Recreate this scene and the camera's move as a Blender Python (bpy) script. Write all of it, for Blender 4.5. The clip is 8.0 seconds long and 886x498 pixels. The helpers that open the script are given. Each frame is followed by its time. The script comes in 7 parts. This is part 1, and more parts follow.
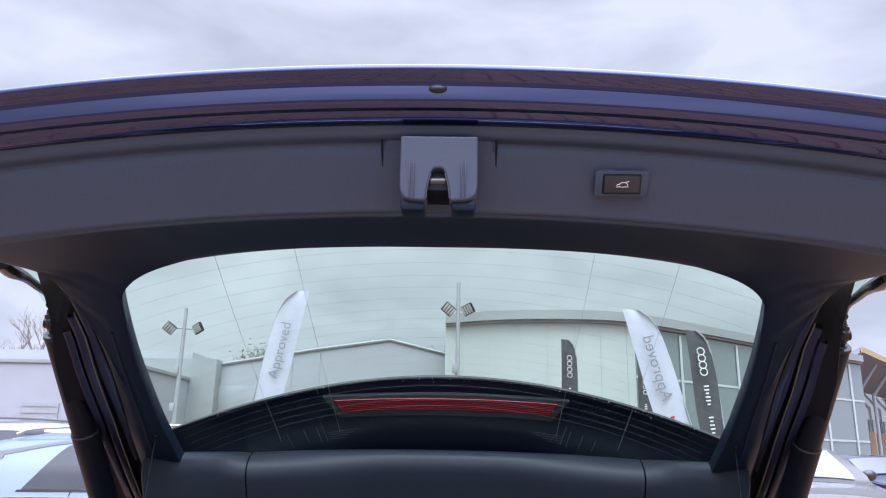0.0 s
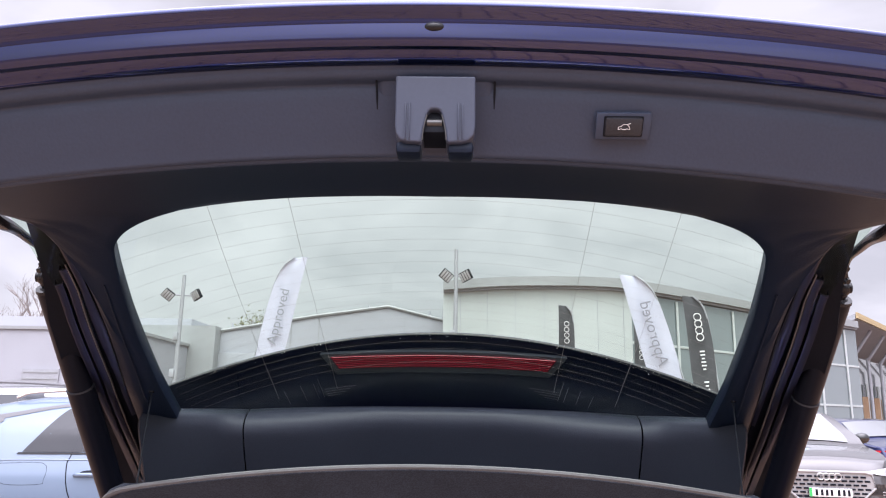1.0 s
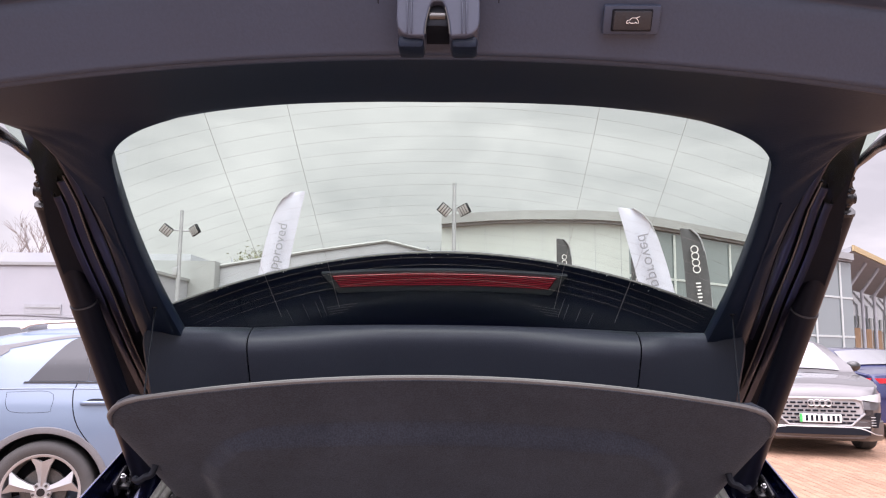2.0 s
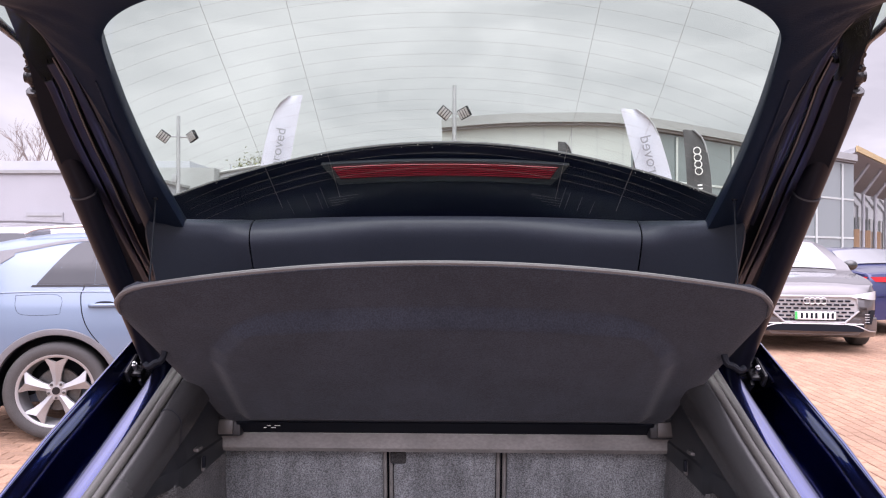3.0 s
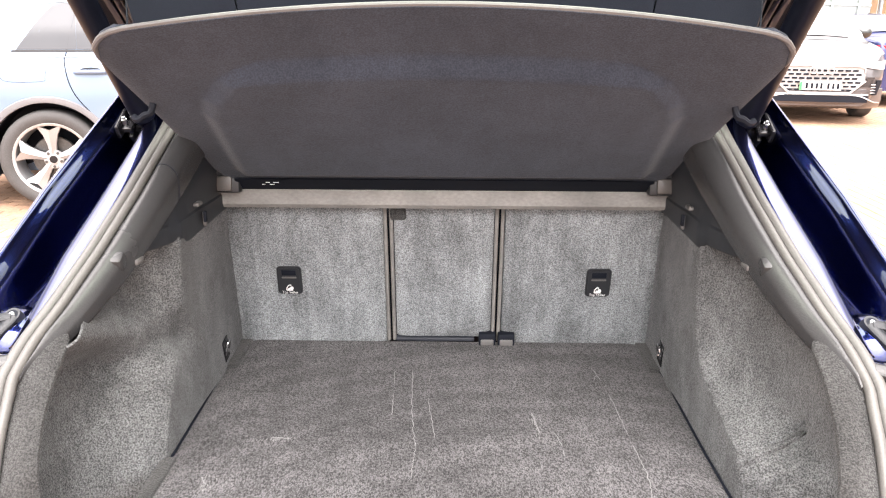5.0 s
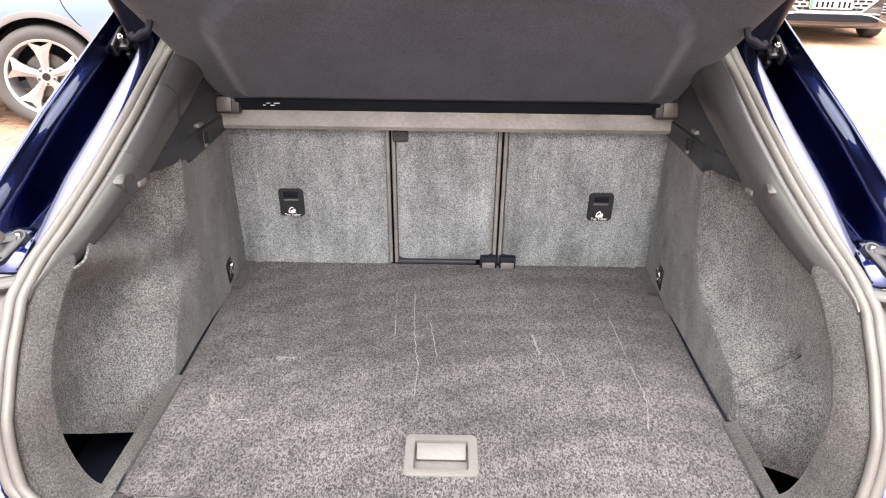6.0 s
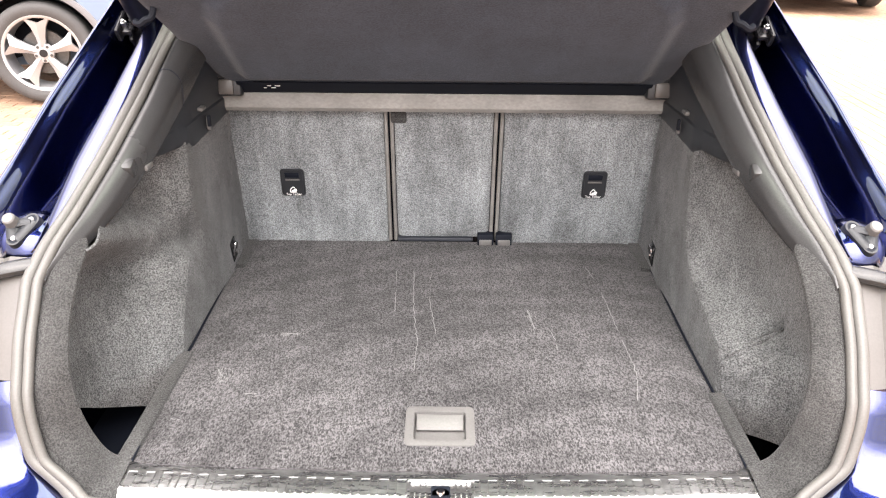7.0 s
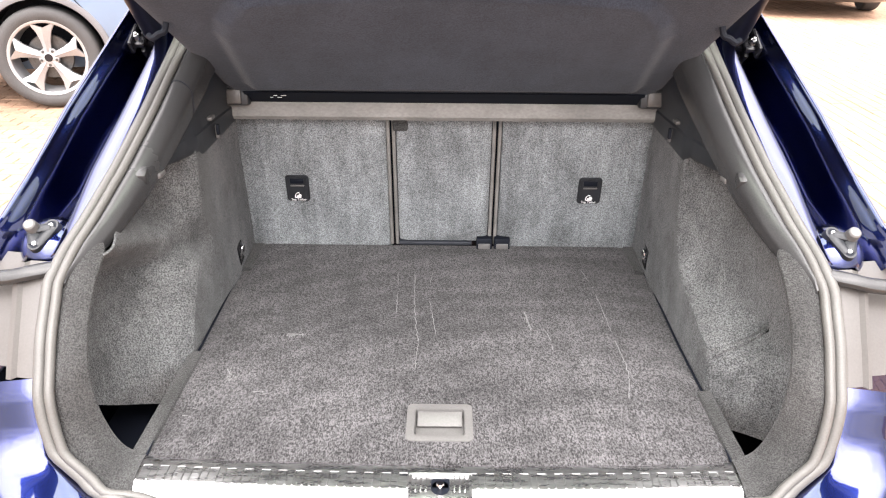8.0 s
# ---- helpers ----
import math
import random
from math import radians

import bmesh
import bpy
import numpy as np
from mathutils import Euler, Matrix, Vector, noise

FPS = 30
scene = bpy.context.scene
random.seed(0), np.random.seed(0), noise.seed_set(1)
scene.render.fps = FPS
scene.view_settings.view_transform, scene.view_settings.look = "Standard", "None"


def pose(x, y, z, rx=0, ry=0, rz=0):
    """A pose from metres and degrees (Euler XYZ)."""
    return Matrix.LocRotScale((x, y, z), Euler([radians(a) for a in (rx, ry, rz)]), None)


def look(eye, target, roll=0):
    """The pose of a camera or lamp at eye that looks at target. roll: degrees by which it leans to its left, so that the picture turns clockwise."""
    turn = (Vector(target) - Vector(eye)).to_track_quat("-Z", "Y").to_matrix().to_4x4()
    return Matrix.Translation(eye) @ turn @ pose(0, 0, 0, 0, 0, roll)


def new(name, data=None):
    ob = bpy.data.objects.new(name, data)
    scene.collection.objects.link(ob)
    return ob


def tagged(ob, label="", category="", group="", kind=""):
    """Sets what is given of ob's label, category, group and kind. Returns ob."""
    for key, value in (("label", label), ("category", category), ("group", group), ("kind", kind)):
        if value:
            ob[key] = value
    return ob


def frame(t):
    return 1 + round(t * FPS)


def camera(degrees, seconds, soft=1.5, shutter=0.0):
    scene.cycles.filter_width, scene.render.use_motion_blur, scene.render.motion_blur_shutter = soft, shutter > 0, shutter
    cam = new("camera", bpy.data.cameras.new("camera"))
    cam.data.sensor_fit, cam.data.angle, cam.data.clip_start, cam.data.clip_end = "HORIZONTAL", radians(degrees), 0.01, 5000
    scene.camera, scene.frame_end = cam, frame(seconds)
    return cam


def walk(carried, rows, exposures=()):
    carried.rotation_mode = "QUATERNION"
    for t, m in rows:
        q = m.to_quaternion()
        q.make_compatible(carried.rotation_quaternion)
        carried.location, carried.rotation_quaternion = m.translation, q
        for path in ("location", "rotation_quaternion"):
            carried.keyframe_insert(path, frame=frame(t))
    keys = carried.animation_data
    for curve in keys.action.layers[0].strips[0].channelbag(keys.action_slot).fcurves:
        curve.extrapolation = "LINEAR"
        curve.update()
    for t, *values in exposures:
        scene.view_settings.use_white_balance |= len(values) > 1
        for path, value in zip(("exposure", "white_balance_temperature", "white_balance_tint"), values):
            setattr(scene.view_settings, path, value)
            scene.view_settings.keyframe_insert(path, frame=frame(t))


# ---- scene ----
cam = camera(61.8, 8.0, soft=1.15)
PATH = [
    (0, (0.028, -0.856, 1.625), (-0.02, 1.074, 2.149), 1.1),
    (0.5, (0.027, -0.846, 1.618), (-0.016, 1.091, 2.112), 1.0),
    (1, (0.029, -0.834, 1.607), (-0.012, 1.117, 2.045), 1.0),
    (1.5, (0.026, -0.829, 1.593), (-0.015, 1.138, 1.951), 0.9),
    (1.7, (0.023, -0.825, 1.585), (-0.012, 1.148, 1.909), 0.8),
    (2.8, (0.025, -0.816, 1.548), (-0.012, 1.182, 1.615), 0.4),
    (3, (0.023, -0.814, 1.542), (-0.011, 1.185, 1.553), 0.2),
    (3.5, (0.023, -0.811, 1.523), (-0.009, 1.185, 1.393), 0.0),
    (4, (0.021, -0.797, 1.51), (-0.003, 1.183, 1.226), 0.1),
    (4.5, (0.019, -0.785, 1.503), (-0.003, 1.166, 1.061), 0.2),
    (5, (0.016, -0.777, 1.5), (-0.005, 1.135, 0.913), 0.3),
    (5.2, (0.015, -0.774, 1.5), (-0.005, 1.12, 0.858), 0.5),
    (6.3, (0.006, -0.782, 1.508), (-0.008, 1.043, 0.691), 0.7),
    (6.5, (0.01, -0.79, 1.517), (-0.006, 1.027, 0.682), 0.5),
    (7, (0.01, -0.815, 1.533), (-0.001, 0.995, 0.681), 0.4),
    (7.5, (0.013, -0.838, 1.548), (-0.002, 0.971, 0.696), 0.4),
    (8, (0.012, -0.866, 1.562), (-0.001, 0.945, 0.715), 0.4),
]

EXPOSURES = [(0.0, 0.27, 5550, 14), (0.7, 0.35, 5800, 17), (1.5, 0.47, 6500, 22), (3.0, 0.45, 6300, 26), (3.5, 0.36, 6250, 30), (4.0, 0.72, 6150, 28), (4.5, 1.44, 6900, 20), (5.0, 1.76, 7000, 12), (6.5, 1.76, 7100, 12), (8.0, 1.64, 6850, 11)]
walk(cam, [(t, look(eye, target, roll)) for t, eye, target, roll in PATH], EXPOSURES)

# ---- world and sun: a bright overcast sky ----
SUN_UP, SUN_ROUND = 49.0, 180.0
world = bpy.data.worlds.new("overcast_sky")
scene.world = world
world.use_nodes = True
wn, wl = world.node_tree.nodes, world.node_tree.links
wn.clear()
back = wn.new("ShaderNodeBackground")
sky = wn.new("ShaderNodeTexSky")
sky.sky_type, sky.sun_disc = "NISHITA", False
sky.sun_elevation, sky.sun_rotation = radians(SUN_UP), radians(SUN_ROUND)
coord = wn.new("ShaderNodeTexCoord")
squash = wn.new("ShaderNodeMapping")
squash.inputs["Scale"].default_value, squash.inputs["Location"].default_value = (1.0, 1.0, 2.6), (0.35, 0.0, 0.55)
wl.new(coord.outputs["Generated"], squash.inputs["Vector"])
puffs = wn.new("ShaderNodeTexNoise")
puffs.inputs["Scale"].default_value, puffs.inputs["Detail"].default_value = 3.4, 7.0
puffs.inputs["Roughness"].default_value, puffs.inputs["Distortion"].default_value = 0.5, 0.4
wl.new(squash.outputs["Vector"], puffs.inputs["Vector"])
tone = wn.new("ShaderNodeValToRGB")
tone.color_ramp.elements[0].position, tone.color_ramp.elements[0].color = 0.38, (0.68, 0.672, 0.695, 1)
tone.color_ramp.elements[1].position, tone.color_ramp.elements[1].color = 0.62, (0.97, 0.95, 0.975, 1)
wl.new(puffs.outputs["Fac"], tone.inputs["Fac"])
dim = wn.new("ShaderNodeVectorMath")
dim.operation = "SCALE"
dim.inputs["Scale"].default_value = 0.10
wl.new(sky.outputs["Color"], dim.inputs[0])
cover = wn.new("ShaderNodeMix")
cover.data_type = "RGBA"
cover.inputs["Factor"].default_value = 0.9
rise = wn.new("ShaderNodeSeparateXYZ")
wl.new(coord.outputs["Generated"], rise.inputs["Vector"])
zenith = wn.new("ShaderNodeMapRange")
zenith.interpolation_type = "SMOOTHSTEP"
zenith.inputs["From Min"].default_value, zenith.inputs["From Max"].default_value = 0.55, 0.95
zenith.inputs["To Min"].default_value, zenith.inputs["To Max"].default_value = 0.80, 4.6
wl.new(rise.outputs["Z"], zenith.inputs["Value"])
toward = wn.new("ShaderNodeVectorMath")
toward.operation = "DOT_PRODUCT"
toward.inputs[1].default_value = (0.0, -math.cos(radians(SUN_UP)), math.sin(radians(SUN_UP)))
wl.new(coord.outputs["Generated"], toward.inputs[0])
facing_sun = wn.new("ShaderNodeMath")
facing_sun.operation, facing_sun.inputs[1].default_value = "MAXIMUM", 0.0
wl.new(toward.outputs["Value"], facing_sun.inputs[0])
spread_out = wn.new("ShaderNodeMath")
spread_out.operation, spread_out.inputs[1].default_value = "POWER", 6.0
wl.new(facing_sun.outputs["Value"], spread_out.inputs[0])
veil = wn.new("ShaderNodeMath")
veil.operation, veil.inputs[1].default_value = "MULTIPLY_ADD", 3.6
wl.new(spread_out.outputs["Value"], veil.inputs[0])
wl.new(zenith.outputs["Result"], veil.inputs[2])
wl.new(veil.outputs["Value"], back.inputs["Strength"])
wl.new(dim.outputs["Vector"], cover.inputs["A"])
wl.new(tone.outputs["Color"], cover.inputs["B"])
wl.new(cover.outputs["Result"], back.inputs["Color"])
wl.new(back.outputs["Background"], wn.new("ShaderNodeOutputWorld").inputs["Surface"])
sun = new("sun", bpy.data.lights.new("sun", "SUN"))
sun.data.energy, sun.data.angle, sun.data.color = 0.5, radians(60), (1.0, 0.98, 0.95)
sun.matrix_world = pose(0, 0, 20, 90 - SUN_UP, 0, 180 - SUN_ROUND)


# ---- materials ----
def mat(name, color, rough=0.5, metal=0.0, grain=0.0, scale=80.0, blotch=0.0, wide=4.0, bump=0.0, coat=0.0, sheen=0.0, spread=0.0, stretch=None, spec=None, coat_ior=1.5):
    """Base colour with fine grain and wide blotches, relief, and a clear coat."""
    m = bpy.data.materials.new(name)
    m.use_nodes = True
    n, l = m.node_tree.nodes, m.node_tree.links
    b = n["Principled BSDF"]
    b.inputs["Base Color"].default_value = (*color, 1)
    b.inputs["Roughness"].default_value, b.inputs["Metallic"].default_value = rough, metal
    b.inputs["Coat Weight"].default_value, b.inputs["Coat Roughness"].default_value = coat, 0.03
    b.inputs["Coat IOR"].default_value = coat_ior
    b.inputs["Sheen Weight"].default_value = sheen
    if spec is not None:
        b.inputs["Specular IOR Level"].default_value = spec
    place = n.new("ShaderNodeTexCoord").outputs["Object"]
    if stretch:
        mp = n.new("ShaderNodeMapping")
        mp.inputs["Scale"].default_value = stretch
        l.new(place, mp.inputs["Vector"])
        place = mp.outputs["Vector"]
    fine = n.new("ShaderNodeTexNoise")
    fine.inputs["Scale"].default_value, fine.inputs["Detail"].default_value = scale, 4.0
    l.new(place, fine.inputs["Vector"])
    col = None
    def times(prev, fac, amount):
        mr = n.new("ShaderNodeMapRange")
        mr.inputs["From Min"].default_value, mr.inputs["From Max"].default_value = 0.25, 0.75
        mr.inputs["To Min"].default_value, mr.inputs["To Max"].default_value = 1 - amount, 1 + amount
        l.new(fac, mr.inputs["Value"])
        v = n.new("ShaderNodeVectorMath")
        v.operation = "SCALE"
        if prev is None:
            v.inputs[0].default_value = color
        else:
            l.new(prev, v.inputs[0])
        l.new(mr.outputs["Result"], v.inputs["Scale"])
        return v.outputs["Vector"]
    if grain:
        col = times(col, fine.outputs["Fac"], grain)
    if blotch:
        big = n.new("ShaderNodeTexNoise")
        big.inputs["Scale"].default_value, big.inputs["Detail"].default_value = wide, 5.0
        l.new(place, big.inputs["Vector"])
        col = times(col, big.outputs["Fac"], blotch)
        rg = n.new("ShaderNodeMapRange")
        rg.inputs["To Min"].default_value, rg.inputs["To Max"].default_value = max(rough - 0.08, 0.02), min(rough + 0.08, 1)
        l.new(big.outputs["Fac"], rg.inputs["Value"])
        l.new(rg.outputs["Result"], b.inputs["Roughness"])
    if spread:
        col = times(col, n.new("ShaderNodeObjectInfo").outputs["Random"], spread)
        col = times(col, n.new("ShaderNodeNewGeometry").outputs["Random Per Island"], spread)
    if col is not None:
        l.new(col, b.inputs["Base Color"])
    if bump:
        bp = n.new("ShaderNodeBump")
        bp.inputs["Strength"].default_value, bp.inputs["Distance"].default_value = bump, 0.002
        l.new(fine.outputs["Fac"], bp.inputs["Height"])
        l.new(bp.outputs["Normal"], b.inputs["Normal"])
    return m


def felt(name, color, sweep, mottle=0.4, pile=380.0, flecks=0.6, relief=0.8, arcs=0.0, nap=1.0):
    """Short-pile felt: flecked fibres, and patches where the pile is brushed one way or the other."""
    m = mat(name, color, 1.0, bump=0.0, spec=0.05)
    n, l = m.node_tree.nodes, m.node_tree.links
    b = n["Principled BSDF"]
    b.inputs["Sheen Weight"].default_value = 0.15
    place = n.new("ShaderNodeTexCoord").outputs["Object"]
    fleck = n.new("ShaderNodeTexNoise")
    fleck.inputs["Scale"].default_value, fleck.inputs["Detail"].default_value, fleck.inputs["Roughness"].default_value = pile, 2.0, 0.50
    stand = n.new("ShaderNodeMapping")
    stand.inputs["Scale"].default_value = (1.0, nap, 1.0)
    l.new(place, stand.inputs["Vector"])
    l.new(stand.outputs["Vector"], fleck.inputs["Vector"])
    fine = n.new("ShaderNodeMapRange")
    fine.inputs["From Min"].default_value, fine.inputs["From Max"].default_value = 0.36, 0.64
    fine.inputs["To Min"].default_value, fine.inputs["To Max"].default_value = 1 - flecks, 1 + flecks
    l.new(fleck.outputs["Fac"], fine.inputs["Value"])
    mp = n.new("ShaderNodeMapping")
    mp.inputs["Scale"].default_value = sweep
    l.new(place, mp.inputs["Vector"])
    brush = n.new("ShaderNodeTexNoise")
    brush.inputs["Scale"].default_value, brush.inputs["Detail"].default_value = 1.0, 9.0
    brush.inputs["Distortion"].default_value, brush.inputs["Roughness"].default_value = 0.12, 0.76
    l.new(mp.outputs["Vector"], brush.inputs["Vector"])
    wide = n.new("ShaderNodeMapRange")
    wide.inputs["From Min"].default_value, wide.inputs["From Max"].default_value = 0.38, 0.62
    wide.inputs["To Min"].default_value, wide.inputs["To Max"].default_value = 1 - mottle, 1 + mottle
    l.new(brush.outputs["Fac"], wide.inputs["Value"])
    lanes = n.new("ShaderNodeMapping")
    lanes.inputs["Scale"].default_value = (sweep[1] * 3.0, sweep[0] * 1.1, sweep[2] * 0.6)
    lanes.inputs["Rotation"].default_value = (0.0, 0.25, 0.42)
    l.new(place, lanes.inputs["Vector"])
    drag = n.new("ShaderNodeTexNoise")
    drag.inputs["Scale"].default_value, drag.inputs["Detail"].default_value, drag.inputs["Roughness"].default_value = 1.0, 7.0, 0.7
    drag.inputs["Distortion"].default_value = 1.1
    l.new(lanes.outputs["Vector"], drag.inputs["Vector"])
    worn = n.new("ShaderNodeMapRange")
    worn.inputs["From Min"].default_value, worn.inputs["From Max"].default_value = 0.40, 0.66
    worn.inputs["To Min"].default_value, worn.inputs["To Max"].default_value = 1 - mottle * 0.30, 1 + mottle * 0.60
    l.new(drag.outputs["Fac"], worn.inputs["Value"])
    swept = n.new("ShaderNodeMath")
    swept.operation = "MULTIPLY"
    l.new(wide.outputs["Result"], swept.inputs[0])
    l.new(worn.outputs["Result"], swept.inputs[1])
    if arcs:
        ring_tex = n.new("ShaderNodeTexWave")
        ring_tex.wave_type, ring_tex.rings_direction = "RINGS", "Z"
        ring_tex.inputs["Scale"].default_value, ring_tex.inputs["Distortion"].default_value = 4.0, 6.0
        ring_tex.inputs["Detail"].default_value, ring_tex.inputs["Detail Scale"].default_value = 3.0, 0.7
        shift = n.new("ShaderNodeMapping")
        shift.inputs["Location"].default_value = (-0.25, 0.15, 0.0)
        l.new(place, shift.inputs["Vector"])
        l.new(shift.outputs["Vector"], ring_tex.inputs["Vector"])
        swirl = n.new("ShaderNodeMapRange")
        swirl.inputs["To Min"].default_value, swirl.inputs["To Max"].default_value = 1 - arcs, 1 + arcs
        l.new(ring_tex.outputs["Fac"], swirl.inputs["Value"])
        twice = n.new("ShaderNodeMath")
        twice.operation = "MULTIPLY"
        l.new(swept.outputs["Value"], twice.inputs[0])
        l.new(swirl.outputs["Result"], twice.inputs[1])
        swept = twice
    both = n.new("ShaderNodeMath")
    both.operation = "MULTIPLY"
    l.new(fine.outputs["Result"], both.inputs[0])
    l.new(swept.outputs["Value"], both.inputs[1])
    v = n.new("ShaderNodeVectorMath")
    v.operation = "SCALE"
    v.inputs[0].default_value = color
    l.new(both.outputs["Value"], v.inputs["Scale"])
    l.new(v.outputs["Vector"], b.inputs["Base Color"])
    bp = n.new("ShaderNodeBump")
    bp.inputs["Strength"].default_value, bp.inputs["Distance"].default_value = relief, 0.003
    l.new(fleck.outputs["Fac"], bp.inputs["Height"])
    l.new(bp.outputs["Normal"], b.inputs["Normal"])
    return m


def glass(name, tint, rough=0.0):
    """A clear pane: light passes straight through, tinted, with a mirror's gloss by the angle."""
    m = bpy.data.materials.new(name)
    m.use_nodes = True
    n, l = m.node_tree.nodes, m.node_tree.links
    n.clear()
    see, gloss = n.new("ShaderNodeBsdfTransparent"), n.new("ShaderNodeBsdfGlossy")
    see.inputs["Color"].default_value = (*tint, 1)
    gloss.inputs["Roughness"].default_value = rough
    edge = n.new("ShaderNodeLayerWeight")
    edge.inputs["Blend"].default_value = 0.5
    steep = n.new("ShaderNodeMath")
    steep.operation = "POWER"
    steep.inputs[1].default_value = 5.0
    l.new(edge.outputs["Facing"], steep.inputs[0])
    span = n.new("ShaderNodeMapRange")
    span.inputs["To Min"].default_value, span.inputs["To Max"].default_value = 0.02, 0.6
    l.new(steep.outputs["Value"], span.inputs["Value"])
    mix = n.new("ShaderNodeMixShader")
    l.new(span.outputs["Result"], mix.inputs["Fac"])
    l.new(see.outputs["BSDF"], mix.inputs[1])
    l.new(gloss.outputs["BSDF"], mix.inputs[2])
    l.new(mix.outputs["Shader"], n.new("ShaderNodeOutputMaterial").inputs["Surface"])
    return m


NAVY = mat("navy_paint", (0.010, 0.017, 0.098), 0.22, 1.0, grain=0.12, scale=900, coat=1.0, coat_ior=1.68)
# the navy paint again, darkened for the shade in the tailgate's shuts
SHADEDPAINT = mat("shaded_navy_paint", (0.007, 0.006, 0.014), 0.30, 0.0, grain=0.12, scale=900, coat=0.6, coat_ior=1.5)
PLASTIC = mat("grained_black_plastic", (0.021, 0.0245, 0.033), 0.5, grain=0.2, scale=500, blotch=0.08, wide=6, bump=0.25)
GATEPLASTIC = mat("tailgate_lining_plastic", (0.006, 0.0135, 0.032), 0.46, grain=0.15, scale=500, blotch=0.08, wide=6, bump=0.2, spec=0.25)
PLASTIC_GREY = mat("grey_trim_plastic", (0.036, 0.036, 0.037), 0.25, grain=0.15, scale=500, blotch=0.12, wide=8, bump=0.2)
PANEL = mat("leather_grain_panel", (0.038, 0.056, 0.098), 0.55, grain=0.07, scale=300, blotch=0.08, wide=5, bump=0.15)
GLOSSY = mat("gloss_black_plastic", (0.012, 0.012, 0.014), 0.25, grain=0.1, scale=300, spec=0.35)
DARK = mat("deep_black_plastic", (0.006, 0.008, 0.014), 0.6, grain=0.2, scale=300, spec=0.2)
RUBBER = mat("rubber_seal", (0.098, 0.095, 0.090), 0.45, grain=0.12, scale=400, blotch=0.15, wide=10, bump=0.1)
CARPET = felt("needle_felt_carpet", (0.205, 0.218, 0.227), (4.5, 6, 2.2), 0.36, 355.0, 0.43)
# the seat felt again, darkened for the shade on the side walls
SHADEFELT = felt("side_lining_felt", (0.101, 0.103, 0.105), (6, 5, 4), 0.36, 385.0, 0.54)
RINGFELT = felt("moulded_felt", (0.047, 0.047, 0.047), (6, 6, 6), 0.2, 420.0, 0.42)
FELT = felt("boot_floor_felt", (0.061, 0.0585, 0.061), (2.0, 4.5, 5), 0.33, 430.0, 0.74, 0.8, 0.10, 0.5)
CLOTH = felt("shelf_cloth", (0.0370, 0.0435, 0.0590), (5, 5, 5), 0.14, 360.0, 0.20, 0.25)
# shelf edge, its colour lifted for the light from above
LITEDGE = mat("lit_shelf_edge", (0.105, 0.103, 0.104), 0.45, grain=0.1, scale=300, blotch=0.1, wide=12)
SUPPORT = mat("dark_grey_plastic", (0.018, 0.020, 0.024), 0.48, grain=0.1, scale=400, blotch=0.15, wide=10, bump=0.1)
# black plastic lightened for the daylight falling through the rear window
LITPLASTIC = mat("top_lit_plastic", (0.034, 0.040, 0.056), 0.50, spec=0.35, grain=0.15, scale=500, blotch=0.08, wide=6, bump=0.2)
STEEL = mat("brushed_steel", (0.60, 0.60, 0.60), 0.28, 1.0, grain=0.12, scale=90, blotch=0.2, wide=25, stretch=(1, 6, 1), bump=0.05)
CHROME = mat("chrome", (0.75, 0.75, 0.76), 0.08, 1.0)
CARD = mat("pale_card", (0.42, 0.50, 0.54), 0.5)
WHITE = mat("white_print", (0.8, 0.8, 0.8), 0.6)
REDBRIGHT = mat("red_tail_lens", (0.55, 0.02, 0.03), 0.15, coat=0.5)
REDRIB = mat("red_lens_rib", (0.24, 0.012, 0.025), 0.2)
RED = mat("red_lamp_lens", (0.09, 0.006, 0.014), 0.15, grain=0.3, scale=30, stretch=(0.1, 1, 20), coat=0.5)
TAILGLASS = glass("tailgate_glass", (0.90, 0.955, 0.89))
SPOILER = mat("spoiler_black", (0.0035, 0.005, 0.016), 0.3, grain=0.1, scale=300, spec=0.22)
WIRE = mat("heating_wire", (0.20, 0.18, 0.17), 0.6)
PRINT = mat("glass_print", (0.10, 0.10, 0.11), 0.7)


# ---- building helpers ----
def part(name, bm, material, parent=None, label="", smooth=True, kind="", angle=35):
    """Links a bmesh as one mesh object under its thing or part."""
    bmesh.ops.recalc_face_normals(bm, faces=bm.faces)
    me = bpy.data.meshes.new(name)
    bm.to_mesh(me)
    bm.free()
    me.materials.append(material)
    if smooth:
        me.polygons.foreach_set("use_smooth", [True] * len(me.polygons))
        me.set_sharp_from_angle(angle=radians(angle))
    ob = new(name, me)
    if parent:
        ob.parent = parent
        if parent.name in IN_PLACE:
            ob.matrix_parent_inverse = parent.matrix_basis.inverted()
    return tagged(ob, label, "", "", kind)


IN_PLACE = set()


def thing(name, place, label, category, group="", kind="", local=False):
    """The Empty of a thing. local: its parts are built round the Empty, else where they stand."""
    ob = new(name)
    if not local:
        IN_PLACE.add(ob.name)
    ob.empty_display_size = 0.1
    ob.matrix_basis = place
    return tagged(ob, label, category, group, kind)


def box(bm, centre, size, bevel=0.0, rot=None, segments=2):
    m = Matrix.Translation(centre) @ (rot or Matrix()) @ Matrix.Diagonal((*size, 1))
    made = bmesh.ops.create_cube(bm, size=1, matrix=m)["verts"]
    if bevel:
        edges = list({e for v in made for e in v.link_edges})
        bmesh.ops.bevel(bm, geom=edges, offset=bevel, segments=segments, profile=0.5, affect="EDGES")
    return bm


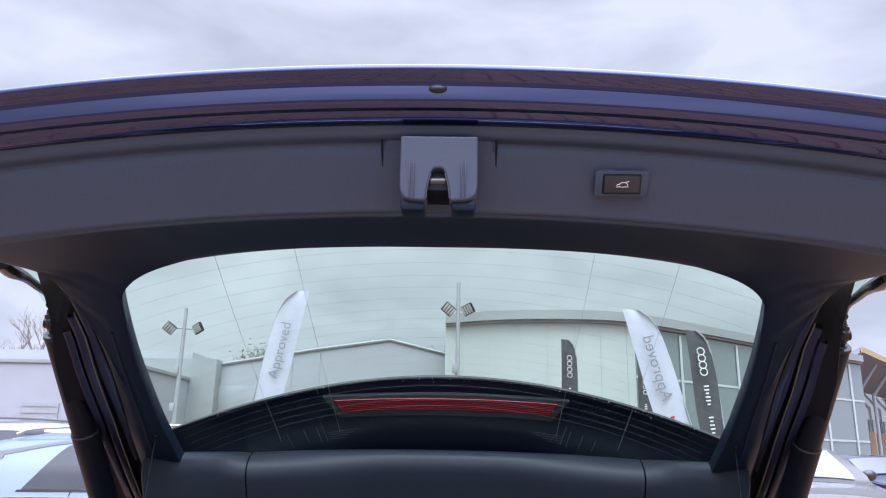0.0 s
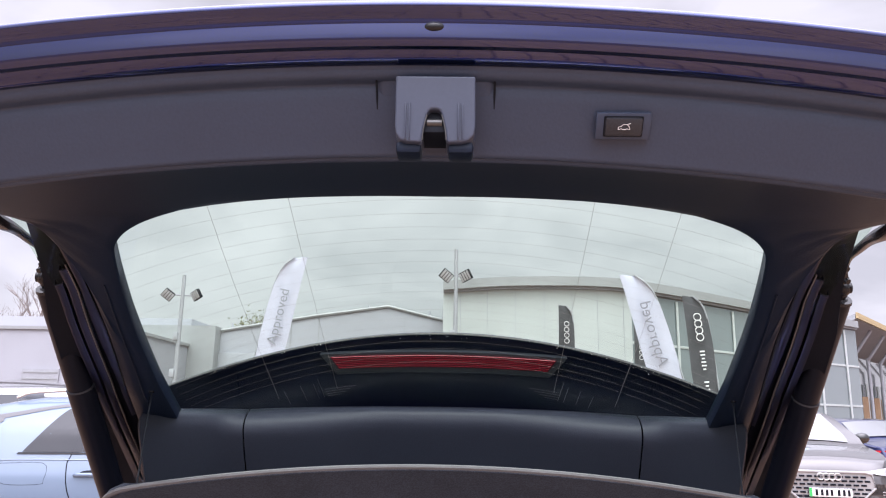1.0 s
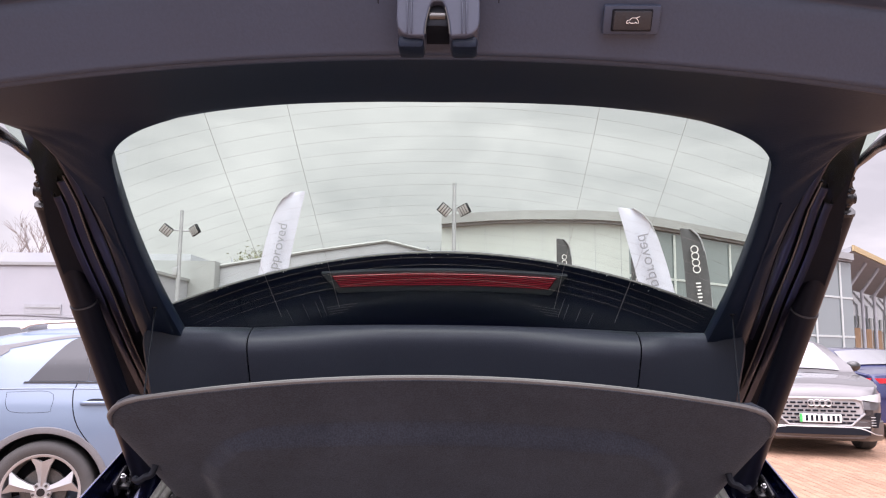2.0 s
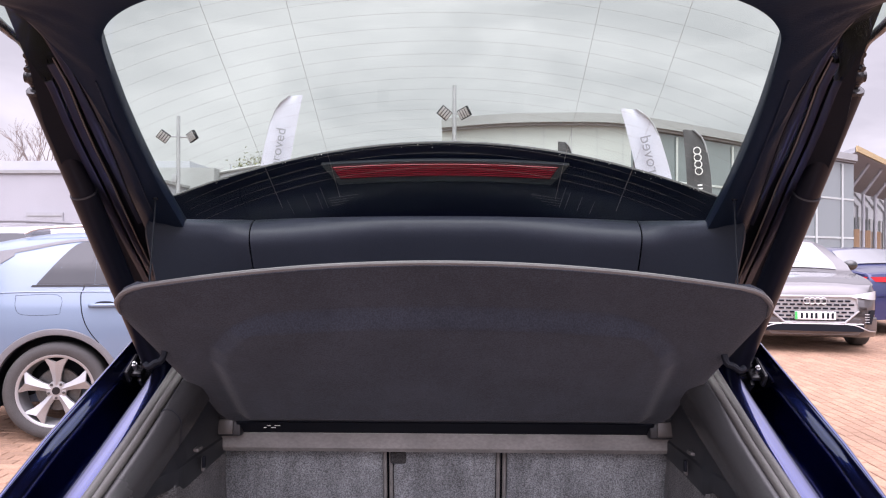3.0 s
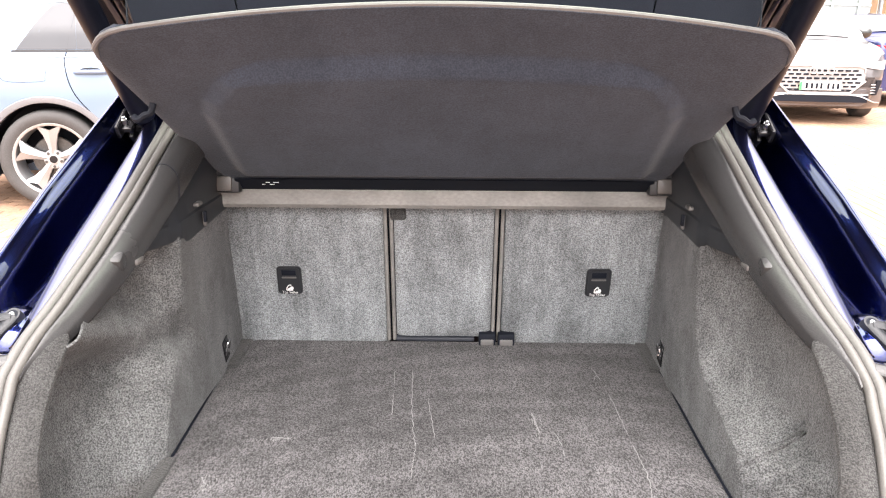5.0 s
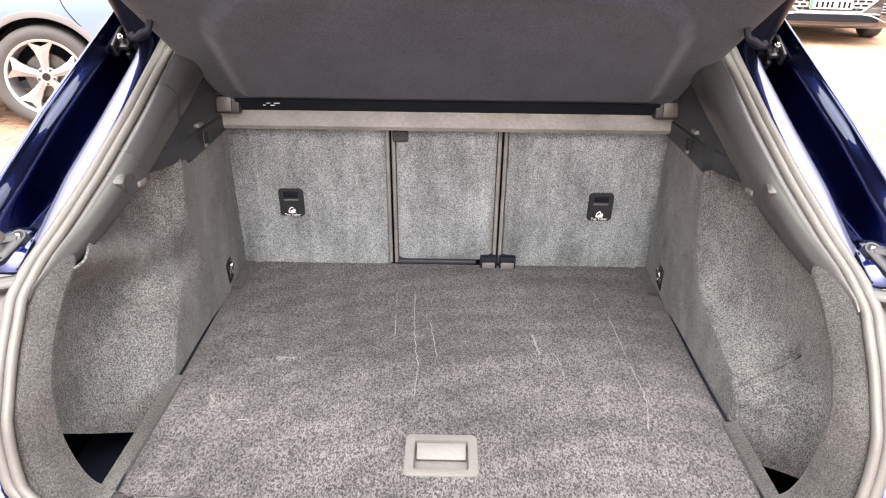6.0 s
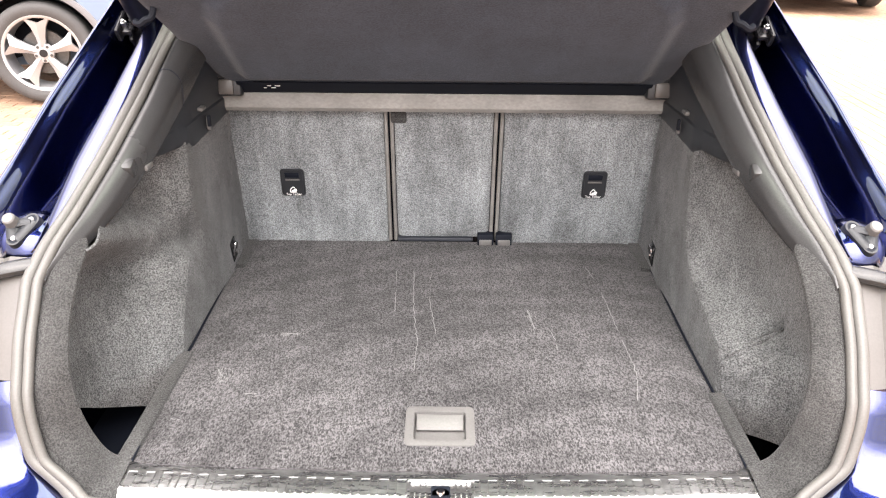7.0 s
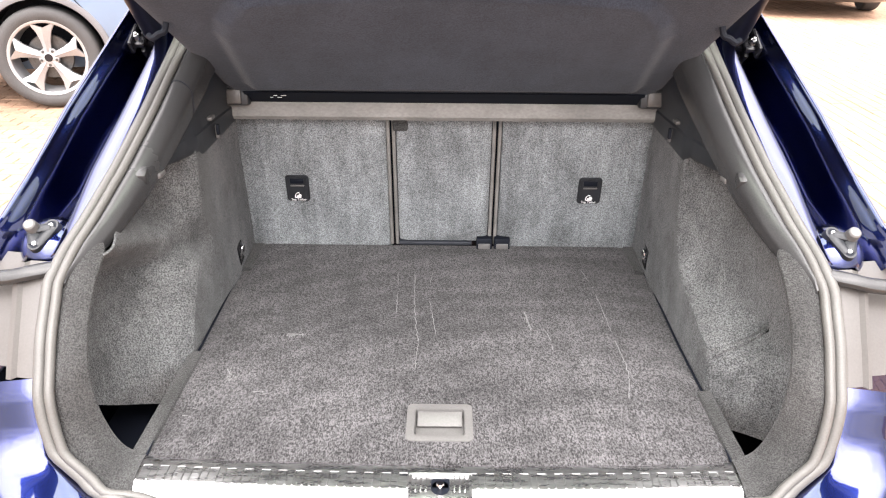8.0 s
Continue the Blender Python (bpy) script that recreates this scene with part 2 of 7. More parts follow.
def rod(bm, a, b, r0, r1=None, sides=16):
    a, b = Vector(a), Vector(b)
    turn = (b - a).to_track_quat("Z", "Y").to_matrix().to_4x4()
    m = Matrix.Translation((a + b) / 2) @ turn
    bmesh.ops.create_cone(bm, cap_ends=True, segments=sides, radius1=r0, radius2=r0 if r1 is None else r1, depth=(b - a).length, matrix=m)
    return bm


def ball(bm, c, r, seg=12, scale=(1, 1, 1)):
    bmesh.ops.create_uvsphere(bm, u_segments=seg, v_segments=max(6, seg // 2), radius=r, matrix=Matrix.Translation(c) @ Matrix.Diagonal((*scale, 1)))
    return bm


def spline(points, count):
    """A smooth run of points through a few knots."""
    p = [Vector(q) for q in points]
    p = [2 * p[0] - p[1]] + p + [2 * p[-1] - p[-2]]
    out, n = [], len(p) - 3
    for k in range(count):
        u = k / (count - 1) * n
        i = min(int(u), n - 1)
        f = u - i
        a, b, c, d = p[i:i + 4]
        out.append(0.5 * (2 * b + (c - a) * f + (2 * a - 5 * b + 4 * c - d) * f * f + (3 * b - a - 3 * c + d) * f ** 3))
    return out


def skin(bm, rows, closed=False):
    """Faces between rows of points of one length."""
    grid = [[bm.verts.new(p) for p in row] for row in rows]
    for a, b in zip(grid, grid[1:]):
        m = len(a)
        for i in range(m if closed else m - 1):
            j = (i + 1) % m
            bm.faces.new((a[i], a[j], b[j], b[i]))
    return grid


def slab(bm, rows, thick, way=None):
    """A sheet of rows with thickness along way, or along its own normals."""
    n, m = len(rows), len(rows[0])
    def off(i, j):
        if way is not None:
            return Vector(way) * thick
        a = Vector(rows[min(i + 1, n - 1)][j]) - Vector(rows[max(i - 1, 0)][j])
        b = Vector(rows[i][min(j + 1, m - 1)]) - Vector(rows[i][max(j - 1, 0)])
        c = a.cross(b)
        return c.normalized() * thick if c.length > 1e-9 else Vector((0, 0, thick))
    far = [[Vector(rows[i][j]) + off(i, j) for j in range(m)] for i in range(n)]
    g, h = skin(bm, rows), skin(bm, far)
    for i in range(n - 1):
        bm.faces.new((g[i][0], g[i + 1][0], h[i + 1][0], h[i][0]))
        bm.faces.new((g[i][-1], g[i + 1][-1], h[i + 1][-1], h[i][-1]))
    for j in range(m - 1):
        bm.faces.new((g[0][j], g[0][j + 1], h[0][j + 1], h[0][j]))
        bm.faces.new((g[-1][j], g[-1][j + 1], h[-1][j + 1], h[-1][j]))
    return bm


def tube(bm, points, radius, sides=10, cap=True, squash=1.0):
    """A round bar along points; radius a number or a function of 0..1."""
    pts = [Vector(p) for p in points]
    rows, up = [], Vector((0.03, 0.05, 1)).normalized()
    for i, p in enumerate(pts):
        d = (pts[min(i + 1, len(pts) - 1)] - pts[max(i - 1, 0)]).normalized()
        side = d.cross(up)
        side = side.normalized() if side.length > 1e-4 else Vector((1, 0, 0))
        over = side.cross(d)
        r = radius(i / (len(pts) - 1)) if callable(radius) else radius
        rows.append([p + (side * math.cos(a) + over * math.sin(a) * squash) * r for a in (2 * math.pi * k / sides for k in range(sides))])
    grid = skin(bm, rows, closed=True)
    if cap:
        bm.faces.new(grid[0]), bm.faces.new(grid[-1])
    return bm


def bm_():
    return bmesh.new()


def lerp(x, xs, ys):
    return float(np.interp(x, xs, ys))




SATIN = mat("satin_grey_plastic", (0.120, 0.116, 0.114), 0.42, grain=0.1, scale=300, blotch=0.1, wide=12)
SCUFFED = mat("scuffed_grey_plastic", (0.19, 0.185, 0.178), 0.6, grain=0.15, scale=200, blotch=0.3, wide=14, stretch=(0.6, 1, 1))
TAUPE = mat("taupe_plastic", (0.082, 0.075, 0.071), 0.4, grain=0.08, scale=300, blotch=0.08, wide=8)
STRUT = mat("strut_black", (0.005, 0.006, 0.012), 0.4, grain=0.1, scale=200, spec=0.2)
LATCH = mat("latch_grey", (0.058, 0.072, 0.112), 0.4, grain=0.05, scale=300)
LINT = mat("pale_lint", (0.18, 0.177, 0.18), 1.0, grain=0.4, scale=600)
DARKGLASS = mat("dark_car_glass", (0.045, 0.048, 0.055), 0.08, spec=0.3)
# grey base colour stands in for part of the sky's reflection
SCREEN = mat("sky_grey_glass", (0.13, 0.14, 0.15), 0.05, coat=1.0, coat_ior=2.2)
GROUT = mat("paving_joint", (0.115, 0.070, 0.050), 0.95, grain=0.3, scale=40, blotch=0.2, wide=0.5)
PAVING = mat("clay_paver", (0.31, 0.19, 0.125), 0.9, grain=0.22, scale=45, blotch=0.16, wide=0.7, bump=0.4, spread=0.09)
TYRE = mat("tyre_rubber", (0.062, 0.060, 0.060), 0.75, grain=0.15, scale=150, blotch=0.15, wide=8)
STEELDARK = mat("dark_steel", (0.10, 0.10, 0.10), 0.4, 0.8, grain=0.2, scale=60)
ALLOY = mat("silver_alloy", (0.55, 0.55, 0.56), 0.3, 0.8, grain=0.05, scale=100)
MACHINED = mat("machined_alloy", (0.41, 0.41, 0.42), 0.36, 0.5, grain=0.06, scale=200)
ARCH = mat("grey_arch_plastic", (0.16, 0.16, 0.17), 0.55, grain=0.12, scale=200, blotch=0.1, wide=5)
SKYBLUE = mat("pale_blue_paint", (0.138, 0.195, 0.280), 0.45, 0.15, grain=0.06, scale=900, coat=1.0)
SILVER = mat("silver_trim", (0.6, 0.6, 0.6), 0.3, 0.9)
WHITEPAINT = mat("white_paint", (0.75, 0.75, 0.76), 0.3, coat=1.0, grain=0.03, scale=50)
GREYPAINT = mat("dark_grey_paint", (0.075, 0.069, 0.073), 0.32, 0.3, grain=0.08, scale=900, coat=1.0, coat_ior=1.6)
BLUEPAINT = mat("blue_paint", (0.018, 0.026, 0.11), 0.28, 0.3, grain=0.08, scale=900, coat=1.0)
BLACKPAINT = mat("black_paint", (0.02, 0.022, 0.022), 0.25, 0.1, coat=1.0, grain=0.05, scale=500)
GRILLE = mat("silver_grille", (0.40, 0.40, 0.41), 0.4, 0.3, grain=0.05, scale=100)
LENS = mat("headlamp_lens", (0.55, 0.56, 0.58), 0.08, 0.3, coat=1.0)
GREEN = mat("green_band", (0.05, 0.5, 0.12), 0.5)
CLAD = mat("pale_grey_cladding", (0.40, 0.41, 0.44), 0.5, grain=0.04, scale=20, blotch=0.07, wide=0.4)
CLADLIGHT = mat("light_cladding", (0.51, 0.545, 0.53), 0.5, grain=0.03, scale=20, blotch=0.06, wide=0.3)
FASCIA = mat("grey_fascia", (0.33, 0.34, 0.34), 0.5, grain=0.05, scale=10, blotch=0.08, wide=0.6)
STRUCT = mat("grey_steelwork", (0.36, 0.37, 0.39), 0.5, grain=0.08, scale=30, blotch=0.1, wide=1.5)
# glazing with the reflected sky lightened into its base colour
SHOPGLASS = mat("sky_grey_shop_glass", (0.20, 0.235, 0.24), 0.05, coat=0.6)
TIMBER = mat("timber_screen", (0.42, 0.27, 0.16), 0.7, grain=0.2, scale=20, stretch=(1, 1, 0.1))
YELLOWEDGE = mat("ochre_fascia", (0.50, 0.38, 0.20), 0.6, grain=0.1, scale=8)
FLAGWHITE = mat("white_flag_cloth", (0.54, 0.55, 0.65), 0.9, grain=0.06, scale=40, blotch=0.06, wide=2)
FLAGBLACK = mat("black_flag_cloth", (0.085, 0.085, 0.09), 0.9, grain=0.15, scale=40, blotch=0.1, wide=2)
FLAGRED = mat("red_print", (0.6, 0.03, 0.08), 0.9)
FLAGGREY = mat("grey_print", (0.27, 0.27, 0.31), 0.9)
FLAGPALE = mat("flag_faded_print", (0.30, 0.31, 0.34), 0.8)
BARK = mat("bark", (0.22, 0.18, 0.16), 0.9, grain=0.3, scale=20)
LEAF = mat("leaf", (0.12, 0.13, 0.05), 0.8, grain=0.3, scale=5, spread=0.3)


# ---- the car with the open boot ----
car = thing("hatchback_car", pose(0, 2.2, 0), "dark navy blue coupe-like hatchback with its tailgate wide open", "car")
SIDES = (-1, 1)

# the boot's rear aperture: y and z of its sloping edge, with the half widths of seal, flange and body edge
RING_Z = (0.736, 0.759, 0.800, 0.840, 0.880, 0.946, 1.010, 1.046, 1.069, 1.132, 1.200, 1.279, 1.370, 1.460, 1.530)
RING_Y = (-0.008, 0.004, 0.020, 0.036, 0.052, 0.108, 0.173, 0.223, 0.264, 0.373, 0.498, 0.642, 0.800, 0.960, 1.080)
SEAL_X = (0.500, 0.527, 0.575, 0.588, 0.596, 0.606, 0.612, 0.601, 0.589, 0.566, 0.550, 0.537, 0.524, 0.512, 0.490)
FLANGE_X = (0.560, 0.590, 0.624, 0.638, 0.642, 0.644, 0.642, 0.634, 0.630, 0.624, 0.610, 0.597, 0.588, 0.578, 0.560)
EDGE_X = (0.700, 0.720, 0.740, 0.760, 0.770, 0.775, 0.770, 0.755, 0.735, 0.716, 0.706, 0.684, 0.655, 0.630, 0.600)


def ring(z, xs):
    return lerp(z, RING_Z, xs)


def ring_y(z):
    return lerp(z, RING_Z, RING_Y)


def ring_z(y):
    return lerp(y, RING_Y, RING_Z)


def ring_normal(z):
    dy = ring_y(z + 0.02) - ring_y(z - 0.02)
    return Vector((0, -0.04, dy)).normalized()


# double-lipped rubber seal round the aperture
def seal_path(shift, lift):
    half = []
    for z in np.linspace(0.745, 1.53, 46):
        n = ring_normal(max(z, 0.78))
        half.append(Vector((ring(z, SEAL_X) + shift, ring_y(z), z)) + n * lift)
    low = [Vector((x, -0.052 + 0.045 * (x / 0.48) ** 4 - shift * 0.9, 0.722 + 0.012 * (x / 0.48) ** 4 + lift * 0.6)) for x in (0, 0.12, 0.24, 0.34, 0.41, 0.46)]
    top = [Vector((x, 1.10, 1.545)) for x in (0.44, 0.3, 0.15, 0.0)]
    run = low + half + top
    whole = [Vector((-p.x, p.y, p.z)) for p in reversed(run[1:])] + run
    return spline(whole, 260)


bm = bm_()
tube(bm, seal_path(0.0085, 0.005), 0.0096, 14)
seal = part("rubber_seal", bm, RUBBER, car, "grey rubber seal round the boot")
bm = bm_()
tube(bm, seal_path(-0.0090, 0.009), 0.0074, 14)
part("inner_lip", bm, RUBBER, seal)

# painted bumper top below and beside the seal
bm = bm_()
rows = []
run = []
for x in np.linspace(0, 0.47, 14):
    run.append((Vector((x, -0.056 + 0.045 * (x / 0.48) ** 4, 0.716 + 0.012 * (x / 0.48) ** 4)), Vector((0, -1, -0.12)), Vector((0, -0.12, 1))))
for z in np.linspace(0.75, 0.900, 16):
    k = (z - 0.75) / 0.178
    k = min(1, k * 2.2)
    o = Vector((0.25 + 0.75 * k, -1 + 1.0 * k, -0.12)).normalized()
    n = (Vector((0, -0.12, 1)) * (1 - k) + Vector((0.2, -0.8, 0.55)) * k).normalized()
    run.append((Vector((ring(z, SEAL_X) + 0.01, ring_y(z), z)), o, n))
for k, (p, o, n) in enumerate(run):
    w = lerp(k, (0, 14, 29), (1.0, 1.0, 0.75))
    prof = ((0.004, -0.012), (0.012, -0.002), (0.03, 0.002), (0.07, 0.003), (0.10, 0.0), (0.112, -0.012), (0.118, -0.028), (0.13, -0.045), (0.15, -0.08), (0.155, -0.16), (0.15, -0.26), (0.12, -0.36), (0.05, -0.42))
    row = []
    for a, b in prof:
        q = p + o * a * w + (n * b if b > -0.03 else n * -0.028 * 1.0 + Vector((0, 0, b + 0.028)))
        row.append(q)
    rows.append(row)
rows = [[Vector((-q.x, q.y, q.z)) for q in r] for r in reversed(rows[1:])] + rows
skin(bm, [spline(r, 44) for r in rows])
part("bumper", bm, NAVY, car, "navy painted rear bumper below the boot")

for sx in SIDES:
    # painted flange and water channel beside the seal
    rows = []
    for z in np.linspace(1.040, 1.53, 44):
        n, y = ring_normal(z), ring_y(z)
        s, f, e = ring(z, SEAL_X), ring(z, FLANGE_X), ring(z, EDGE_X)
        deep = lerp(z, (1.04, 1.08, 1.14, 1.40), (0.058, 0.066, 0.094, 0.098))
        prof = ((s - 0.01, -0.014), (s + 0.014, -0.001), (s * 0.5 + f * 0.5, 0.002), (f - 0.012, 0.001), (f - 0.004, -0.003), (f + 0.003, -0.013), (f + 0.008, -0.4 * deep), (f + 0.016, -0.90 * deep), (f * 0.5 + e * 0.5, -deep), (e - 0.042, -0.74 * deep), (e - 0.030, -0.38 * deep), (e - 0.023, -0.012),
                (e - 0.016, -0.003), (e - 0.009, 0.004), (e - 0.004, 0.010), (e, 0.010), (e + 0.006, 0.002), (e + 0.014, -0.03))
        rows.append(spline([Vector((sx * x, y, z)) + n * k for x, k in prof], 60))
    bm = bm_()
    slab(bm, rows, 0.002 * -sx)
    channel = part("water_channel", bm, NAVY, car, "navy painted flange and rain channel")

    # rubber stop with its screwed bracket at the foot of the channel
    stop = Vector((sx * 0.655, 0.238, 1.058))
    n = Vector((0, -0.62, 0.78))
    out = Vector((sx, 0, 0))
    up = Vector((0, 0.78, 0.62))
    frame_ = Matrix((out, up, n)).transposed().to_4x4()
    bm = bm_()
    bmesh.ops.create_uvsphere(bm, u_segments=28, v_segments=16, radius=1.0, matrix=Matrix.Translation(stop + up * 0.002 - n * 0.046) @ frame_ @ Matrix.Diagonal((0.054, 0.058, 0.050, 1)))
    part("stop_dome", bm, NAVY, channel)
    peg, one, two = stop + out * 0.015 + up * 0.014, stop - out * 0.013 + up * 0.020, stop + out * 0.006 - up * 0.014
    bm = bm_()
    for p, q in ((one, two), (peg, one), (peg, two)):
        tube(bm, [p.lerp(q, f) + n * 0.002 for f in np.linspace(0, 1, 6)], 0.0125, 12, squash=0.6)
    for q in (one, two, peg):
        rod(bm, q - n * 0.02, q + n * 0.008, 0.0135, 0.0115, 22)
    part("stop_bracket", bm, SUPPORT, channel, "grey plastic tailgate stop")
    bm = bm_()
    rod(bm, peg + n * 0.006, peg + n * 0.022, 0.0115, 0.0100, 22)
    rod(bm, peg + n * 0.022, peg + n * 0.024, 0.0100, 0.0080, 22)
    part("stop_peg", bm, SATIN, channel)
    for q in (one, two):
        bm = bm_()
        rod(bm, q + n * 0.007, q + n * 0.0084, 0.0088, 0.0082, 16)
        part("screw_well", bm, DARK, channel)
        bm = bm_()
        rod(bm, q + n * 0.0084, q + n * 0.0100, 0.0045, 0.0036, 8)
        part("screw", bm, STEEL, channel)

    # taupe housing beside the tail lamp, with the ledge over it
    rows = []
    for z in np.linspace(0.897, 1.030, 18):
        s, y = ring(z, SEAL_X), ring_y(z)
        o = lerp(z, (0.904, 0.95, 0.99, 1.03), (0.055, 0.054, 0.058, 0.064))
        rows.append([(sx * (s + 0.004), y + 0.006, z), (sx * (s + 0.03), y + 0.005, z), (sx * (s + o - 0.006), y + 0.008, z), (sx * (s + o), y + 0.001, z), (sx * (s + o + 0.006), y + 0.003, z), (sx * (s + o + 0.010), y + 0.035, z), (sx * (s + 0.16), y + 0.05, z)])
    bm = bm_()
    slab(bm, rows, 0.003)
    housing = part("lamp_housing", bm, TAUPE, car, "taupe plastic housing beside the tail lamp")
    bm = bm_()
    a = Vector((sx * 0.622, 0.192, 1.026))
    tube(bm, spline([a, a + Vector((sx * 0.03, -0.012, -0.002)), a + Vector((sx * 0.07, -0.018, -0.008)), a + Vector((sx * 0.16, -0.02, -0.012))], 14), 0.015, 12, squash=0.8)
    part("housing_ledge", bm, PLASTIC_GREY, housing)

    # carpeted ring between the seal and the side pocket
    rim_out = spline([(0.470, -0.022, 0.733), (0.500, -0.006, 0.740), (0.527, 0.006, 0.762), (0.563, 0.022, 0.80), (0.578, 0.038, 0.84), (0.587, 0.056, 0.885), (0.598, 0.110, 0.946), (0.606, 0.175, 1.01), (0.597, 0.224, 1.043), (0.583, 0.262, 1.060)], 44)
    rim_in = spline([(0.474, 0.080, 0.747), (0.490, 0.081, 0.750), (0.511, 0.080, 0.767), (0.526, 0.076, 0.81), (0.534, 0.074, 0.86), (0.541, 0.088, 0.915), (0.552, 0.138, 0.965), (0.553, 0.190, 1.011), (0.553, 0.232, 1.040), (0.572, 0.264, 1.056)], 44)
    rows = []
    for a, b in zip(rim_out, rim_in):
        hump = Vector((0, -0.004, 0.008))
        pts = [a + Vector((0.006, 0.0, -0.008)), a, a.lerp(b, 0.3) + hump * 0.8, a.lerp(b, 0.6) + hump, a.lerp(b, 0.9) + hump * 0.6, b, b + Vector((0.008, 0.012, -0.012))]
        rows.append([Vector((sx * q.x, q.y, q.z)) for q in spline(pts, 18)])
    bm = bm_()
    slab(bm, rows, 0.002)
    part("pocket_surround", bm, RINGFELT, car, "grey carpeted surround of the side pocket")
    bm = bm_()
    box(bm, (sx * 0.78, 0.33, 0.72), (0.24, 0.16, 0.60), 0.02)
    part("quarter_inner", bm, NAVY, car)

    # side lining: hollow pocket at the rear, wheel arch ahead of it
    def ease(v):
        v = min(max(v, 0.0), 1.0)
        return v * v * (3 - 2 * v)

    def turn_out(v):
        """From the flat wall outwards: a tight corner, then a slope that flattens."""
        v = min(max(v, 0.0), 1.0)
        return 1 - (1 - v) ** 2.8

    def crease(y):
        return 0.925 + 0.40 * (0.54 - y)

    def lining_x(y, z):
        flat = lerp(y, (0.0, 0.60, 0.75, 0.95), (0.495, 0.492, 0.492, 0.500))
        if sx < 0:
            zl = crease(y)
            knee_low = lerp(z, (0.60, 0.74, 0.765, 0.814, 0.870, 0.90, 0.925), (0.352, 0.362, 0.378, 0.406, 0.445, 0.468, 0.490))
            low_x = flat + (0.614 - flat) * turn_out((knee_low - y) / 0.24)
            knee_up = lerp(z, (0.90, 0.93, 0.985, 1.04, 1.10), (0.568, 0.560, 0.527, 0.531, 0.536))
            ledge = 0.030 * ease((zl + 0.075 - z) / 0.075)
            up_x = flat + (0.574 - ledge - flat) * turn_out((knee_up - y) / 0.16)
            w = ease((z - zl + 0.06) / 0.06)
            x = low_x * (1 - w) + up_x * w
        else:
            knee = lerp(z, (0.60, 0.739, 0.79, 0.82, 0.840, 0.858, 0.880, 0.933, 1.014, 1.12), (0.265, 0.270, 0.276, 0.298, 0.350, 0.430, 0.495, 0.548, 0.567, 0.570))
            spanwide = lerp(z, (0.60, 0.78, 0.82, 0.86, 0.90, 0.96, 1.1), (0.17, 0.17, 0.20, 0.31, 0.38, 0.36, 0.24))
            deep = lerp(z, (0.47, 0.66, 0.80, 0.88, 0.94, 1.00, 1.10), (0.616, 0.616, 0.610, 0.596, 0.585, 0.572, 0.562))
            x = flat + (deep - flat) * turn_out((knee - y) / spanwide)
        if y < 0.47:
            x = min(x, tuck_x(y) + 0.9 * max(0.0, tuck_z(y) - z))
        return x + 0.0016 * noise.noise(Vector((y * 18, z * 18, sx)))

    def tuck_z(y):
        """Where the lining meets the lower lip of the pillar trim."""
        return ring_z(y) - lerp(y, (0.165, 0.24, 0.35, 0.50), (0.004, 0.024, 0.042, 0.055))

    def tuck_x(y):
        return ring(ring_z(y), SEAL_X) - 0.016 - 0.45 * lerp(y, (0.165, 0.22, 0.30, 0.45), (0.001, 0.018, 0.028, 0.036))

    def lining_foot(y):
        """The lining ends above the dark hollow of the pocket."""
        if sx < 0:
            return lerp(y, (0.05, 0.18, 0.24, 0.42, 0.43), (0.80, 0.766, 0.722, 0.600, 0.47))
        return lerp(y, (0.05, 0.25, 0.28, 0.29), (0.72, 0.68, 0.67, 0.47))
    rows = []
    for f in np.linspace(0, 1, 76):
        row = []
        for y in np.linspace(0.02, 0.93, 150):
            top, foot_z = min(1.115, tuck_z(y) + 0.012 if y < 0.47 else ring_z(y) - 0.006), lining_foot(y)
            z = foot_z + (top - foot_z) * f
            row.append((sx * (lining_x(y, z)), y + 0.03 * (1 - min(1, y / 0.2)), z))
        rows.append(row)
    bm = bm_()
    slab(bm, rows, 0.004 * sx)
    part("side_lining", bm, SHADEFELT, car, "grey carpeted side lining with a hollow pocket")
    # black sheet put in for the shade deep in the pocket
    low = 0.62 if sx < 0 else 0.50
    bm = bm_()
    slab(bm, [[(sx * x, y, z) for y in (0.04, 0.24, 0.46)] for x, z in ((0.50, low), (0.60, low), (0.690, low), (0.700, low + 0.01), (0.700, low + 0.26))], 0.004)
    part("pocket_base", bm, DARK, car, "black sheet for the shade in the pocket's hollow")
    end = 0.377 if sx < 0 else 0.262
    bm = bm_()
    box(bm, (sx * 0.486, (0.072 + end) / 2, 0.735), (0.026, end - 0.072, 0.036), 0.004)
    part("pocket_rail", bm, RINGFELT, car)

    # lashing eye
    bm = bm_()
    box(bm, (sx * 0.489, 0.745, 0.793), (0.006, 0.036, 0.056), 0.004, Matrix.Rotation(radians(12), 4, "X"))
    plate = part("lashing_plate", bm, GLOSSY, car, "black recessed plate with a chrome lashing eye")
    bm = bm_()
    loop_pts = [Vector((sx * (0.484 - 0.004 * math.sin(a)), 0.745 + 0.011 * math.cos(a), 0.794 + 0.020 * math.sin(a))) for a in np.linspace(-0.6, math.pi + 0.6, 20)]
    tube(bm, loop_pts, 0.0026, 8)
    part("lashing_eye", bm, CHROME, plate)

    # pillar trim: rounded strip beside the seal, running out to a point
    rows = []
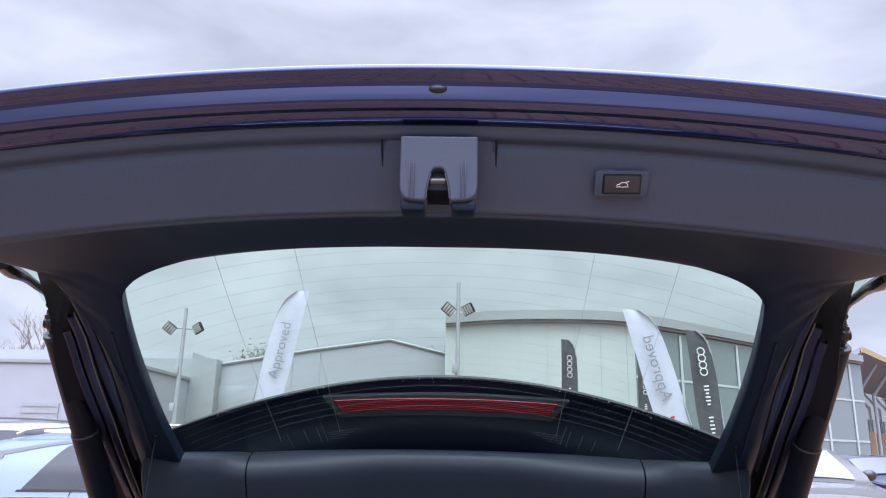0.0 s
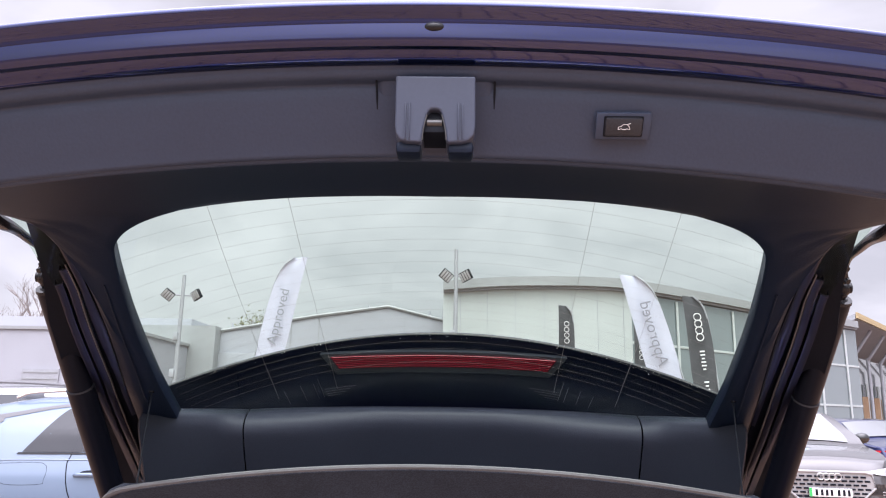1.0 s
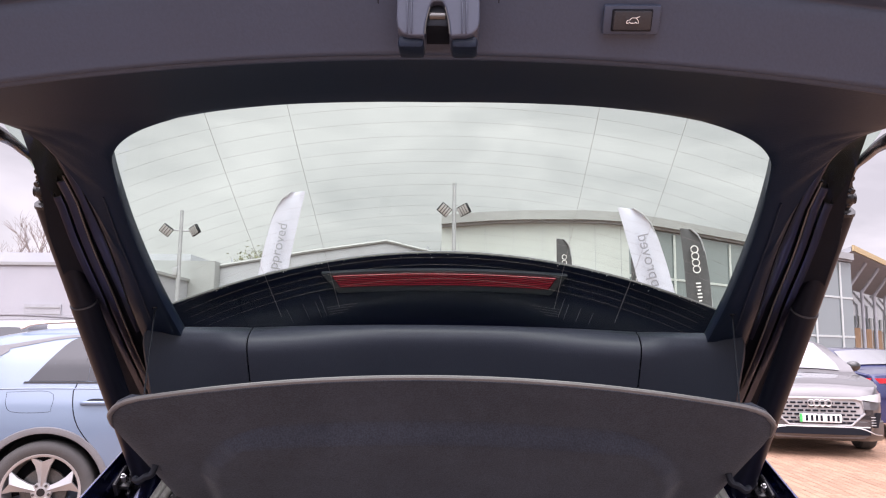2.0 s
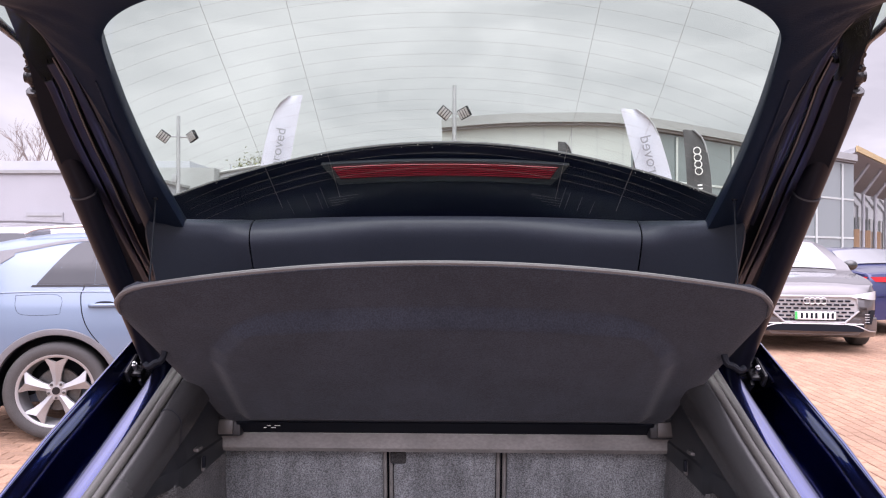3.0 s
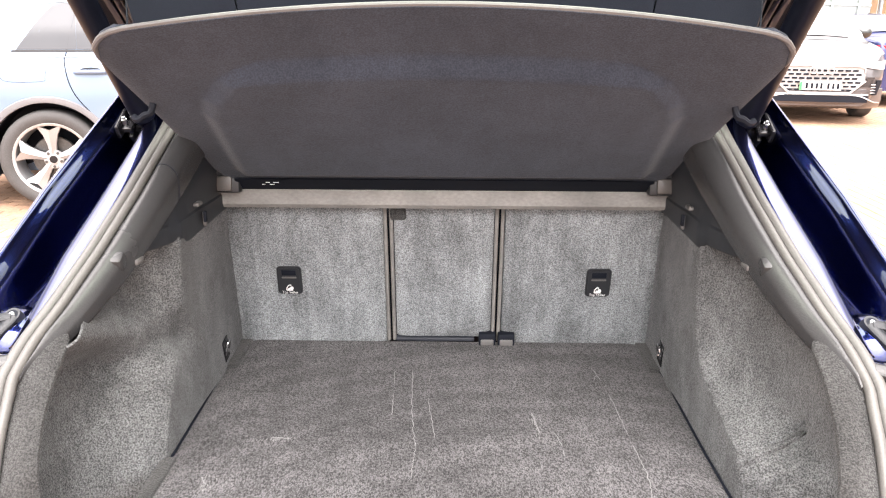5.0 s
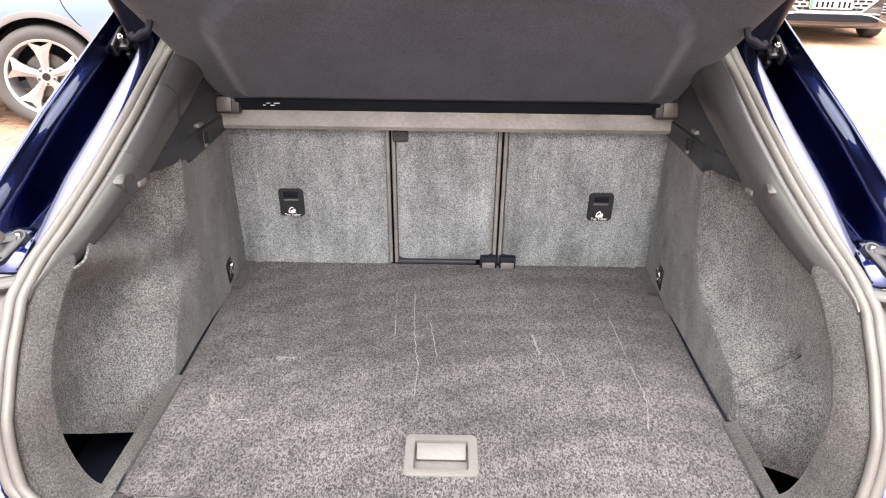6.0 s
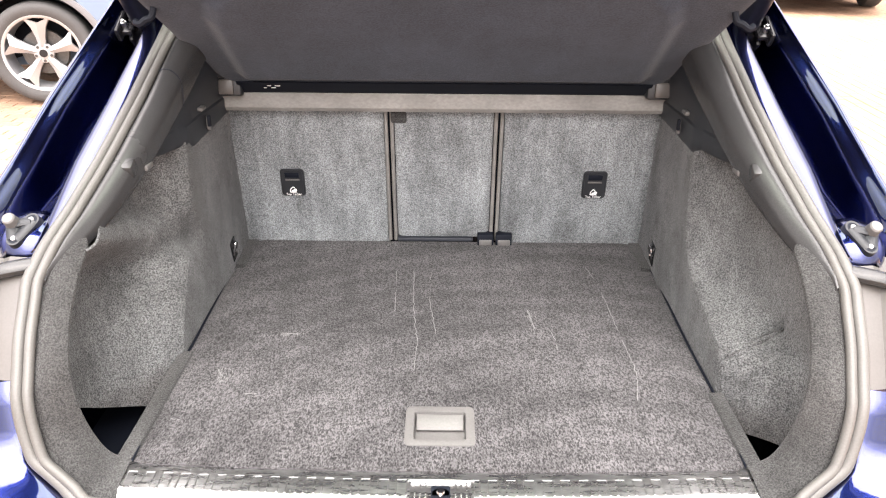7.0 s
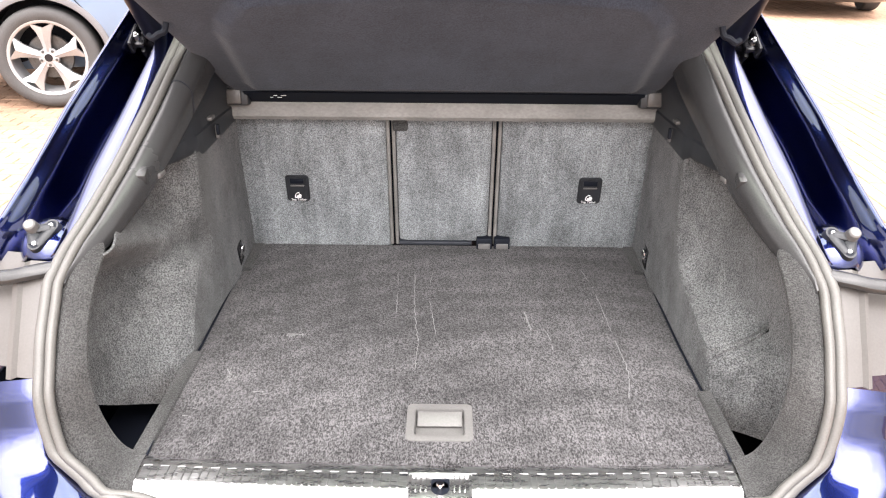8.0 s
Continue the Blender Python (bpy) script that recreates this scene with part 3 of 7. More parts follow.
    for y in np.linspace(0.165, 1.06, 64):
        z = ring_z(y)
        s = ring(z, SEAL_X) - 0.016
        w = lerp(y, (0.165, 0.22, 0.30, 0.45, 0.60, 1.06), (0.001, 0.018, 0.028, 0.036, 0.040, 0.045))
        d = lerp(y, (0.165, 0.24, 0.35, 0.50, 0.70), (0.004, 0.024, 0.042, 0.055, 0.07))
        rows.append(spline([(sx * x, y, q) for x, q in ((s + 0.004, z - 0.004), (s - 0.1 * w, z + 0.010), (s - 0.55 * w, z + 0.010), (s - 0.95 * w, z - 0.1 * d), (s - w, z - 0.5 * d), (s - 0.9 * w, z - d), (s - 0.5 * w, z - 1.1 * d))], 22))
    bm = bm_()
    slab(bm, rows, 0.002)
    trim = part("pillar_trim", bm, PLASTIC_GREY, car, "smooth grey plastic pillar trim")
    bm = bm_()
    k = round((0.56 - 0.165) / (1.06 - 0.165) * 63)
    tube(bm, [Vector(q) + Vector((-sx * 0.0005, -0.0006, 0.0004)) for q in rows[k][2:18]], 0.0011, 6)
    part("trim_seam", bm, DARK, trim)

    # darker shelf support inside it
    def low_edge(y):
        return lerp(y, (0.34, 0.40, 0.52, 0.56, 0.575, 0.62, 0.69, 0.77, 1.0), (1.126, 1.119, 1.108, 1.106, 1.092, 1.094, 1.097, 1.10, 1.10))
    rows = []
    for y in np.linspace(0.34, 0.99, 40):
        z = ring_z(y)
        s = ring(z, SEAL_X) - 0.05
        mid = min(lerp(y, (0.34, 0.48, 0.65, 0.84, 1.0), (1.118, 1.146, 1.143, 1.138, 1.14)), z - 0.012)
        lo = min(low_edge(y), mid - 0.006)
        px = lerp(y, (0.34, 0.40, 0.48, 0.60, 0.75), (0.540, 0.524, 0.503, 0.487, 0.484))
        w = lerp(y, (0.30, 0.45, 0.60, 1.06), (0.028, 0.036, 0.040, 0.045))
        d = lerp(y, (0.24, 0.35, 0.50, 0.70), (0.024, 0.042, 0.055, 0.07))
        edge = s + 0.034 - 0.8 * w
        px = min(px, lining_x(y, 1.075) - 0.005)
        rows.append([(sx * p, y, q) for p, q in ((edge + 0.01, max(z - 0.5 * d, mid + 0.006)), (edge, max(z - 0.85 * d, mid + 0.004)), (px * 0.45 + edge * 0.55, mid * 0.5 + 0.5 * max(z - 0.85 * d, mid + 0.004)), (px + 0.003, mid), (px, mid - 0.004), (px, lo + 0.004), (px + 0.002, lo), (px + 0.016, lo - 0.004))])
    bm = bm_()
    slab(bm, rows, 0.002)
    support = part("shelf_support", bm, SUPPORT, car, "black plastic parcel shelf support")
    for q, d, m in (((0.484, 0.640, 1.154), (0.012, 0.026, 0.008), SATIN), ((0.481, 0.664, 1.118), (0.008, 0.010, 0.030), SATIN), ((0.516, 0.412, 1.110), (0.014, 0.028, 0.010), SATIN)):
        bm = bm_()
        box(bm, (sx * q[0], q[1], q[2]), d, 0.003)
        part("clip", bm, m, support, "pale grey plastic clip")
    bm = bm_()
    box(bm, (sx * 0.4785, 0.660, 1.123), (0.006, 0.009, 0.022), 0.001)
    part("clip_slot", bm, DARK, support)
    bm = bm_()
    box(bm, (sx * 0.534, 0.368, 1.122), (0.034, 0.026, 0.026), 0.005, Matrix.Rotation(radians(28), 4, "X"))
    part("trim_hook", bm, PLASTIC_GREY, trim)

# seat backs, split 40/20/40, in grey felt
def seat_y(z):
    return 0.895 - 0.17 * (z - 0.75)


def felt_panel(x0, x1, z0, z1, lift=0.0):
    bm = bm_()
    rows = []
    for z in np.linspace(z0, z1, 24):
        row = []
        for x in np.linspace(x0, x1, 32):
            u, v = (x - x0) / (x1 - x0) * 2 - 1, (z - z0) / (z1 - z0) * 2 - 1
            row.append((x, seat_y(z) - lift + 0.010 * abs(u) ** 20 + 0.006 * abs(v) ** 24 + 0.0016 * noise.noise(Vector((x * 14, z * 9, 3.0))), z))
        rows.append(row)
    return slab(bm, rows, 0.07, (0, 1, 0))


for x0, x1 in ((-0.515, -0.139), (0.140, 0.515)):
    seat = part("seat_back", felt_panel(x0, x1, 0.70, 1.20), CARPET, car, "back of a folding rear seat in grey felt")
    c = -0.363 if x0 < 0 else 0.3625
    tilt = Matrix.Rotation(radians(9.6), 4, "X")
    bm = bm_()
    def plate_ring(w, h, r, lift):
        out = []
        for k, (qx, qz) in enumerate(((1, 1), (-1, 1), (-1, -1), (1, -1))):
            for a in np.linspace(0, math.pi / 2, 6):
                z = 0.916 + qz * (h - r) + r * math.sin(a + k * math.pi / 2)
                out.append((c + qx * (w - r) + r * math.cos(a + k * math.pi / 2), seat_y(z) - lift, z))
        return out
    grid = skin(bm, [plate_ring(0.0290, 0.0365, 0.009, -0.004), plate_ring(0.0290, 0.0365, 0.009, 0.003), plate_ring(0.0275, 0.035, 0.008, 0.0052), plate_ring(0.0250, 0.0325, 0.006, 0.0052), plate_ring(0.0240, 0.0315, 0.0055, 0.0042)], closed=True)
    bm.faces.new(grid[-1])
    cover = part("tether_cover", bm, SUPPORT, seat, "black plastic top tether cover with white print")
    for dz, h, m in ((0.021, 0.013, DARK), (0.008, 0.004, SATIN)):
        bm = bm_()
        box(bm, (c, seat_y(0.916 + dz) - 0.0055, 0.916 + dz), (0.034, 0.003, h), 0.001, tilt)
        part("cover_latch", bm, m, seat)
    bm = bm_()
    y = seat_y(0.895) - 0.0058
    tube(bm, spline([(c - 0.008, y, 0.891), (c - 0.007, y, 0.898), (c - 0.001, y, 0.904), (c + 0.003, y, 0.902)], 10), 0.0012, 6)
    rod(bm, (c + 0.004, y + 0.0004, 0.896), (c + 0.004, y - 0.0006, 0.896), 0.0042, sides=14)
    rod(bm, (c - 0.002, y + 0.0004, 0.894), (c - 0.002, y - 0.0006, 0.894), 0.0028, sides=12)
    tube(bm, [(c - 0.007, y, 0.891), (c + 0.007, y, 0.891)], 0.0012, 6)
    part("child_seat_symbol", bm, WHITE, seat)
    text = bpy.data.curves.new("cover_print", "FONT")
    text.body, text.size, text.align_x, text.extrude = "Top Tether", 0.0080, "CENTER", 0.0002
    text.materials.append(WHITE)
    lettering = new("cover_print", text)
    lettering.parent = seat
    lettering.matrix_basis = pose(c, seat_y(0.884) - 0.0062, 0.8825, 80, 0, 0)
seat = part("middle_seat_back", felt_panel(-0.114, 0.114, 0.763, 1.20, 0.002), CARPET, car, "narrow folding middle seat back in grey felt")
bm = bm_()
box(bm, (-0.103, seat_y(1.085) - 0.004, 1.087), (0.036, 0.007, 0.028), 0.005, Matrix.Rotation(radians(9.6), 4, "X"))
part("pull_tab", bm, RINGFELT, seat, "dark pull tab")
bm = bm_()
box(bm, (-0.02, seat_y(0.756) + 0.004, 0.757), (0.19, 0.02, 0.010), 0.003)
part("hinge_cover", bm, PLASTIC, seat)
for x in (0.106, 0.152):
    bm = bm_()
    box(bm, (x, seat_y(0.765) - 0.004, 0.763), (0.040, 0.03, 0.030), 0.002)
    part("hinge_pocket", bm, DARK, seat)
    bm = bm_()
    box(bm, (x, seat_y(0.76) - 0.016, 0.757), (0.032, 0.012, 0.016), 0.003)
    part("hinge_tongue", bm, SATIN, seat, "pale hinge tongue")
for x, w in ((-0.1265, 0.0045), (0.127, 0.0045)):
    for dx in (-0.007, 0.0065):
        bm = bm_()
        tube(bm, [(x + dx, seat_y(z) + 0.006, z) for z in np.linspace(0.752, 1.12, 8)], w, 8)
        part("edge_piping", bm, SCUFFED, seat)
bm = bm_()
box(bm, (0, 0.985, 0.93), (1.12, 0.06, 0.60))
part("seat_frame", bm, DARK, car)

# bright stainless loading sill with raised ribs
def sill_bow(x):
    return 0.012 * (1 - (x / 0.47) ** 2)


bm = bm_()
rows = [[(x, y - sill_bow(x), z) for x in np.linspace(-0.476, 0.476, 48)] for y, z in ((0.082, 0.720), (0.080, 0.742), (0.074, 0.7462), (0.066, 0.7465), (0.022, 0.7465), (0.016, 0.7460), (0.006, 0.7400), (-0.020, 0.7210), (-0.036, 0.7080), (-0.040, 0.7020))]
slab(bm, rows, -0.003)
sill = part("loading_sill", bm, STEEL, car, "scuffed stainless loading sill with raised ribs")
for k in range(-17, 18):
    if abs(k) < 2:
        continue
    x = k * 0.0272
    bm = bm_()
    y0 = 0.0395 - sill_bow(x)
    for side in (-0.0078, 0.0078):
        tube(bm, [(x + side, y0 + dy, 0.7471 - 0.05 * max(0, -0.012 - dy)) for dy in (-0.018, -0.010, 0.002, 0.014)], 0.0012, 8)
    tube(bm, [(x + dx, y0 + 0.0146, 0.7466) for dx in (-0.0074, 0.0, 0.0074)], 0.0005, 6)
    part("rib", bm, STEEL, sill)
bm = bm_()
box(bm, (0.004, -0.001, 0.7442), (0.096, 0.072, 0.014), 0.004)
part("striker_plate", bm, STEEL, sill, "bright plate round the lock striker")
for dx in (-0.034, -0.026, -0.018, 0.026, 0.034, 0.042):
    bm = bm_()
    box(bm, (dx, 0.014, 0.7518), (0.0022, 0.034, 0.002), 0.0006)
    part("plate_rib", bm, STEEL, sill)
bm = bm_()
tube(bm, spline([(-0.043, -0.034, 0.748), (-0.043, 0.008, 0.7515), (-0.042, 0.029, 0.7515), (-0.036, 0.0335, 0.7515), (0.044, 0.0335, 0.7515), (0.050, 0.029, 0.7515), (0.051, 0.008, 0.7515), (0.051, -0.034, 0.748)], 50), 0.0026, 8)
part("plate_rim", bm, STEEL, sill)
bm = bm_()
rod(bm, (0.004, 0.004, 0.7430), (0.004, 0.004, 0.7524), 0.0145, 0.0145, 24)
box(bm, (0.004, 0.013, 0.7470), (0.029, 0.022, 0.0108), 0.002)
part("striker_well", bm, DARK, sill)
bm = bm_()
rod(bm, (0.004, 0.000, 0.750), (0.004, -0.001, 0.764), 0.0042, 0.0042, 14)
rod(bm, (0.004, -0.001, 0.764), (0.004, -0.001, 0.7665), 0.0062, 0.0052, 14)
part("striker", bm, CHROME, sill, "steel lock striker pin")

# ---- tailgate ----
def crown(y):
    return lerp(y, (-0.2, 0.1, 0.3, 0.5, 1.0), (0.15, 0.16, 0.28, 0.34, 0.34))


def gate(x, y, z0):
    return Vector((x, y, z0 - crown(y) * x * x))


def pane_z(y):
    return lerp(y, (-0.1, 0.10, 0.20, 1.0), (1.975, 1.905, 1.867, 1.584))


def liner_z(y):
    return lerp(y, (-0.12, -0.08, -0.04, 0.0, 0.10, 0.20, 1.0, 1.2), (1.875, 1.882, 1.889, 1.891, 1.884, 1.849, 1.566, 1.495))


def gate_band(name, prof, half, material, parent, label="", thick=0.004):
    """A strip across the tailgate with one profile of y and z."""
    bm = bm_()
    run = spline([(0, a, b) for a, b in prof], 6 * len(prof))
    slab(bm, [[gate(x, p.y + 0.02 * x * x, p.z) for x in np.linspace(-half, half, 70)] for p in run], thick)
    return part(name, bm, material, parent, label)


tailgate = gate_band("tailgate", ((-0.04, 2.038), (-0.10, 2.025), (-0.15, 2.0095), (-0.176, 1.9992), (-0.1850, 1.9955), (-0.1845, 1.9925), (-0.1815, 1.9885), (-0.1785, 1.9850), (-0.1765, 1.979), (-0.1720, 1.970), (-0.1672, 1.9615), (-0.161, 1.956), (-0.153, 1.9525), (-0.140, 1.954)), 0.80, NAVY, car, "navy painted tailgate raised open")
lining = gate_band("lining_panel", ((-0.138, 1.962), (-0.1475, 1.957), (-0.1482, 1.9518), (-0.1455, 1.947), (-0.1425, 1.9425), (-0.1330, 1.9408), (-0.1290, 1.9375), (-0.1275, 1.931), (-0.124, 1.922), (-0.112, 1.902), (-0.101, 1.886), (-0.097, 1.880), (-0.094, 1.876), (-0.090, 1.877), (-0.086, 1.874), (-0.078, 1.880)), 0.78, PANEL, tailgate, "dark grained tailgate lining panel")
bm = bm_()
rows = [[gate(x, y + 0.02 * x * x, z) for x in np.linspace(-0.80, 0.80, 70)] for y, z in ((-0.164, 1.9790), (-0.1785, 1.9786), (-0.1794, 1.9776), (-0.1784, 1.9715), (-0.1772, 1.9655), (-0.1760, 1.9605), (-0.1748, 1.9592), (-0.160, 1.9585))]
slab(bm, rows, 0.002)
part("edge_band", bm, NAVY, tailgate)
# thin pale line for the highlight below the edge band
bm = bm_()
tube(bm, [gate(x, -0.1655 + 0.02 * x * x, 1.9585) for x in np.linspace(-0.20, 0.235, 40)], 0.0008, 6)
part("edge_line", bm, SATIN, tailgate)

# lining round the glass
PANE = ((0.0, 0.090), (0.134, 0.086), (0.209, 0.086), (0.287, 0.093), (0.368, 0.110), (0.412, 0.126), (0.440, 0.148), (0.453, 0.176), (0.470, 0.258), (0.489, 0.38), (0.506, 0.52), (0.515, 0.60), (0.526, 0.70), (0.540, 0.82), (0.545, 0.92), (0.30, 0.97), (0.0, 0.97))
OUTER = ((0.0, -0.085), (0.20, -0.085), (0.34, -0.085), (0.46, -0.084), (0.56, -0.080), (0.60, -0.055), (0.575, -0.01), (0.546, 0.04), (0.528, 0.085), (0.514, 0.13), (0.509, 0.19), (0.523, 0.32), (0.559, 0.50), (0.598, 0.70), (0.640, 0.97), (0.30, 1.05), (0.0, 1.05))


def loop(knots, count):
    half = spline([(a, b, 0) for a, b in knots], count)
    return [Vector((-p.x, p.y, 0)) for p in reversed(half[1:-1])] + half


inner, outer = loop(PANE, 91), loop(OUTER, 91)
bm = bm_()
rows = []
for k, dz in ((0.0, 0.024), (0.0, 0.001), (0.02, -0.002), (0.08, -0.003), (0.25, -0.004), (0.5, -0.005), (0.75, -0.003), (0.92, 0.0), (1.0, 0.005), (1.0, 0.03)):
    row = []
    for a, b in zip(inner, outer):
        x, y = a.x + (b.x - a.x) * k, a.y + (b.y - a.y) * k
        groove = 0.0
        if y > 0.17:
            groove = 0.003 * math.exp(-((k - 0.5) / 0.04) ** 2)
        row.append(gate(x, y, liner_z(y) + dz + groove))
    rows.append(row)
skin(bm, rows, closed=True)
surround = part("glass_surround", bm, GATEPLASTIC, tailgate, "black plastic lining round the rear window")
for sx in SIDES:
    bm = bm_()
    tube(bm, [gate(sx * lerp(y, (0.22, 0.28, 0.37, 0.46, 0.57), (0.485, 0.495, 0.510, 0.524, 0.545)), y, liner_z(y) - 0.0048) for y in np.linspace(0.22, 0.57, 18)], 0.0014, 6)
    part("lining_seam", bm, GATEPLASTIC, tailgate)
bm = bm_()
tube(bm, [gate(x, -0.068 + 0.01 * x * x, liner_z(-0.068) - 0.004) for x in np.linspace(-0.30, 0.30, 30)], 0.003, 6)
part("lining_seam", bm, GATEPLASTIC, tailgate)

# the pane, with its heating wires
bm = bm_()
rows = [[gate(x, y, pane_z(y)) for x in np.linspace(-0.56, 0.56, 40)] for y in np.linspace(0.05, 0.93, 24)]
slab(bm, rows, 0.004)
pane = part("rear_window", bm, TAILGLASS, tailgate, "clear greenish rear window with heating wires")
pane.visible_shadow = False
bm = bm_()
for k in range(19):
    y0 = 0.10 + 0.030 * k
    tube(bm, [gate(x, y0 + 0.22 * x * x, pane_z(y0 + 0.22 * x * x) - 0.0015) for x in np.linspace(-0.50, 0.50, 36)], 0.00013, 3, cap=False)
for x in (-0.31, -0.20, 0.21, 0.325):
    tube(bm, [gate(x * (1 + 0.16 * (y - 0.1)), y, pane_z(y) - 0.0017) for y in np.linspace(0.10, 0.74, 20)], 0.00026, 3, cap=False)
part("heating_wires", bm, WIRE, tailgate, "fine dark heating wires", kind="stuff")
bm = bm_()
for x, y0, y1 in ((-0.325, 0.71, 0.78), (-0.290, 0.70, 0.78), (-0.264, 0.70, 0.78), (-0.252, 0.68, 0.78), (0.245, 0.68, 0.78), (0.257, 0.70, 0.78), (0.283, 0.71, 0.78), (0.310, 0.72, 0.78)):
    tube(bm, [gate(x, y, pane_z(y) - 0.0017) for y in np.linspace(y0, y1, 5)], 0.0003, 3, cap=False)
for sx in SIDES:
    for k in range(4):
        tube(bm, [gate(sx * x, 0.735 + 0.012 * k, pane_z(0.735 + 0.012 * k) - 0.0017) for x in np.linspace(0.18 + 0.012 * k, 0.245, 5)], 0.00022, 3, cap=False)
part("aerial_print", bm, PRINT, tailgate, "pale printed aerial lines on the glass", kind="stuff")

# channel down the sides of the tailgate, coloured black for shade: painted wedge beside the lining, seal with a drawn
# highlight, two painted strips
LIP_Y = (0.13, 0.23, 0.286, 0.353, 0.478, 0.651, 0.76, 0.95)
LIP_X = (0.520, 0.529, 0.540, 0.553, 0.574, 0.611, 0.633, 0.672)


def gate_strip(sx, y0, y1, inner_x, outer_x, lift, name, material, parent, label=""):
    """A rounded strip along the tailgate's side between two edges."""
    rows = []
    for y in np.linspace(y0, y1, 40):
        a, b = inner_x(y), outer_x(y)
        rows.append([gate(sx * (a + (b - a) * u), y, liner_z(y) + lift + v) for u, v in ((0, 0.008), (0.02, 0.0), (0.5, -0.0006), (0.98, 0.0), (1, 0.008))])
    bm = bm_()
    slab(bm, rows, 0.002, (0, 0, 1))
    return part(name, bm, material, parent, label)


for sx in SIDES:
    knots = [(b, a) for a, b in OUTER[5:15]]
    def lining_edge(y):
        return lerp(y, [k[0] for k in knots], [k[1] for k in knots])
    def lip(y):
        return lerp(y, LIP_Y, LIP_X)
    rows = []
    for y in np.linspace(-0.05, 0.97, 60):
        ox = lining_edge(y)
        cx = lerp(y, (-0.055, 0.02, 0.10, 0.20, 0.30, 0.45, 0.60, 0.75, 0.97), (0.606, 0.570, 0.548, 0.570, 0.604, 0.640, 0.674, 0.712, 0.770))
        deep = min(1.0, max(0.012, cx - ox) / 0.06)
        rows.append([gate(sx * (ox + u), y, liner_z(y)) + Vector((0, 0, v)) for u, v in ((-0.010, 0.010), (0.0, 0.006), (0.005, 0.012 * deep + 0.004), (0.009, 0.026 * deep), (0.5 * max(0.02, cx - ox), 0.030 * deep), (max(0.021, cx - ox), 0.026), (max(0.021, cx - ox) + 0.004, 0.05))])
    bm = bm_()
    slab(bm, rows, 0.002)
    gutter = part("side_channel", bm, DARK, tailgate, "channel down the tailgate's side, blackened for its shade")
    # wedge and strips take the shaded copy of the navy
    gate_strip(sx, 0.12, 0.60, lambda y: lining_edge(y) + 0.0015, lambda y: max(lining_edge(y) + 0.003, lip(y) - lerp(y, (0.12, 0.30, 0.60), (0.002, 0.006, 0.012))), 0.006, "painted_wedge", SHADEDPAINT, gutter)
    gate_strip(sx, 0.19, 0.93, lambda y: lip(y) + 0.002, lambda y: lip(y) + 0.013, 0.007, "painted_strip", SHADEDPAINT, gutter)
    gate_strip(sx, 0.22, 0.93, lambda y: lip(y) + 0.0185, lambda y: lip(y) + 0.030, 0.011, "painted_strip", SHADEDPAINT, gutter)
    # pale tube that draws the highlight along the rubber
    bm = bm_()
    tube(bm, [gate(sx * lip(y), y, liner_z(y) + 0.006) for y in np.linspace(0.18, 0.93, 30)], 0.0011, 8)
    part("seal_lip", bm, SATIN, gutter)
bm = bm_()
rows = [[gate(x, y, z) for x in np.linspace(-0.62, 0.62, 40)] for y, z in ((-0.10, 2.028), (-0.04, 1.985), (0.04, 1.945))]
slab(bm, rows, 0.01)
part("outer_skin", bm, NAVY, tailgate)

# roof spoiler with the brake light, seen through the glass
def spoil(x, y, z, c):
    return Vector((x, y - 0.22 * x * x, z - c * x * x))


rows = []
for y, z, c in ((1.02, 1.60, 0.34), (0.90, 1.610, 0.36), (0.86, 1.62, 0.38), (0.815, 1.690, 0.30), (0.780, 1.750, 0.36), (0.765, 1.769, 0.39), (0.760, 1.776, 0.39), (0.770, 1.782, 0.39), (0.90, 1.762, 0.40), (1.08, 1.68, 0.36)):
    rows.append([spoil(x, y, z, c) for x in np.linspace(-0.62, 0.62, 60)])
bm = bm_()
skin(bm, rows)
spoiler = part("roof_spoiler", bm, SPOILER, tailgate, "gloss black underside of the roof spoiler")
# satin line standing in for the highlight on the spoiler's lip
bm = bm_()
tube(bm, [spoil(x, 0.7600, 1.7780, 0.39) for x in np.linspace(-0.60, 0.60, 60)], 0.0012, 6)
part("spoiler_bead", bm, SATIN, spoiler)
dust = random.Random(4)
bm = bm_()
for k in range(46):
    x = dust.uniform(-0.52, 0.52)
    q = spoil(x, 0.7600, 1.7765, 0.39) + Vector((0, -0.0008, -abs(dust.gauss(0, 0.005))))
    ball(bm, q, dust.uniform(0.0004, 0.0009), 6)
part("dust", bm, WHITE, spoiler, "pale specks of dust", kind="stuff")
bm = bm_()
rows = [[spoil(x * w, y, z, 0.16) for x in np.linspace(-0.262, 0.262, 40)] for y, z, w in ((0.800, 1.698, 0.87), (0.786, 1.698, 0.875), (0.762, 1.739, 1.0), (0.772, 1.745, 1.0))]
slab(bm, rows, 0.003)
part("lamp_frame", bm, PLASTIC, tailgate)
bm = bm_()
rows = [[spoil(x * w, y, z, 0.16) for x in np.linspace(-0.240, 0.240, 40)] for y, z, w in ((0.784, 1.7065, 0.925), (0.775, 1.7075, 0.93), (0.757, 1.7325, 1.0), (0.768, 1.7355, 1.0))]
slab(bm, rows, 0.003)
lamp = part("brake_light", bm, RED, tailgate, "unlit red high-level brake light")
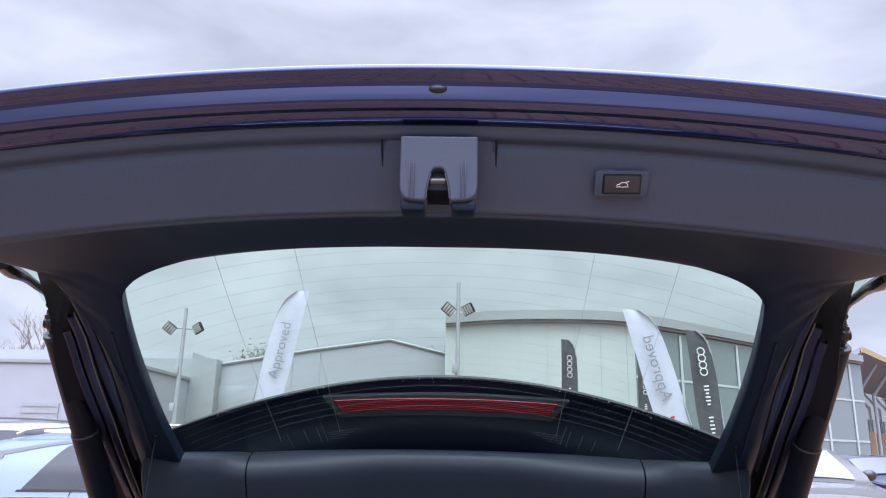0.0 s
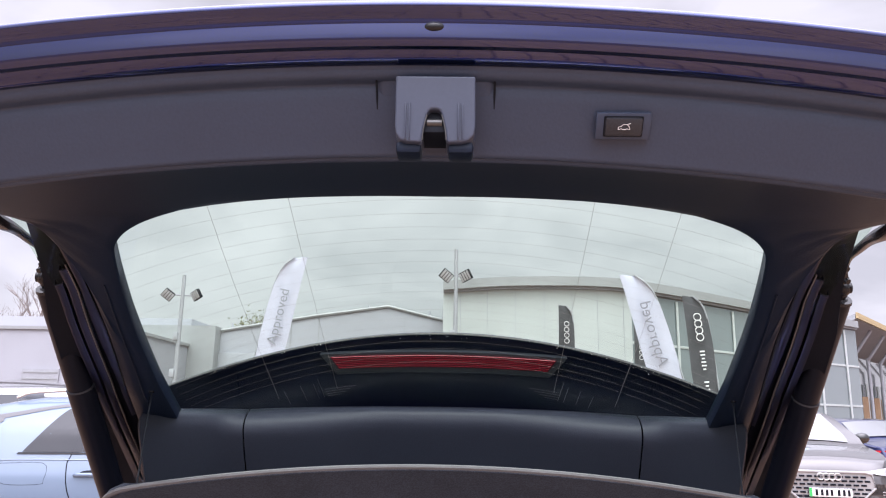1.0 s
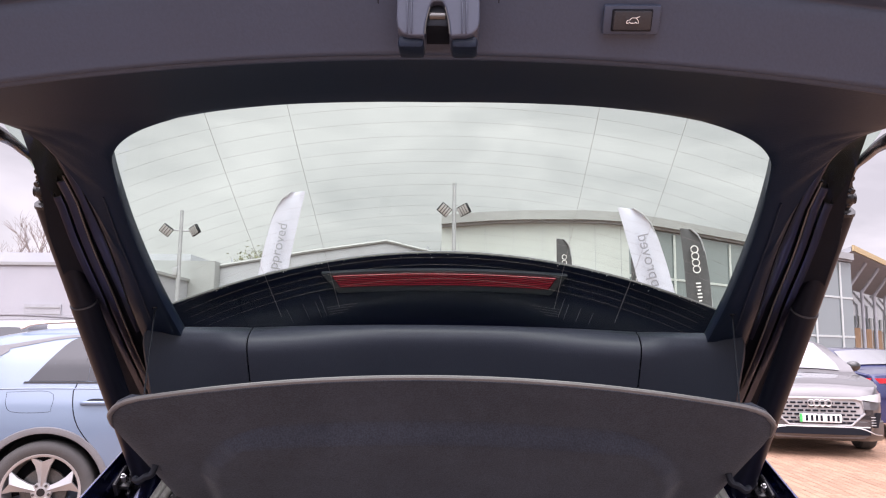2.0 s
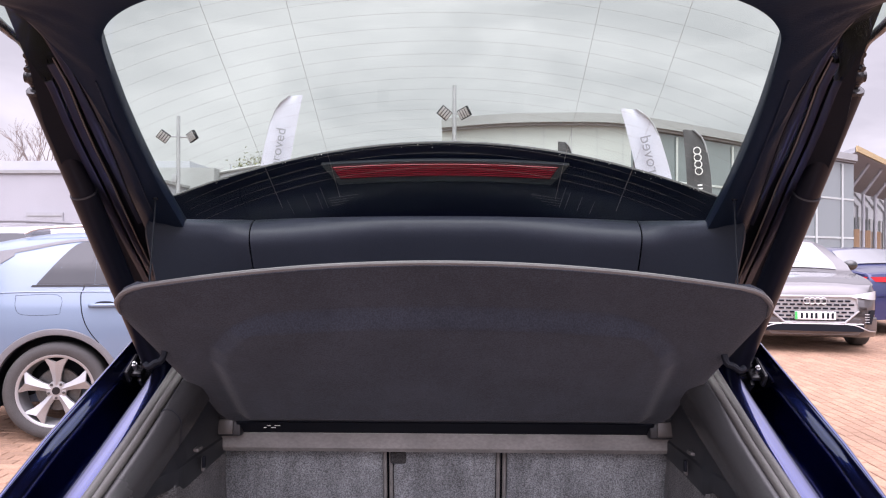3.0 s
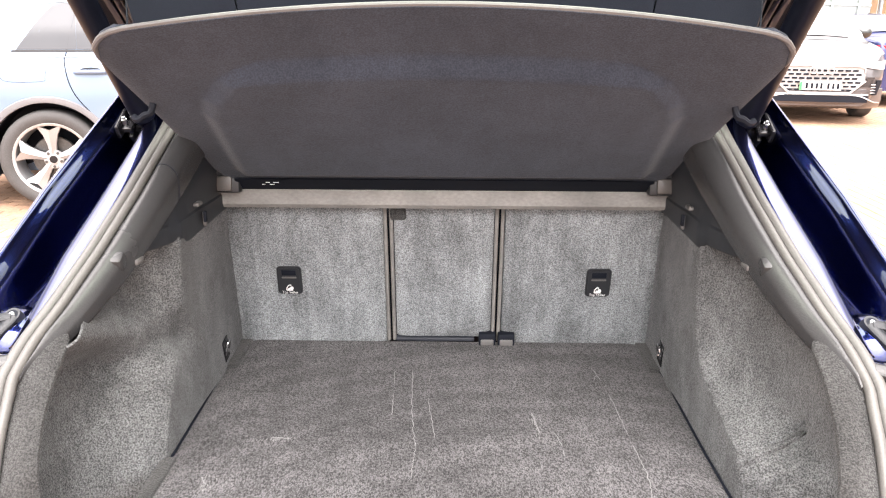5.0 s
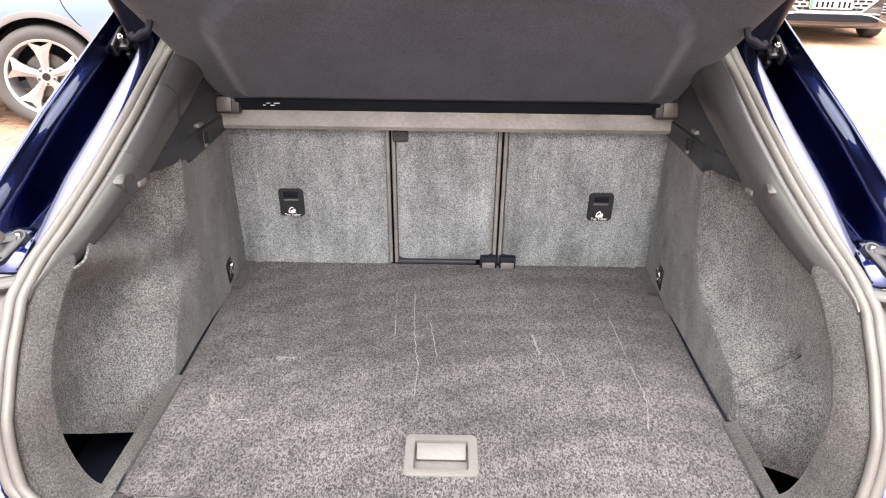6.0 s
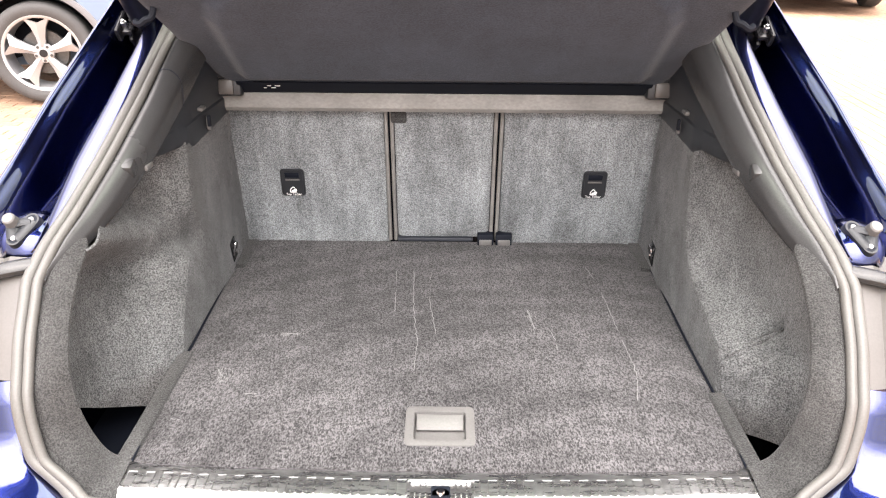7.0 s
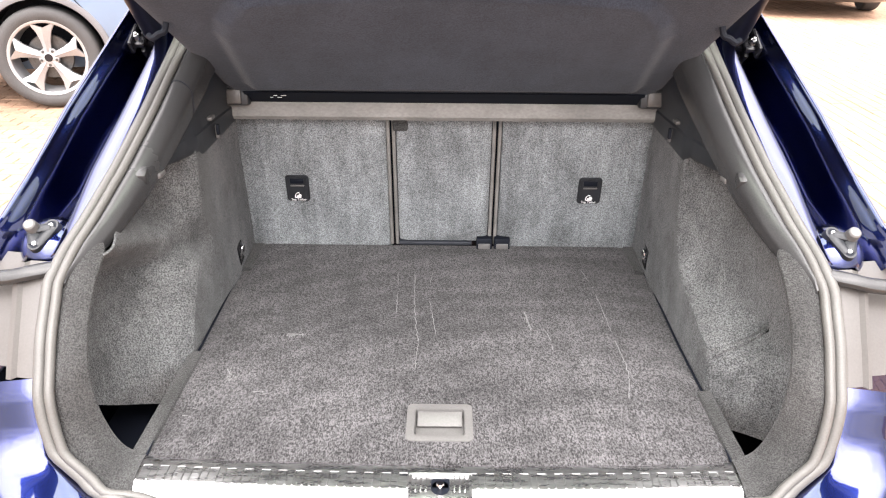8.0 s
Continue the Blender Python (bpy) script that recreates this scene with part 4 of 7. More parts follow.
for k in range(7):
    f = (k + 0.5) / 7
    bm = bm_()
    tube(bm, [spoil(x * (0.93 + 0.065 * f), 0.7735 - 0.018 * f, 1.7080 + 0.0240 * f, 0.16) for x in np.linspace(-0.238, 0.238, 40)], 0.0011, 6)
    part("lens_rib", bm, REDRIB, lamp)

# trim at the hinge end
TRIM = ((0.88, 1.622), (0.81, 1.619), (0.792, 1.613), (0.786, 1.604), (0.787, 1.585), (0.81, 1.54), (0.86, 1.45))


def hinge_trim(name, x0, x1):
    bm = bm_()
    run = spline([(0, a, b) for a, b in TRIM], 24)
    def facet(x, z):
        """Towards the ends the upper face leans back above a crease."""
        u = min(1.0, max(0.0, (abs(x) - 0.10) / 0.30))
        k = min(1.0, max(0.0, (z - 1.566) / 0.048))
        return 0.032 * u * u * (3 - 2 * u) * k * k * min(1.0, max(0.0, 1 - (abs(x) - 0.42) / 0.06))
    slab(bm, [[(x, p.y + facet(x, p.z) - 0.24 * x * x - 8.0 * max(0, abs(x) - 0.44) ** 2, p.z - 0.05 * x * x) for x in np.linspace(x0, x1, 40)] for p in run], 0.004)
    return part(name, bm, LITPLASTIC, tailgate, "black plastic hinge trim")


hinge_trim("hinge_trim", -0.4135, 0.4135)
hinge_trim("hinge_trim_end", -0.566, -0.4165)
hinge_trim("hinge_trim_end", 0.4165, 0.566)

# latch cover with its mouth
tilt = Matrix.Rotation(radians(-6), 4, "X")
bm = bm_()
run = spline([(0, y, z) for y, z in ((-0.1495, 1.958), (-0.1492, 1.9515), (-0.1466, 1.947), (-0.1432, 1.9425), (-0.139, 1.938), (-0.134, 1.931), (-0.128, 1.922), (-0.1156, 1.9035), (-0.1045, 1.8865), (-0.0995, 1.8795))], 30)
slab(bm, [[(x, p.y + 0.004 * (abs(x - 0.004) / 0.060) ** 24, p.z) for x in np.linspace(-0.056, 0.064, 30)] for p in run], 0.004, (0, 1, 0))
part("latch_recess", bm, PANEL, tailgate)
bm = bm_()
shape = ((-0.0345, 1.933), (0.044, 1.933), (0.0443, 1.882), (0.0428, 1.875), (0.038, 1.870), (0.032, 1.868), (0.0165, 1.8675), (0.0150, 1.880), (0.0115, 1.895), (0.0095, 1.899), (0.007, 1.9005), (0.001, 1.9005), (-0.0015, 1.899), (-0.0035, 1.895), (-0.007, 1.880), (-0.0085, 1.8675), (-0.023, 1.868), (-0.029, 1.870), (-0.0335, 1.875), (-0.0348, 1.882))
vs = [bm.verts.new((x, -0.160 + 0.14 * (1.933 - z), z)) for x, z in shape]
bm.faces.new(vs)
made = bmesh.ops.extrude_face_region(bm, geom=list(bm.faces))["geom"]
for v in made:
    if isinstance(v, bmesh.types.BMVert):
        v.co += Vector((0, 0.034, -0.003))
bmesh.ops.bevel(bm, geom=list(bm.edges), offset=0.0016, segments=2, profile=0.5, affect="EDGES")
latch = part("latch_cover", bm, LATCH, tailgate, "satin grey plastic latch cover", smooth=False)
for x in (-0.0245, -0.0205, 0.0275, 0.0315):
    bm = bm_()
    box(bm, (x, -0.1535, 1.888), (0.0014, 0.005, 0.036), 0.0006, Matrix.Rotation(radians(8), 4, "X"))
    part("cover_rib", bm, LATCH, latch)
for x in (-0.056, 0.064):
    bm = bm_()
    tube(bm, spline([(x, y - 0.0006, z) for y, z in ((-0.1495, 1.958), (-0.1492, 1.9515), (-0.1466, 1.947), (-0.1432, 1.9425), (-0.139, 1.938), (-0.134, 1.931), (-0.128, 1.922), (-0.1156, 1.9035), (-0.1045, 1.8865))] + [(x * 0.97, -0.1000, 1.8800)], 36), 0.0011, 6)
    part("panel_seam", bm, DARK, tailgate)
bm = bm_()
box(bm, (0.004, -0.130, 1.891), (0.024, 0.036, 0.030), 0.002, tilt)
part("latch_mouth", bm, DARK, tailgate)
bm = bm_()
for q in (((-0.0078, -0.152, 1.869), (-0.0065, -0.153, 1.881), (-0.0032, -0.155, 1.8945)), ((0.0158, -0.152, 1.869), (0.0145, -0.153, 1.881), (0.0112, -0.155, 1.8945))):
    tube(bm, spline(q, 12), 0.0007, 6)
rod(bm, (-0.0035, -0.147, 1.8885), (0.0115, -0.147, 1.8885), 0.0042, 0.0042, 14)
part("latch_claw", bm, STEELDARK, tailgate, "bright steel latch claw")
for x in (-0.0215, 0.0300):
    bm = bm_()
    box(bm, (x, -0.130, 1.8650), (0.025, 0.030, 0.013), 0.004)
    part("latch_foot", bm, GATEPLASTIC, tailgate)

# switch with a car symbol
tilt = Matrix.Rotation(radians(-36), 4, "X")
face = Vector((0, -0.81, -0.59))
up = Vector((0, -0.59, 0.81))
c = Vector((0.195, -0.1215, 1.8985))
def plate_box(name, centre, w, h, d, material, bevel, label=""):
    bm = bm_()
    box(bm, centre, (w, d, h), bevel, Matrix.Rotation(math.atan2(0.59, 0.81), 4, "X"))
    return part(name, bm, material, tailgate, label)
plate_box("switch_frame", c + face * 0.001, 0.056, 0.0285, 0.006, PANEL, 0.002)
plate_box("switch_rim", c + face * 0.0025, 0.040, 0.0215, 0.006, DARK, 0.0015)
plate_box("tailgate_switch", c + face * 0.0045, 0.0375, 0.0190, 0.006, PLASTIC, 0.002, "black tailgate switch with a white car symbol")
bm = bm_()
s = c + face * 0.0082
tube(bm, [s + Vector((a, 0, 0)) + up * b for a, b in ((-0.006, -0.002), (-0.0055, 0.0005), (-0.003, 0.001), (-0.001, 0.003), (0.003, 0.003), (0.005, 0.001), (0.006, -0.002), (0.004, -0.002), (0.003, -0.001), (0.002, -0.002), (-0.002, -0.002), (-0.003, -0.001), (-0.004, -0.002), (-0.006, -0.002))], 0.0004, 5)
tube(bm, [s + Vector((0.003, 0, 0)) + up * 0.003, s + Vector((0.0065, 0, 0)) + up * 0.0042], 0.0004, 5)
part("car_symbol", bm, WHITE, tailgate)
bm = bm_()
ball(bm, gate(0.003, -0.1795, 1.9752), 0.0105, 14, (1, 0.4, 0.5))
part("rear_camera", bm, GLOSSY, tailgate, "small black rear-view camera")

# powered struts with their joints
for sx in SIDES:
    top, low = Vector((sx * 0.628, 0.335, 1.795)), Vector((sx * 0.597, 0.700, 1.318))
    mid = top.lerp(low, 0.32)
    d = (top - low).normalized()
    bm = bm_()
    rod(bm, mid, top, 0.0208, 0.0208, 28)
    strut = part("tailgate_strut", bm, STRUT, car, "black powered tailgate strut")
    bm = bm_()
    rod(bm, mid + d * 0.002, low, 0.0226, 0.0226, 28)
    rod(bm, low, low - d * 0.018, 0.0226, 0.014, 28)
    part("strut_sleeve", bm, STRUT, strut)
    bm = bm_()
    rod(bm, mid + d * 0.001, mid + d * 0.0035, 0.0232, 0.0222, 28)
    part("sleeve_rim", bm, PLASTIC, strut)
    bm = bm_()
    rod(bm, top - d * 0.001, top + d * 0.004, 0.0222, 0.0212, 24)
    rod(bm, top + d * 0.004, top + d * 0.007, 0.0150, 0.0130, 20)
    part("strut_end", bm, GLOSSY, strut)
    bm = bm_()
    joint = Vector((sx * 0.630, 0.318, 1.811))
    rod(bm, top, joint, 0.0100, 0.0115, 16)
    ball(bm, joint, 0.0130, 14)
    rod(bm, joint - Vector((sx * 0.012, 0, 0)), joint + Vector((sx * 0.011, -0.004, 0)), 0.0095, 0.0085, 14)
    part("ball_socket", bm, GLOSSY, strut, "glossy black upper ball joint")
    # cranked arm from the ball joint to the tailgate, flattened to a paddle at its end
    arm = [joint + Vector((-sx * 0.002, -0.004, 0.008)), Vector((sx * 0.620, 0.298, 1.832)), Vector((sx * 0.616, 0.272, 1.848)), Vector((sx * 0.611, 0.230, 1.852)), Vector((sx * 0.603, 0.180, 1.855)), Vector((sx * 0.594, 0.130, 1.853)), Vector((sx * 0.588, 0.095, 1.855))]
    bm = bm_()
    tube(bm, spline(arm, 26), lambda u: lerp(u, (0, 0.3, 0.45, 0.62, 0.80, 1), (0.0105, 0.0085, 0.0080, 0.0085, 0.0135, 0.0115)), 12, squash=0.7)
    part("strut_bracket", bm, GLOSSY, strut, "black upper strut bracket")
    for q, r in ((Vector((sx * 0.610, 0.285, 1.842)), 0.0095), (Vector((sx * 0.618, 0.300, 1.826)), 0.0085), (Vector((sx * 0.597, 0.268, 1.829)), 0.0090)):
        bm = bm_()
        rod(bm, q, q + Vector((sx * 0.003, -0.009, -0.007)), r, r * 0.9, 6)
        rod(bm, q, q + Vector((sx * 0.005, -0.015, -0.011)), r * 0.55, r * 0.5, 12)
        part("bolt", bm, GLOSSY, strut)
    bm = bm_()
    tube(bm, spline([(sx * 0.600, 0.262, 1.842), (sx * 0.592, 0.276, 1.824), (sx * 0.591, 0.302, 1.806), (sx * 0.593, 0.332, 1.789)], 16), lambda u: lerp(u, (0, 0.4, 0.7, 0.9, 1), (0.0070, 0.0055, 0.0060, 0.0085, 0.0060)), 10, squash=0.7)
    part("wiring_clip", bm, GLOSSY, strut, "black wiring clip")
    foot = low - d * 0.02
    bm = bm_()
    ball(bm, foot + Vector((0, 0.004, -0.004)), 0.014, 14)
    rod(bm, foot, foot + Vector((sx * 0.03, 0.016, -0.012)), 0.009, 0.012, 14)
    box(bm, foot + Vector((sx * 0.032, 0.02, -0.02)), (0.012, 0.05, 0.05), 0.006, Matrix.Rotation(radians(-35), 4, "X"))
    part("lower_joint", bm, GLOSSY, strut, "black lower ball joint")
    bm = bm_()
    n = ring_normal(1.306)
    q = Vector((sx * 0.634, 0.700, 1.302))
    box(bm, q + Vector((sx * 0.010, 0.008, 0.0)), (0.010, 0.062, 0.030), 0.004, Matrix.Rotation(radians(31), 4, "X"))
    box(bm, q - n * 0.006, (0.030, 0.030, 0.012), 0.005, Matrix.Rotation(radians(31), 4, "X"))
    part("foot_plate", bm, GLOSSY, strut, "black strut foot plate")
    for dx, r, m_ in ((0.002, 0.0065, STEEL), (-0.014, 0.0085, GLOSSY)):
        bm = bm_()
        c_ = q + Vector((sx * dx, 0.004 - 0.5 * dx, -0.3 * dx))
        rod(bm, c_, c_ + n * 0.012, r, r * 0.85, 16)
        rod(bm, c_ + n * 0.012, c_ + n * 0.017, r * 0.55, r * 0.5, 6)
        part("bolt", bm, m_, strut)

# body beyond the aperture: sides, roof, windows, nose and wheels
def flank(y):
    """Half section of the body at y, from the sill up to the roof's middle."""
    pinch = lerp(y, (0.0, 0.4, 1.2, 3.4, 4.1, 4.45), (0.80, 0.92, 1.0, 1.0, 0.93, 0.70))
    belt = lerp(y, (0.0, 1.0, 3.0, 4.45), (1.00, 1.00, 0.95, 0.72))
    low = ((0.80, 0.27), (0.88, 0.34), (0.915, 0.55), (0.92, 0.72), (0.905, 0.88), (0.88, belt))
    return [(x * pinch, z if z <= belt else belt) for x, z in low], belt, pinch


for sx in SIDES:
    rows = []
    for y in np.linspace(0.30, 4.45, 60):
        low, belt, pinch = flank(y)
        pts = list(low)
        if y < 1.08:
            z = ring_z(y)
            e = ring(z, EDGE_X) + 0.012
            pts += [(e + (0.88 * pinch - e) * f, belt + (z - 0.03 - belt) * (1 - f) if z - 0.03 > belt else belt) for f in (0.66, 0.33, 0.0)]
        elif y < 3.3:
            top = lerp(y, (1.08, 1.9, 2.6, 3.3), (1.50, 1.535, 1.50, 1.0))
            pts += [(0.80, belt + (top - belt) * 0.33), (0.71, belt + (top - belt) * 0.75), (0.60, top)]
        else:
            pts += [(0.80 * pinch, belt + 0.015), (0.65 * pinch, belt + 0.04), (0.5 * pinch, belt + 0.05)]
        rows.append([(sx * x, y, z) for x, z in pts])
    bm = bm_()
    slab(bm, rows, 0.004 * sx)
    side = part("body_side", bm, NAVY, car)
    bm = bm_()
    rows = []
    for y in np.linspace(0.78, 2.95, 30):
        low, belt, pinch = flank(y)
        top = lerp(y, (0.78, 1.08, 1.9, 2.6, 2.95), (1.10, 1.46, 1.495, 1.46, 1.20))
        rows.append([(sx * (0.885 - 0.245 * f ** 1.3), y, belt + 0.02 + (top - belt - 0.02) * f) for f in (0, 0.33, 0.66, 1)])
    slab(bm, rows, 0.004 * sx)
    part("side_window", bm, DARKGLASS, side)
rows = []
for y in np.linspace(1.10, 4.45, 50):
    low, belt, pinch = flank(y)
    if y < 3.3:
        top = lerp(y, (1.08, 1.9, 2.6, 3.3), (1.50, 1.535, 1.50, 1.0))
        rows.append([(x, y, top + 0.045 * (1 - (x / 0.6) ** 2)) for x in np.linspace(-0.6, 0.6, 20)])
    else:
        rows.append([(x, y, belt + 0.05 + 0.03 * (1 - (x / (0.5 * pinch)) ** 2)) for x in np.linspace(-0.5 * pinch, 0.5 * pinch, 20)])
bm = bm_()
slab(bm, rows, -0.01)
roof = part("roof", bm, NAVY, car)
bm = bm_()
box(bm, (0, 4.40, 0.50), (1.25, 0.12, 0.46), 0.05)
part("front_bumper", bm, NAVY, car)
bm = bm_()
box(bm, (0, 2.4, 0.33), (1.5, 3.9, 0.10), 0.03)
part("underbody", bm, DARK, car)
# unseen box, added to block bright glimpses through the cabin
bm = bm_()
box(bm, (0, 1.13, 1.0), (1.1, 0.06, 1.0), 0.01)
part("cabin_screen", bm, DARK, car)

# ---- parcel shelf, tipped up on its cords ----
def shelf_at(x, v, lift=0.0):
    """A point of the shelf's underside: v from its hinge to its free edge."""
    k = max(0.0, v - 0.1) / 0.9
    return Vector((x, 0.785 - 0.395 * v - 0.10 * k * x * x, 1.165 + 0.356 * v - 0.165 * k * x * x)) + Vector((0, 0.68, 0.73)) * lift


def shelf_half(v):
    return lerp(v, (0.0, 0.04, 0.10, 0.20, 0.60, 0.80, 0.88, 0.94, 0.98, 1.0), (0.455, 0.470, 0.483, 0.495, 0.522, 0.536, 0.539, 0.533, 0.516, 0.492))


def inset_half(v):
    return lerp(v, (0.055, 0.13, 0.54, 0.62, 0.72, 0.76, 0.80), (0.425, 0.440, 0.440, 0.425, 0.385, 0.350, 0.30))


shelf = thing("parcel_shelf", pose(0, 0.785, 1.165), "black cloth-covered parcel shelf tipped up on thin cords", "parcel shelf")
rows = []
for v in np.linspace(0, 1, 130):
    row = []
    for u in np.linspace(-1, 1, 170):
        x = u * shelf_half(v)
        h = inset_half(v) if 0.055 <= v <= 0.80 else 0.0
        d = min(h - abs(x), (v - 0.055) * 0.5, (0.805 - v) * 0.5) if h else -1
        k = min(1, max(0, d / 0.042))
        row.append(shelf_at(x, v, -0.022 * k * k * (3 - 2 * k) + 0.006 * (abs(u) ** 40)))
    rows.append(row)
bm = bm_()
slab(bm, rows, 0.011, (0, 0.55, 0.83))
panel = part("shelf_panel", bm, CLOTH, shelf, "black cloth panel with a raised middle")
outline = [(-shelf_half(v), v) for v in np.linspace(0.86, 0.995, 12)] + [(x, 1.0) for x in np.linspace(-0.48, 0.48, 60)] + [(shelf_half(v), v) for v in np.linspace(0.995, 0.86, 12)]
bm = bm_()
tube(bm, [shelf_at(x, v, 0.006) for x, v in outline], lambda u: 0.0046 * min(1.0, 0.25 + 12 * min(u, 1 - u)), 8)
part("shelf_edge", bm, LITEDGE, shelf, "rounded front edge, paler for the light from above")
rows = [[(x, y, z) for x in np.linspace(-0.502, 0.502, 30)] for y, z in ((0.82, 1.108), (0.803, 1.1115), (0.799, 1.117), (0.801, 1.147), (0.809, 1.154), (0.86, 1.157))]
bm = bm_()
slab(bm, rows, -0.004)
part("shelf_base", bm, SCUFFED, shelf, "scuffed grey shelf base bar")
for sx in SIDES:
    bm = bm_()
    lean = Matrix.Rotation(radians(-10), 4, "X")
    box(bm, (sx * 0.463, 0.784, 1.167), (0.052, 0.03, 0.044), 0.006, lean)
    box(bm, (sx * 0.446, 0.776, 1.1905), (0.094, 0.026, 0.006), 0.002)
    box(bm, (sx * 0.492, 0.776, 1.176), (0.006, 0.026, 0.034), 0.002)
    box(bm, (sx * 0.424, 0.784, 1.182), (0.050, 0.014, 0.014), 0.004)
    hinge = part("hinge_block", bm, SUPPORT, shelf, "black hinge block")
    bm = bm_()
    box(bm, (sx * 0.4685, 0.767, 1.168), (0.033, 0.006, 0.032), 0.004, lean)
    part("hinge_face", bm, TAUPE, hinge)
    bm = bm_()
    rod(bm, (sx * 0.495, 0.80, 1.140), (sx * 0.520, 0.79, 1.132), 0.008, 0.007, 12)
    part("pivot_pin", bm, PLASTIC, shelf)
    # cord from the tailgate with its end pieces
    hang, hold = Vector((sx * 0.524, 0.527, 1.650)), shelf_at(sx * 0.487, 0.93, 0.02)
    bm = bm_()
    tube(bm, [hang.lerp(hold, f) for f in np.linspace(0, 1, 6)], 0.0014, 6)
    part("cord", bm, DARK, shelf, "thin black cord")
    bm = bm_()
    rod(bm, hang + Vector((0, 0, 0.006)), hang - Vector((0, 0.004, 0.012)), 0.007, 0.005, 12)
    rod(bm, hang, hang + Vector((sx * 0.004, 0.012, 0.012)), 0.005, 0.005, 10)
    part("cord_button", bm, GLOSSY, shelf)
    bm = bm_()
    q = shelf_at(sx * 0.521, 0.60, -0.006)
    tube(bm, spline([q + Vector((sx * 0.022, 0, -0.012)), q + Vector((sx * 0.012, -0.006, -0.016)), q + Vector((0, -0.006, -0.008)), q + Vector((-sx * 0.010, -0.004, -0.004)), q + Vector((-sx * 0.014, 0, 0.012))], 14), 0.006, 8)
    part("side_catch", bm, DARK, shelf)
bm = bm_()
slab(bm, [[shelf_at(x, v, -0.005) for x in np.linspace(-0.445, 0.445, 20)] for v in (-0.030, 0.0, 0.03, 0.05)], 0.003)
part("hinge_strip", bm, DARK, shelf, "black strip along the shelf's hinge")
# printed label near the hinge, too small to read
for k, w in enumerate((0.012, 0.02, 0.016, 0.024)):
    bm = bm_()
    box(bm, shelf_at(-0.385 + 0.018 * (k % 2) + 0.01 * (k // 2), 0.018 + 0.016 * (k // 2), -0.0078), (w * 0.5, 0.0012, 0.0014))
    part("label_bar", bm, WHITE, shelf)

# ---- boot floor board ----
board = thing("boot_floor_board", pose(0, 0.5, 0.73), "worn dark felt boot floor board with a flush handle", "boot floor")
HOLE = (-0.0535, 0.0555, 0.116, 0.211)
bm = bm_()
xs = list(np.linspace(-1, HOLE[0] / 0.472, 14)) + list(np.linspace(HOLE[1] / 0.472, 1, 14))
ys = list(np.linspace(0.070, HOLE[2], 5)) + list(np.linspace(HOLE[3], 0.892, 30))
def board_pt(u, y):
    w = 0.472 * lerp(y, (0.06, 0.25, 0.4, 0.7, 0.89), (1.0, 1.025, 1.025, 1.04, 1.03))
    x = u * 0.472 if abs(u) < 0.3 else math.copysign(0.3 * 0.472 + (abs(u) - 0.3) / 0.7 * (w - 0.3 * 0.472), u)
    edge = max(abs(u) ** 60, 0)
    return (x, y - 0.012 * (1 - u * u) * (y < 0.075), 0.750 - 0.006 * edge + 0.0006 * noise.noise(Vector((x * 5, y * 5, 1))))
g = [[bm.verts.new(board_pt(u, y)) for u in xs] for y in ys]
for i in range(len(ys) - 1):
    for j in range(len(xs) - 1):
        if i == 4 and j == 13:
            continue
        bm.faces.new((g[i][j], g[i][j + 1], g[i + 1][j + 1], g[i + 1][j]))
made = bmesh.ops.extrude_face_region(bm, geom=list(bm.faces))["geom"]
for v in made:
    if isinstance(v, bmesh.types.BMVert):
        v.co.z -= 0.022
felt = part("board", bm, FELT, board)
bm = bm_()
cx, cy = (HOLE[0] + HOLE[1]) / 2, (HOLE[2] + HOLE[3]) / 2
def rounded(w, h, r, z, n=6):
    out = []
    for k, (sx_, sy_) in enumerate(((1, 1), (-1, 1), (-1, -1), (1, -1))):
        for a in np.linspace(0, math.pi / 2, n):
            b = a + k * math.pi / 2
            out.append((cx + sx_ * (w - r) + r * math.cos(b), cy + sy_ * (h - r) + r * math.sin(b), z))
    return out
skin(bm, [rounded(0.0575, 0.050, 0.010, 0.7490), rounded(0.0570, 0.0495, 0.010, 0.7520), rounded(0.0555, 0.048, 0.010, 0.7526), rounded(0.0430, 0.036, 0.006, 0.7520), rounded(0.0415, 0.0345, 0.005, 0.7440), rounded(0.0405, 0.0335, 0.004, 0.7325)], closed=True)
handle = part("flush_handle", bm, SATIN, board, "pale grey plastic flush handle")
bm = bm_()
box(bm, (cx, cy - 0.0, 0.7330), (0.084, 0.070, 0.003))
part("handle_bowl", bm, SATIN, handle)
bm = bm_()
box(bm, (cx, cy + 0.017, 0.7435), (0.078, 0.030, 0.004), 0.001, Matrix.Rotation(radians(20), 4, "X"))
part("handle_grip", bm, SATIN, handle)
for sx in SIDES:
    bm = bm_()
    box(bm, (sx * 0.481, 0.815, 0.7485), (0.030, 0.145, 0.012), 0.003)
    part("corner_strip", bm, RINGFELT, board)
# dark bead drawn for the shadow in the gap beside the board
for sx in SIDES:
    bm = bm_()
    tube(bm, [Vector(board_pt(sx, y)) + Vector((0, 0, 0.0042)) for y in np.linspace(0.075, 0.885, 40)], 0.0024, 6)
    part("edge_welt", bm, DARK, board)
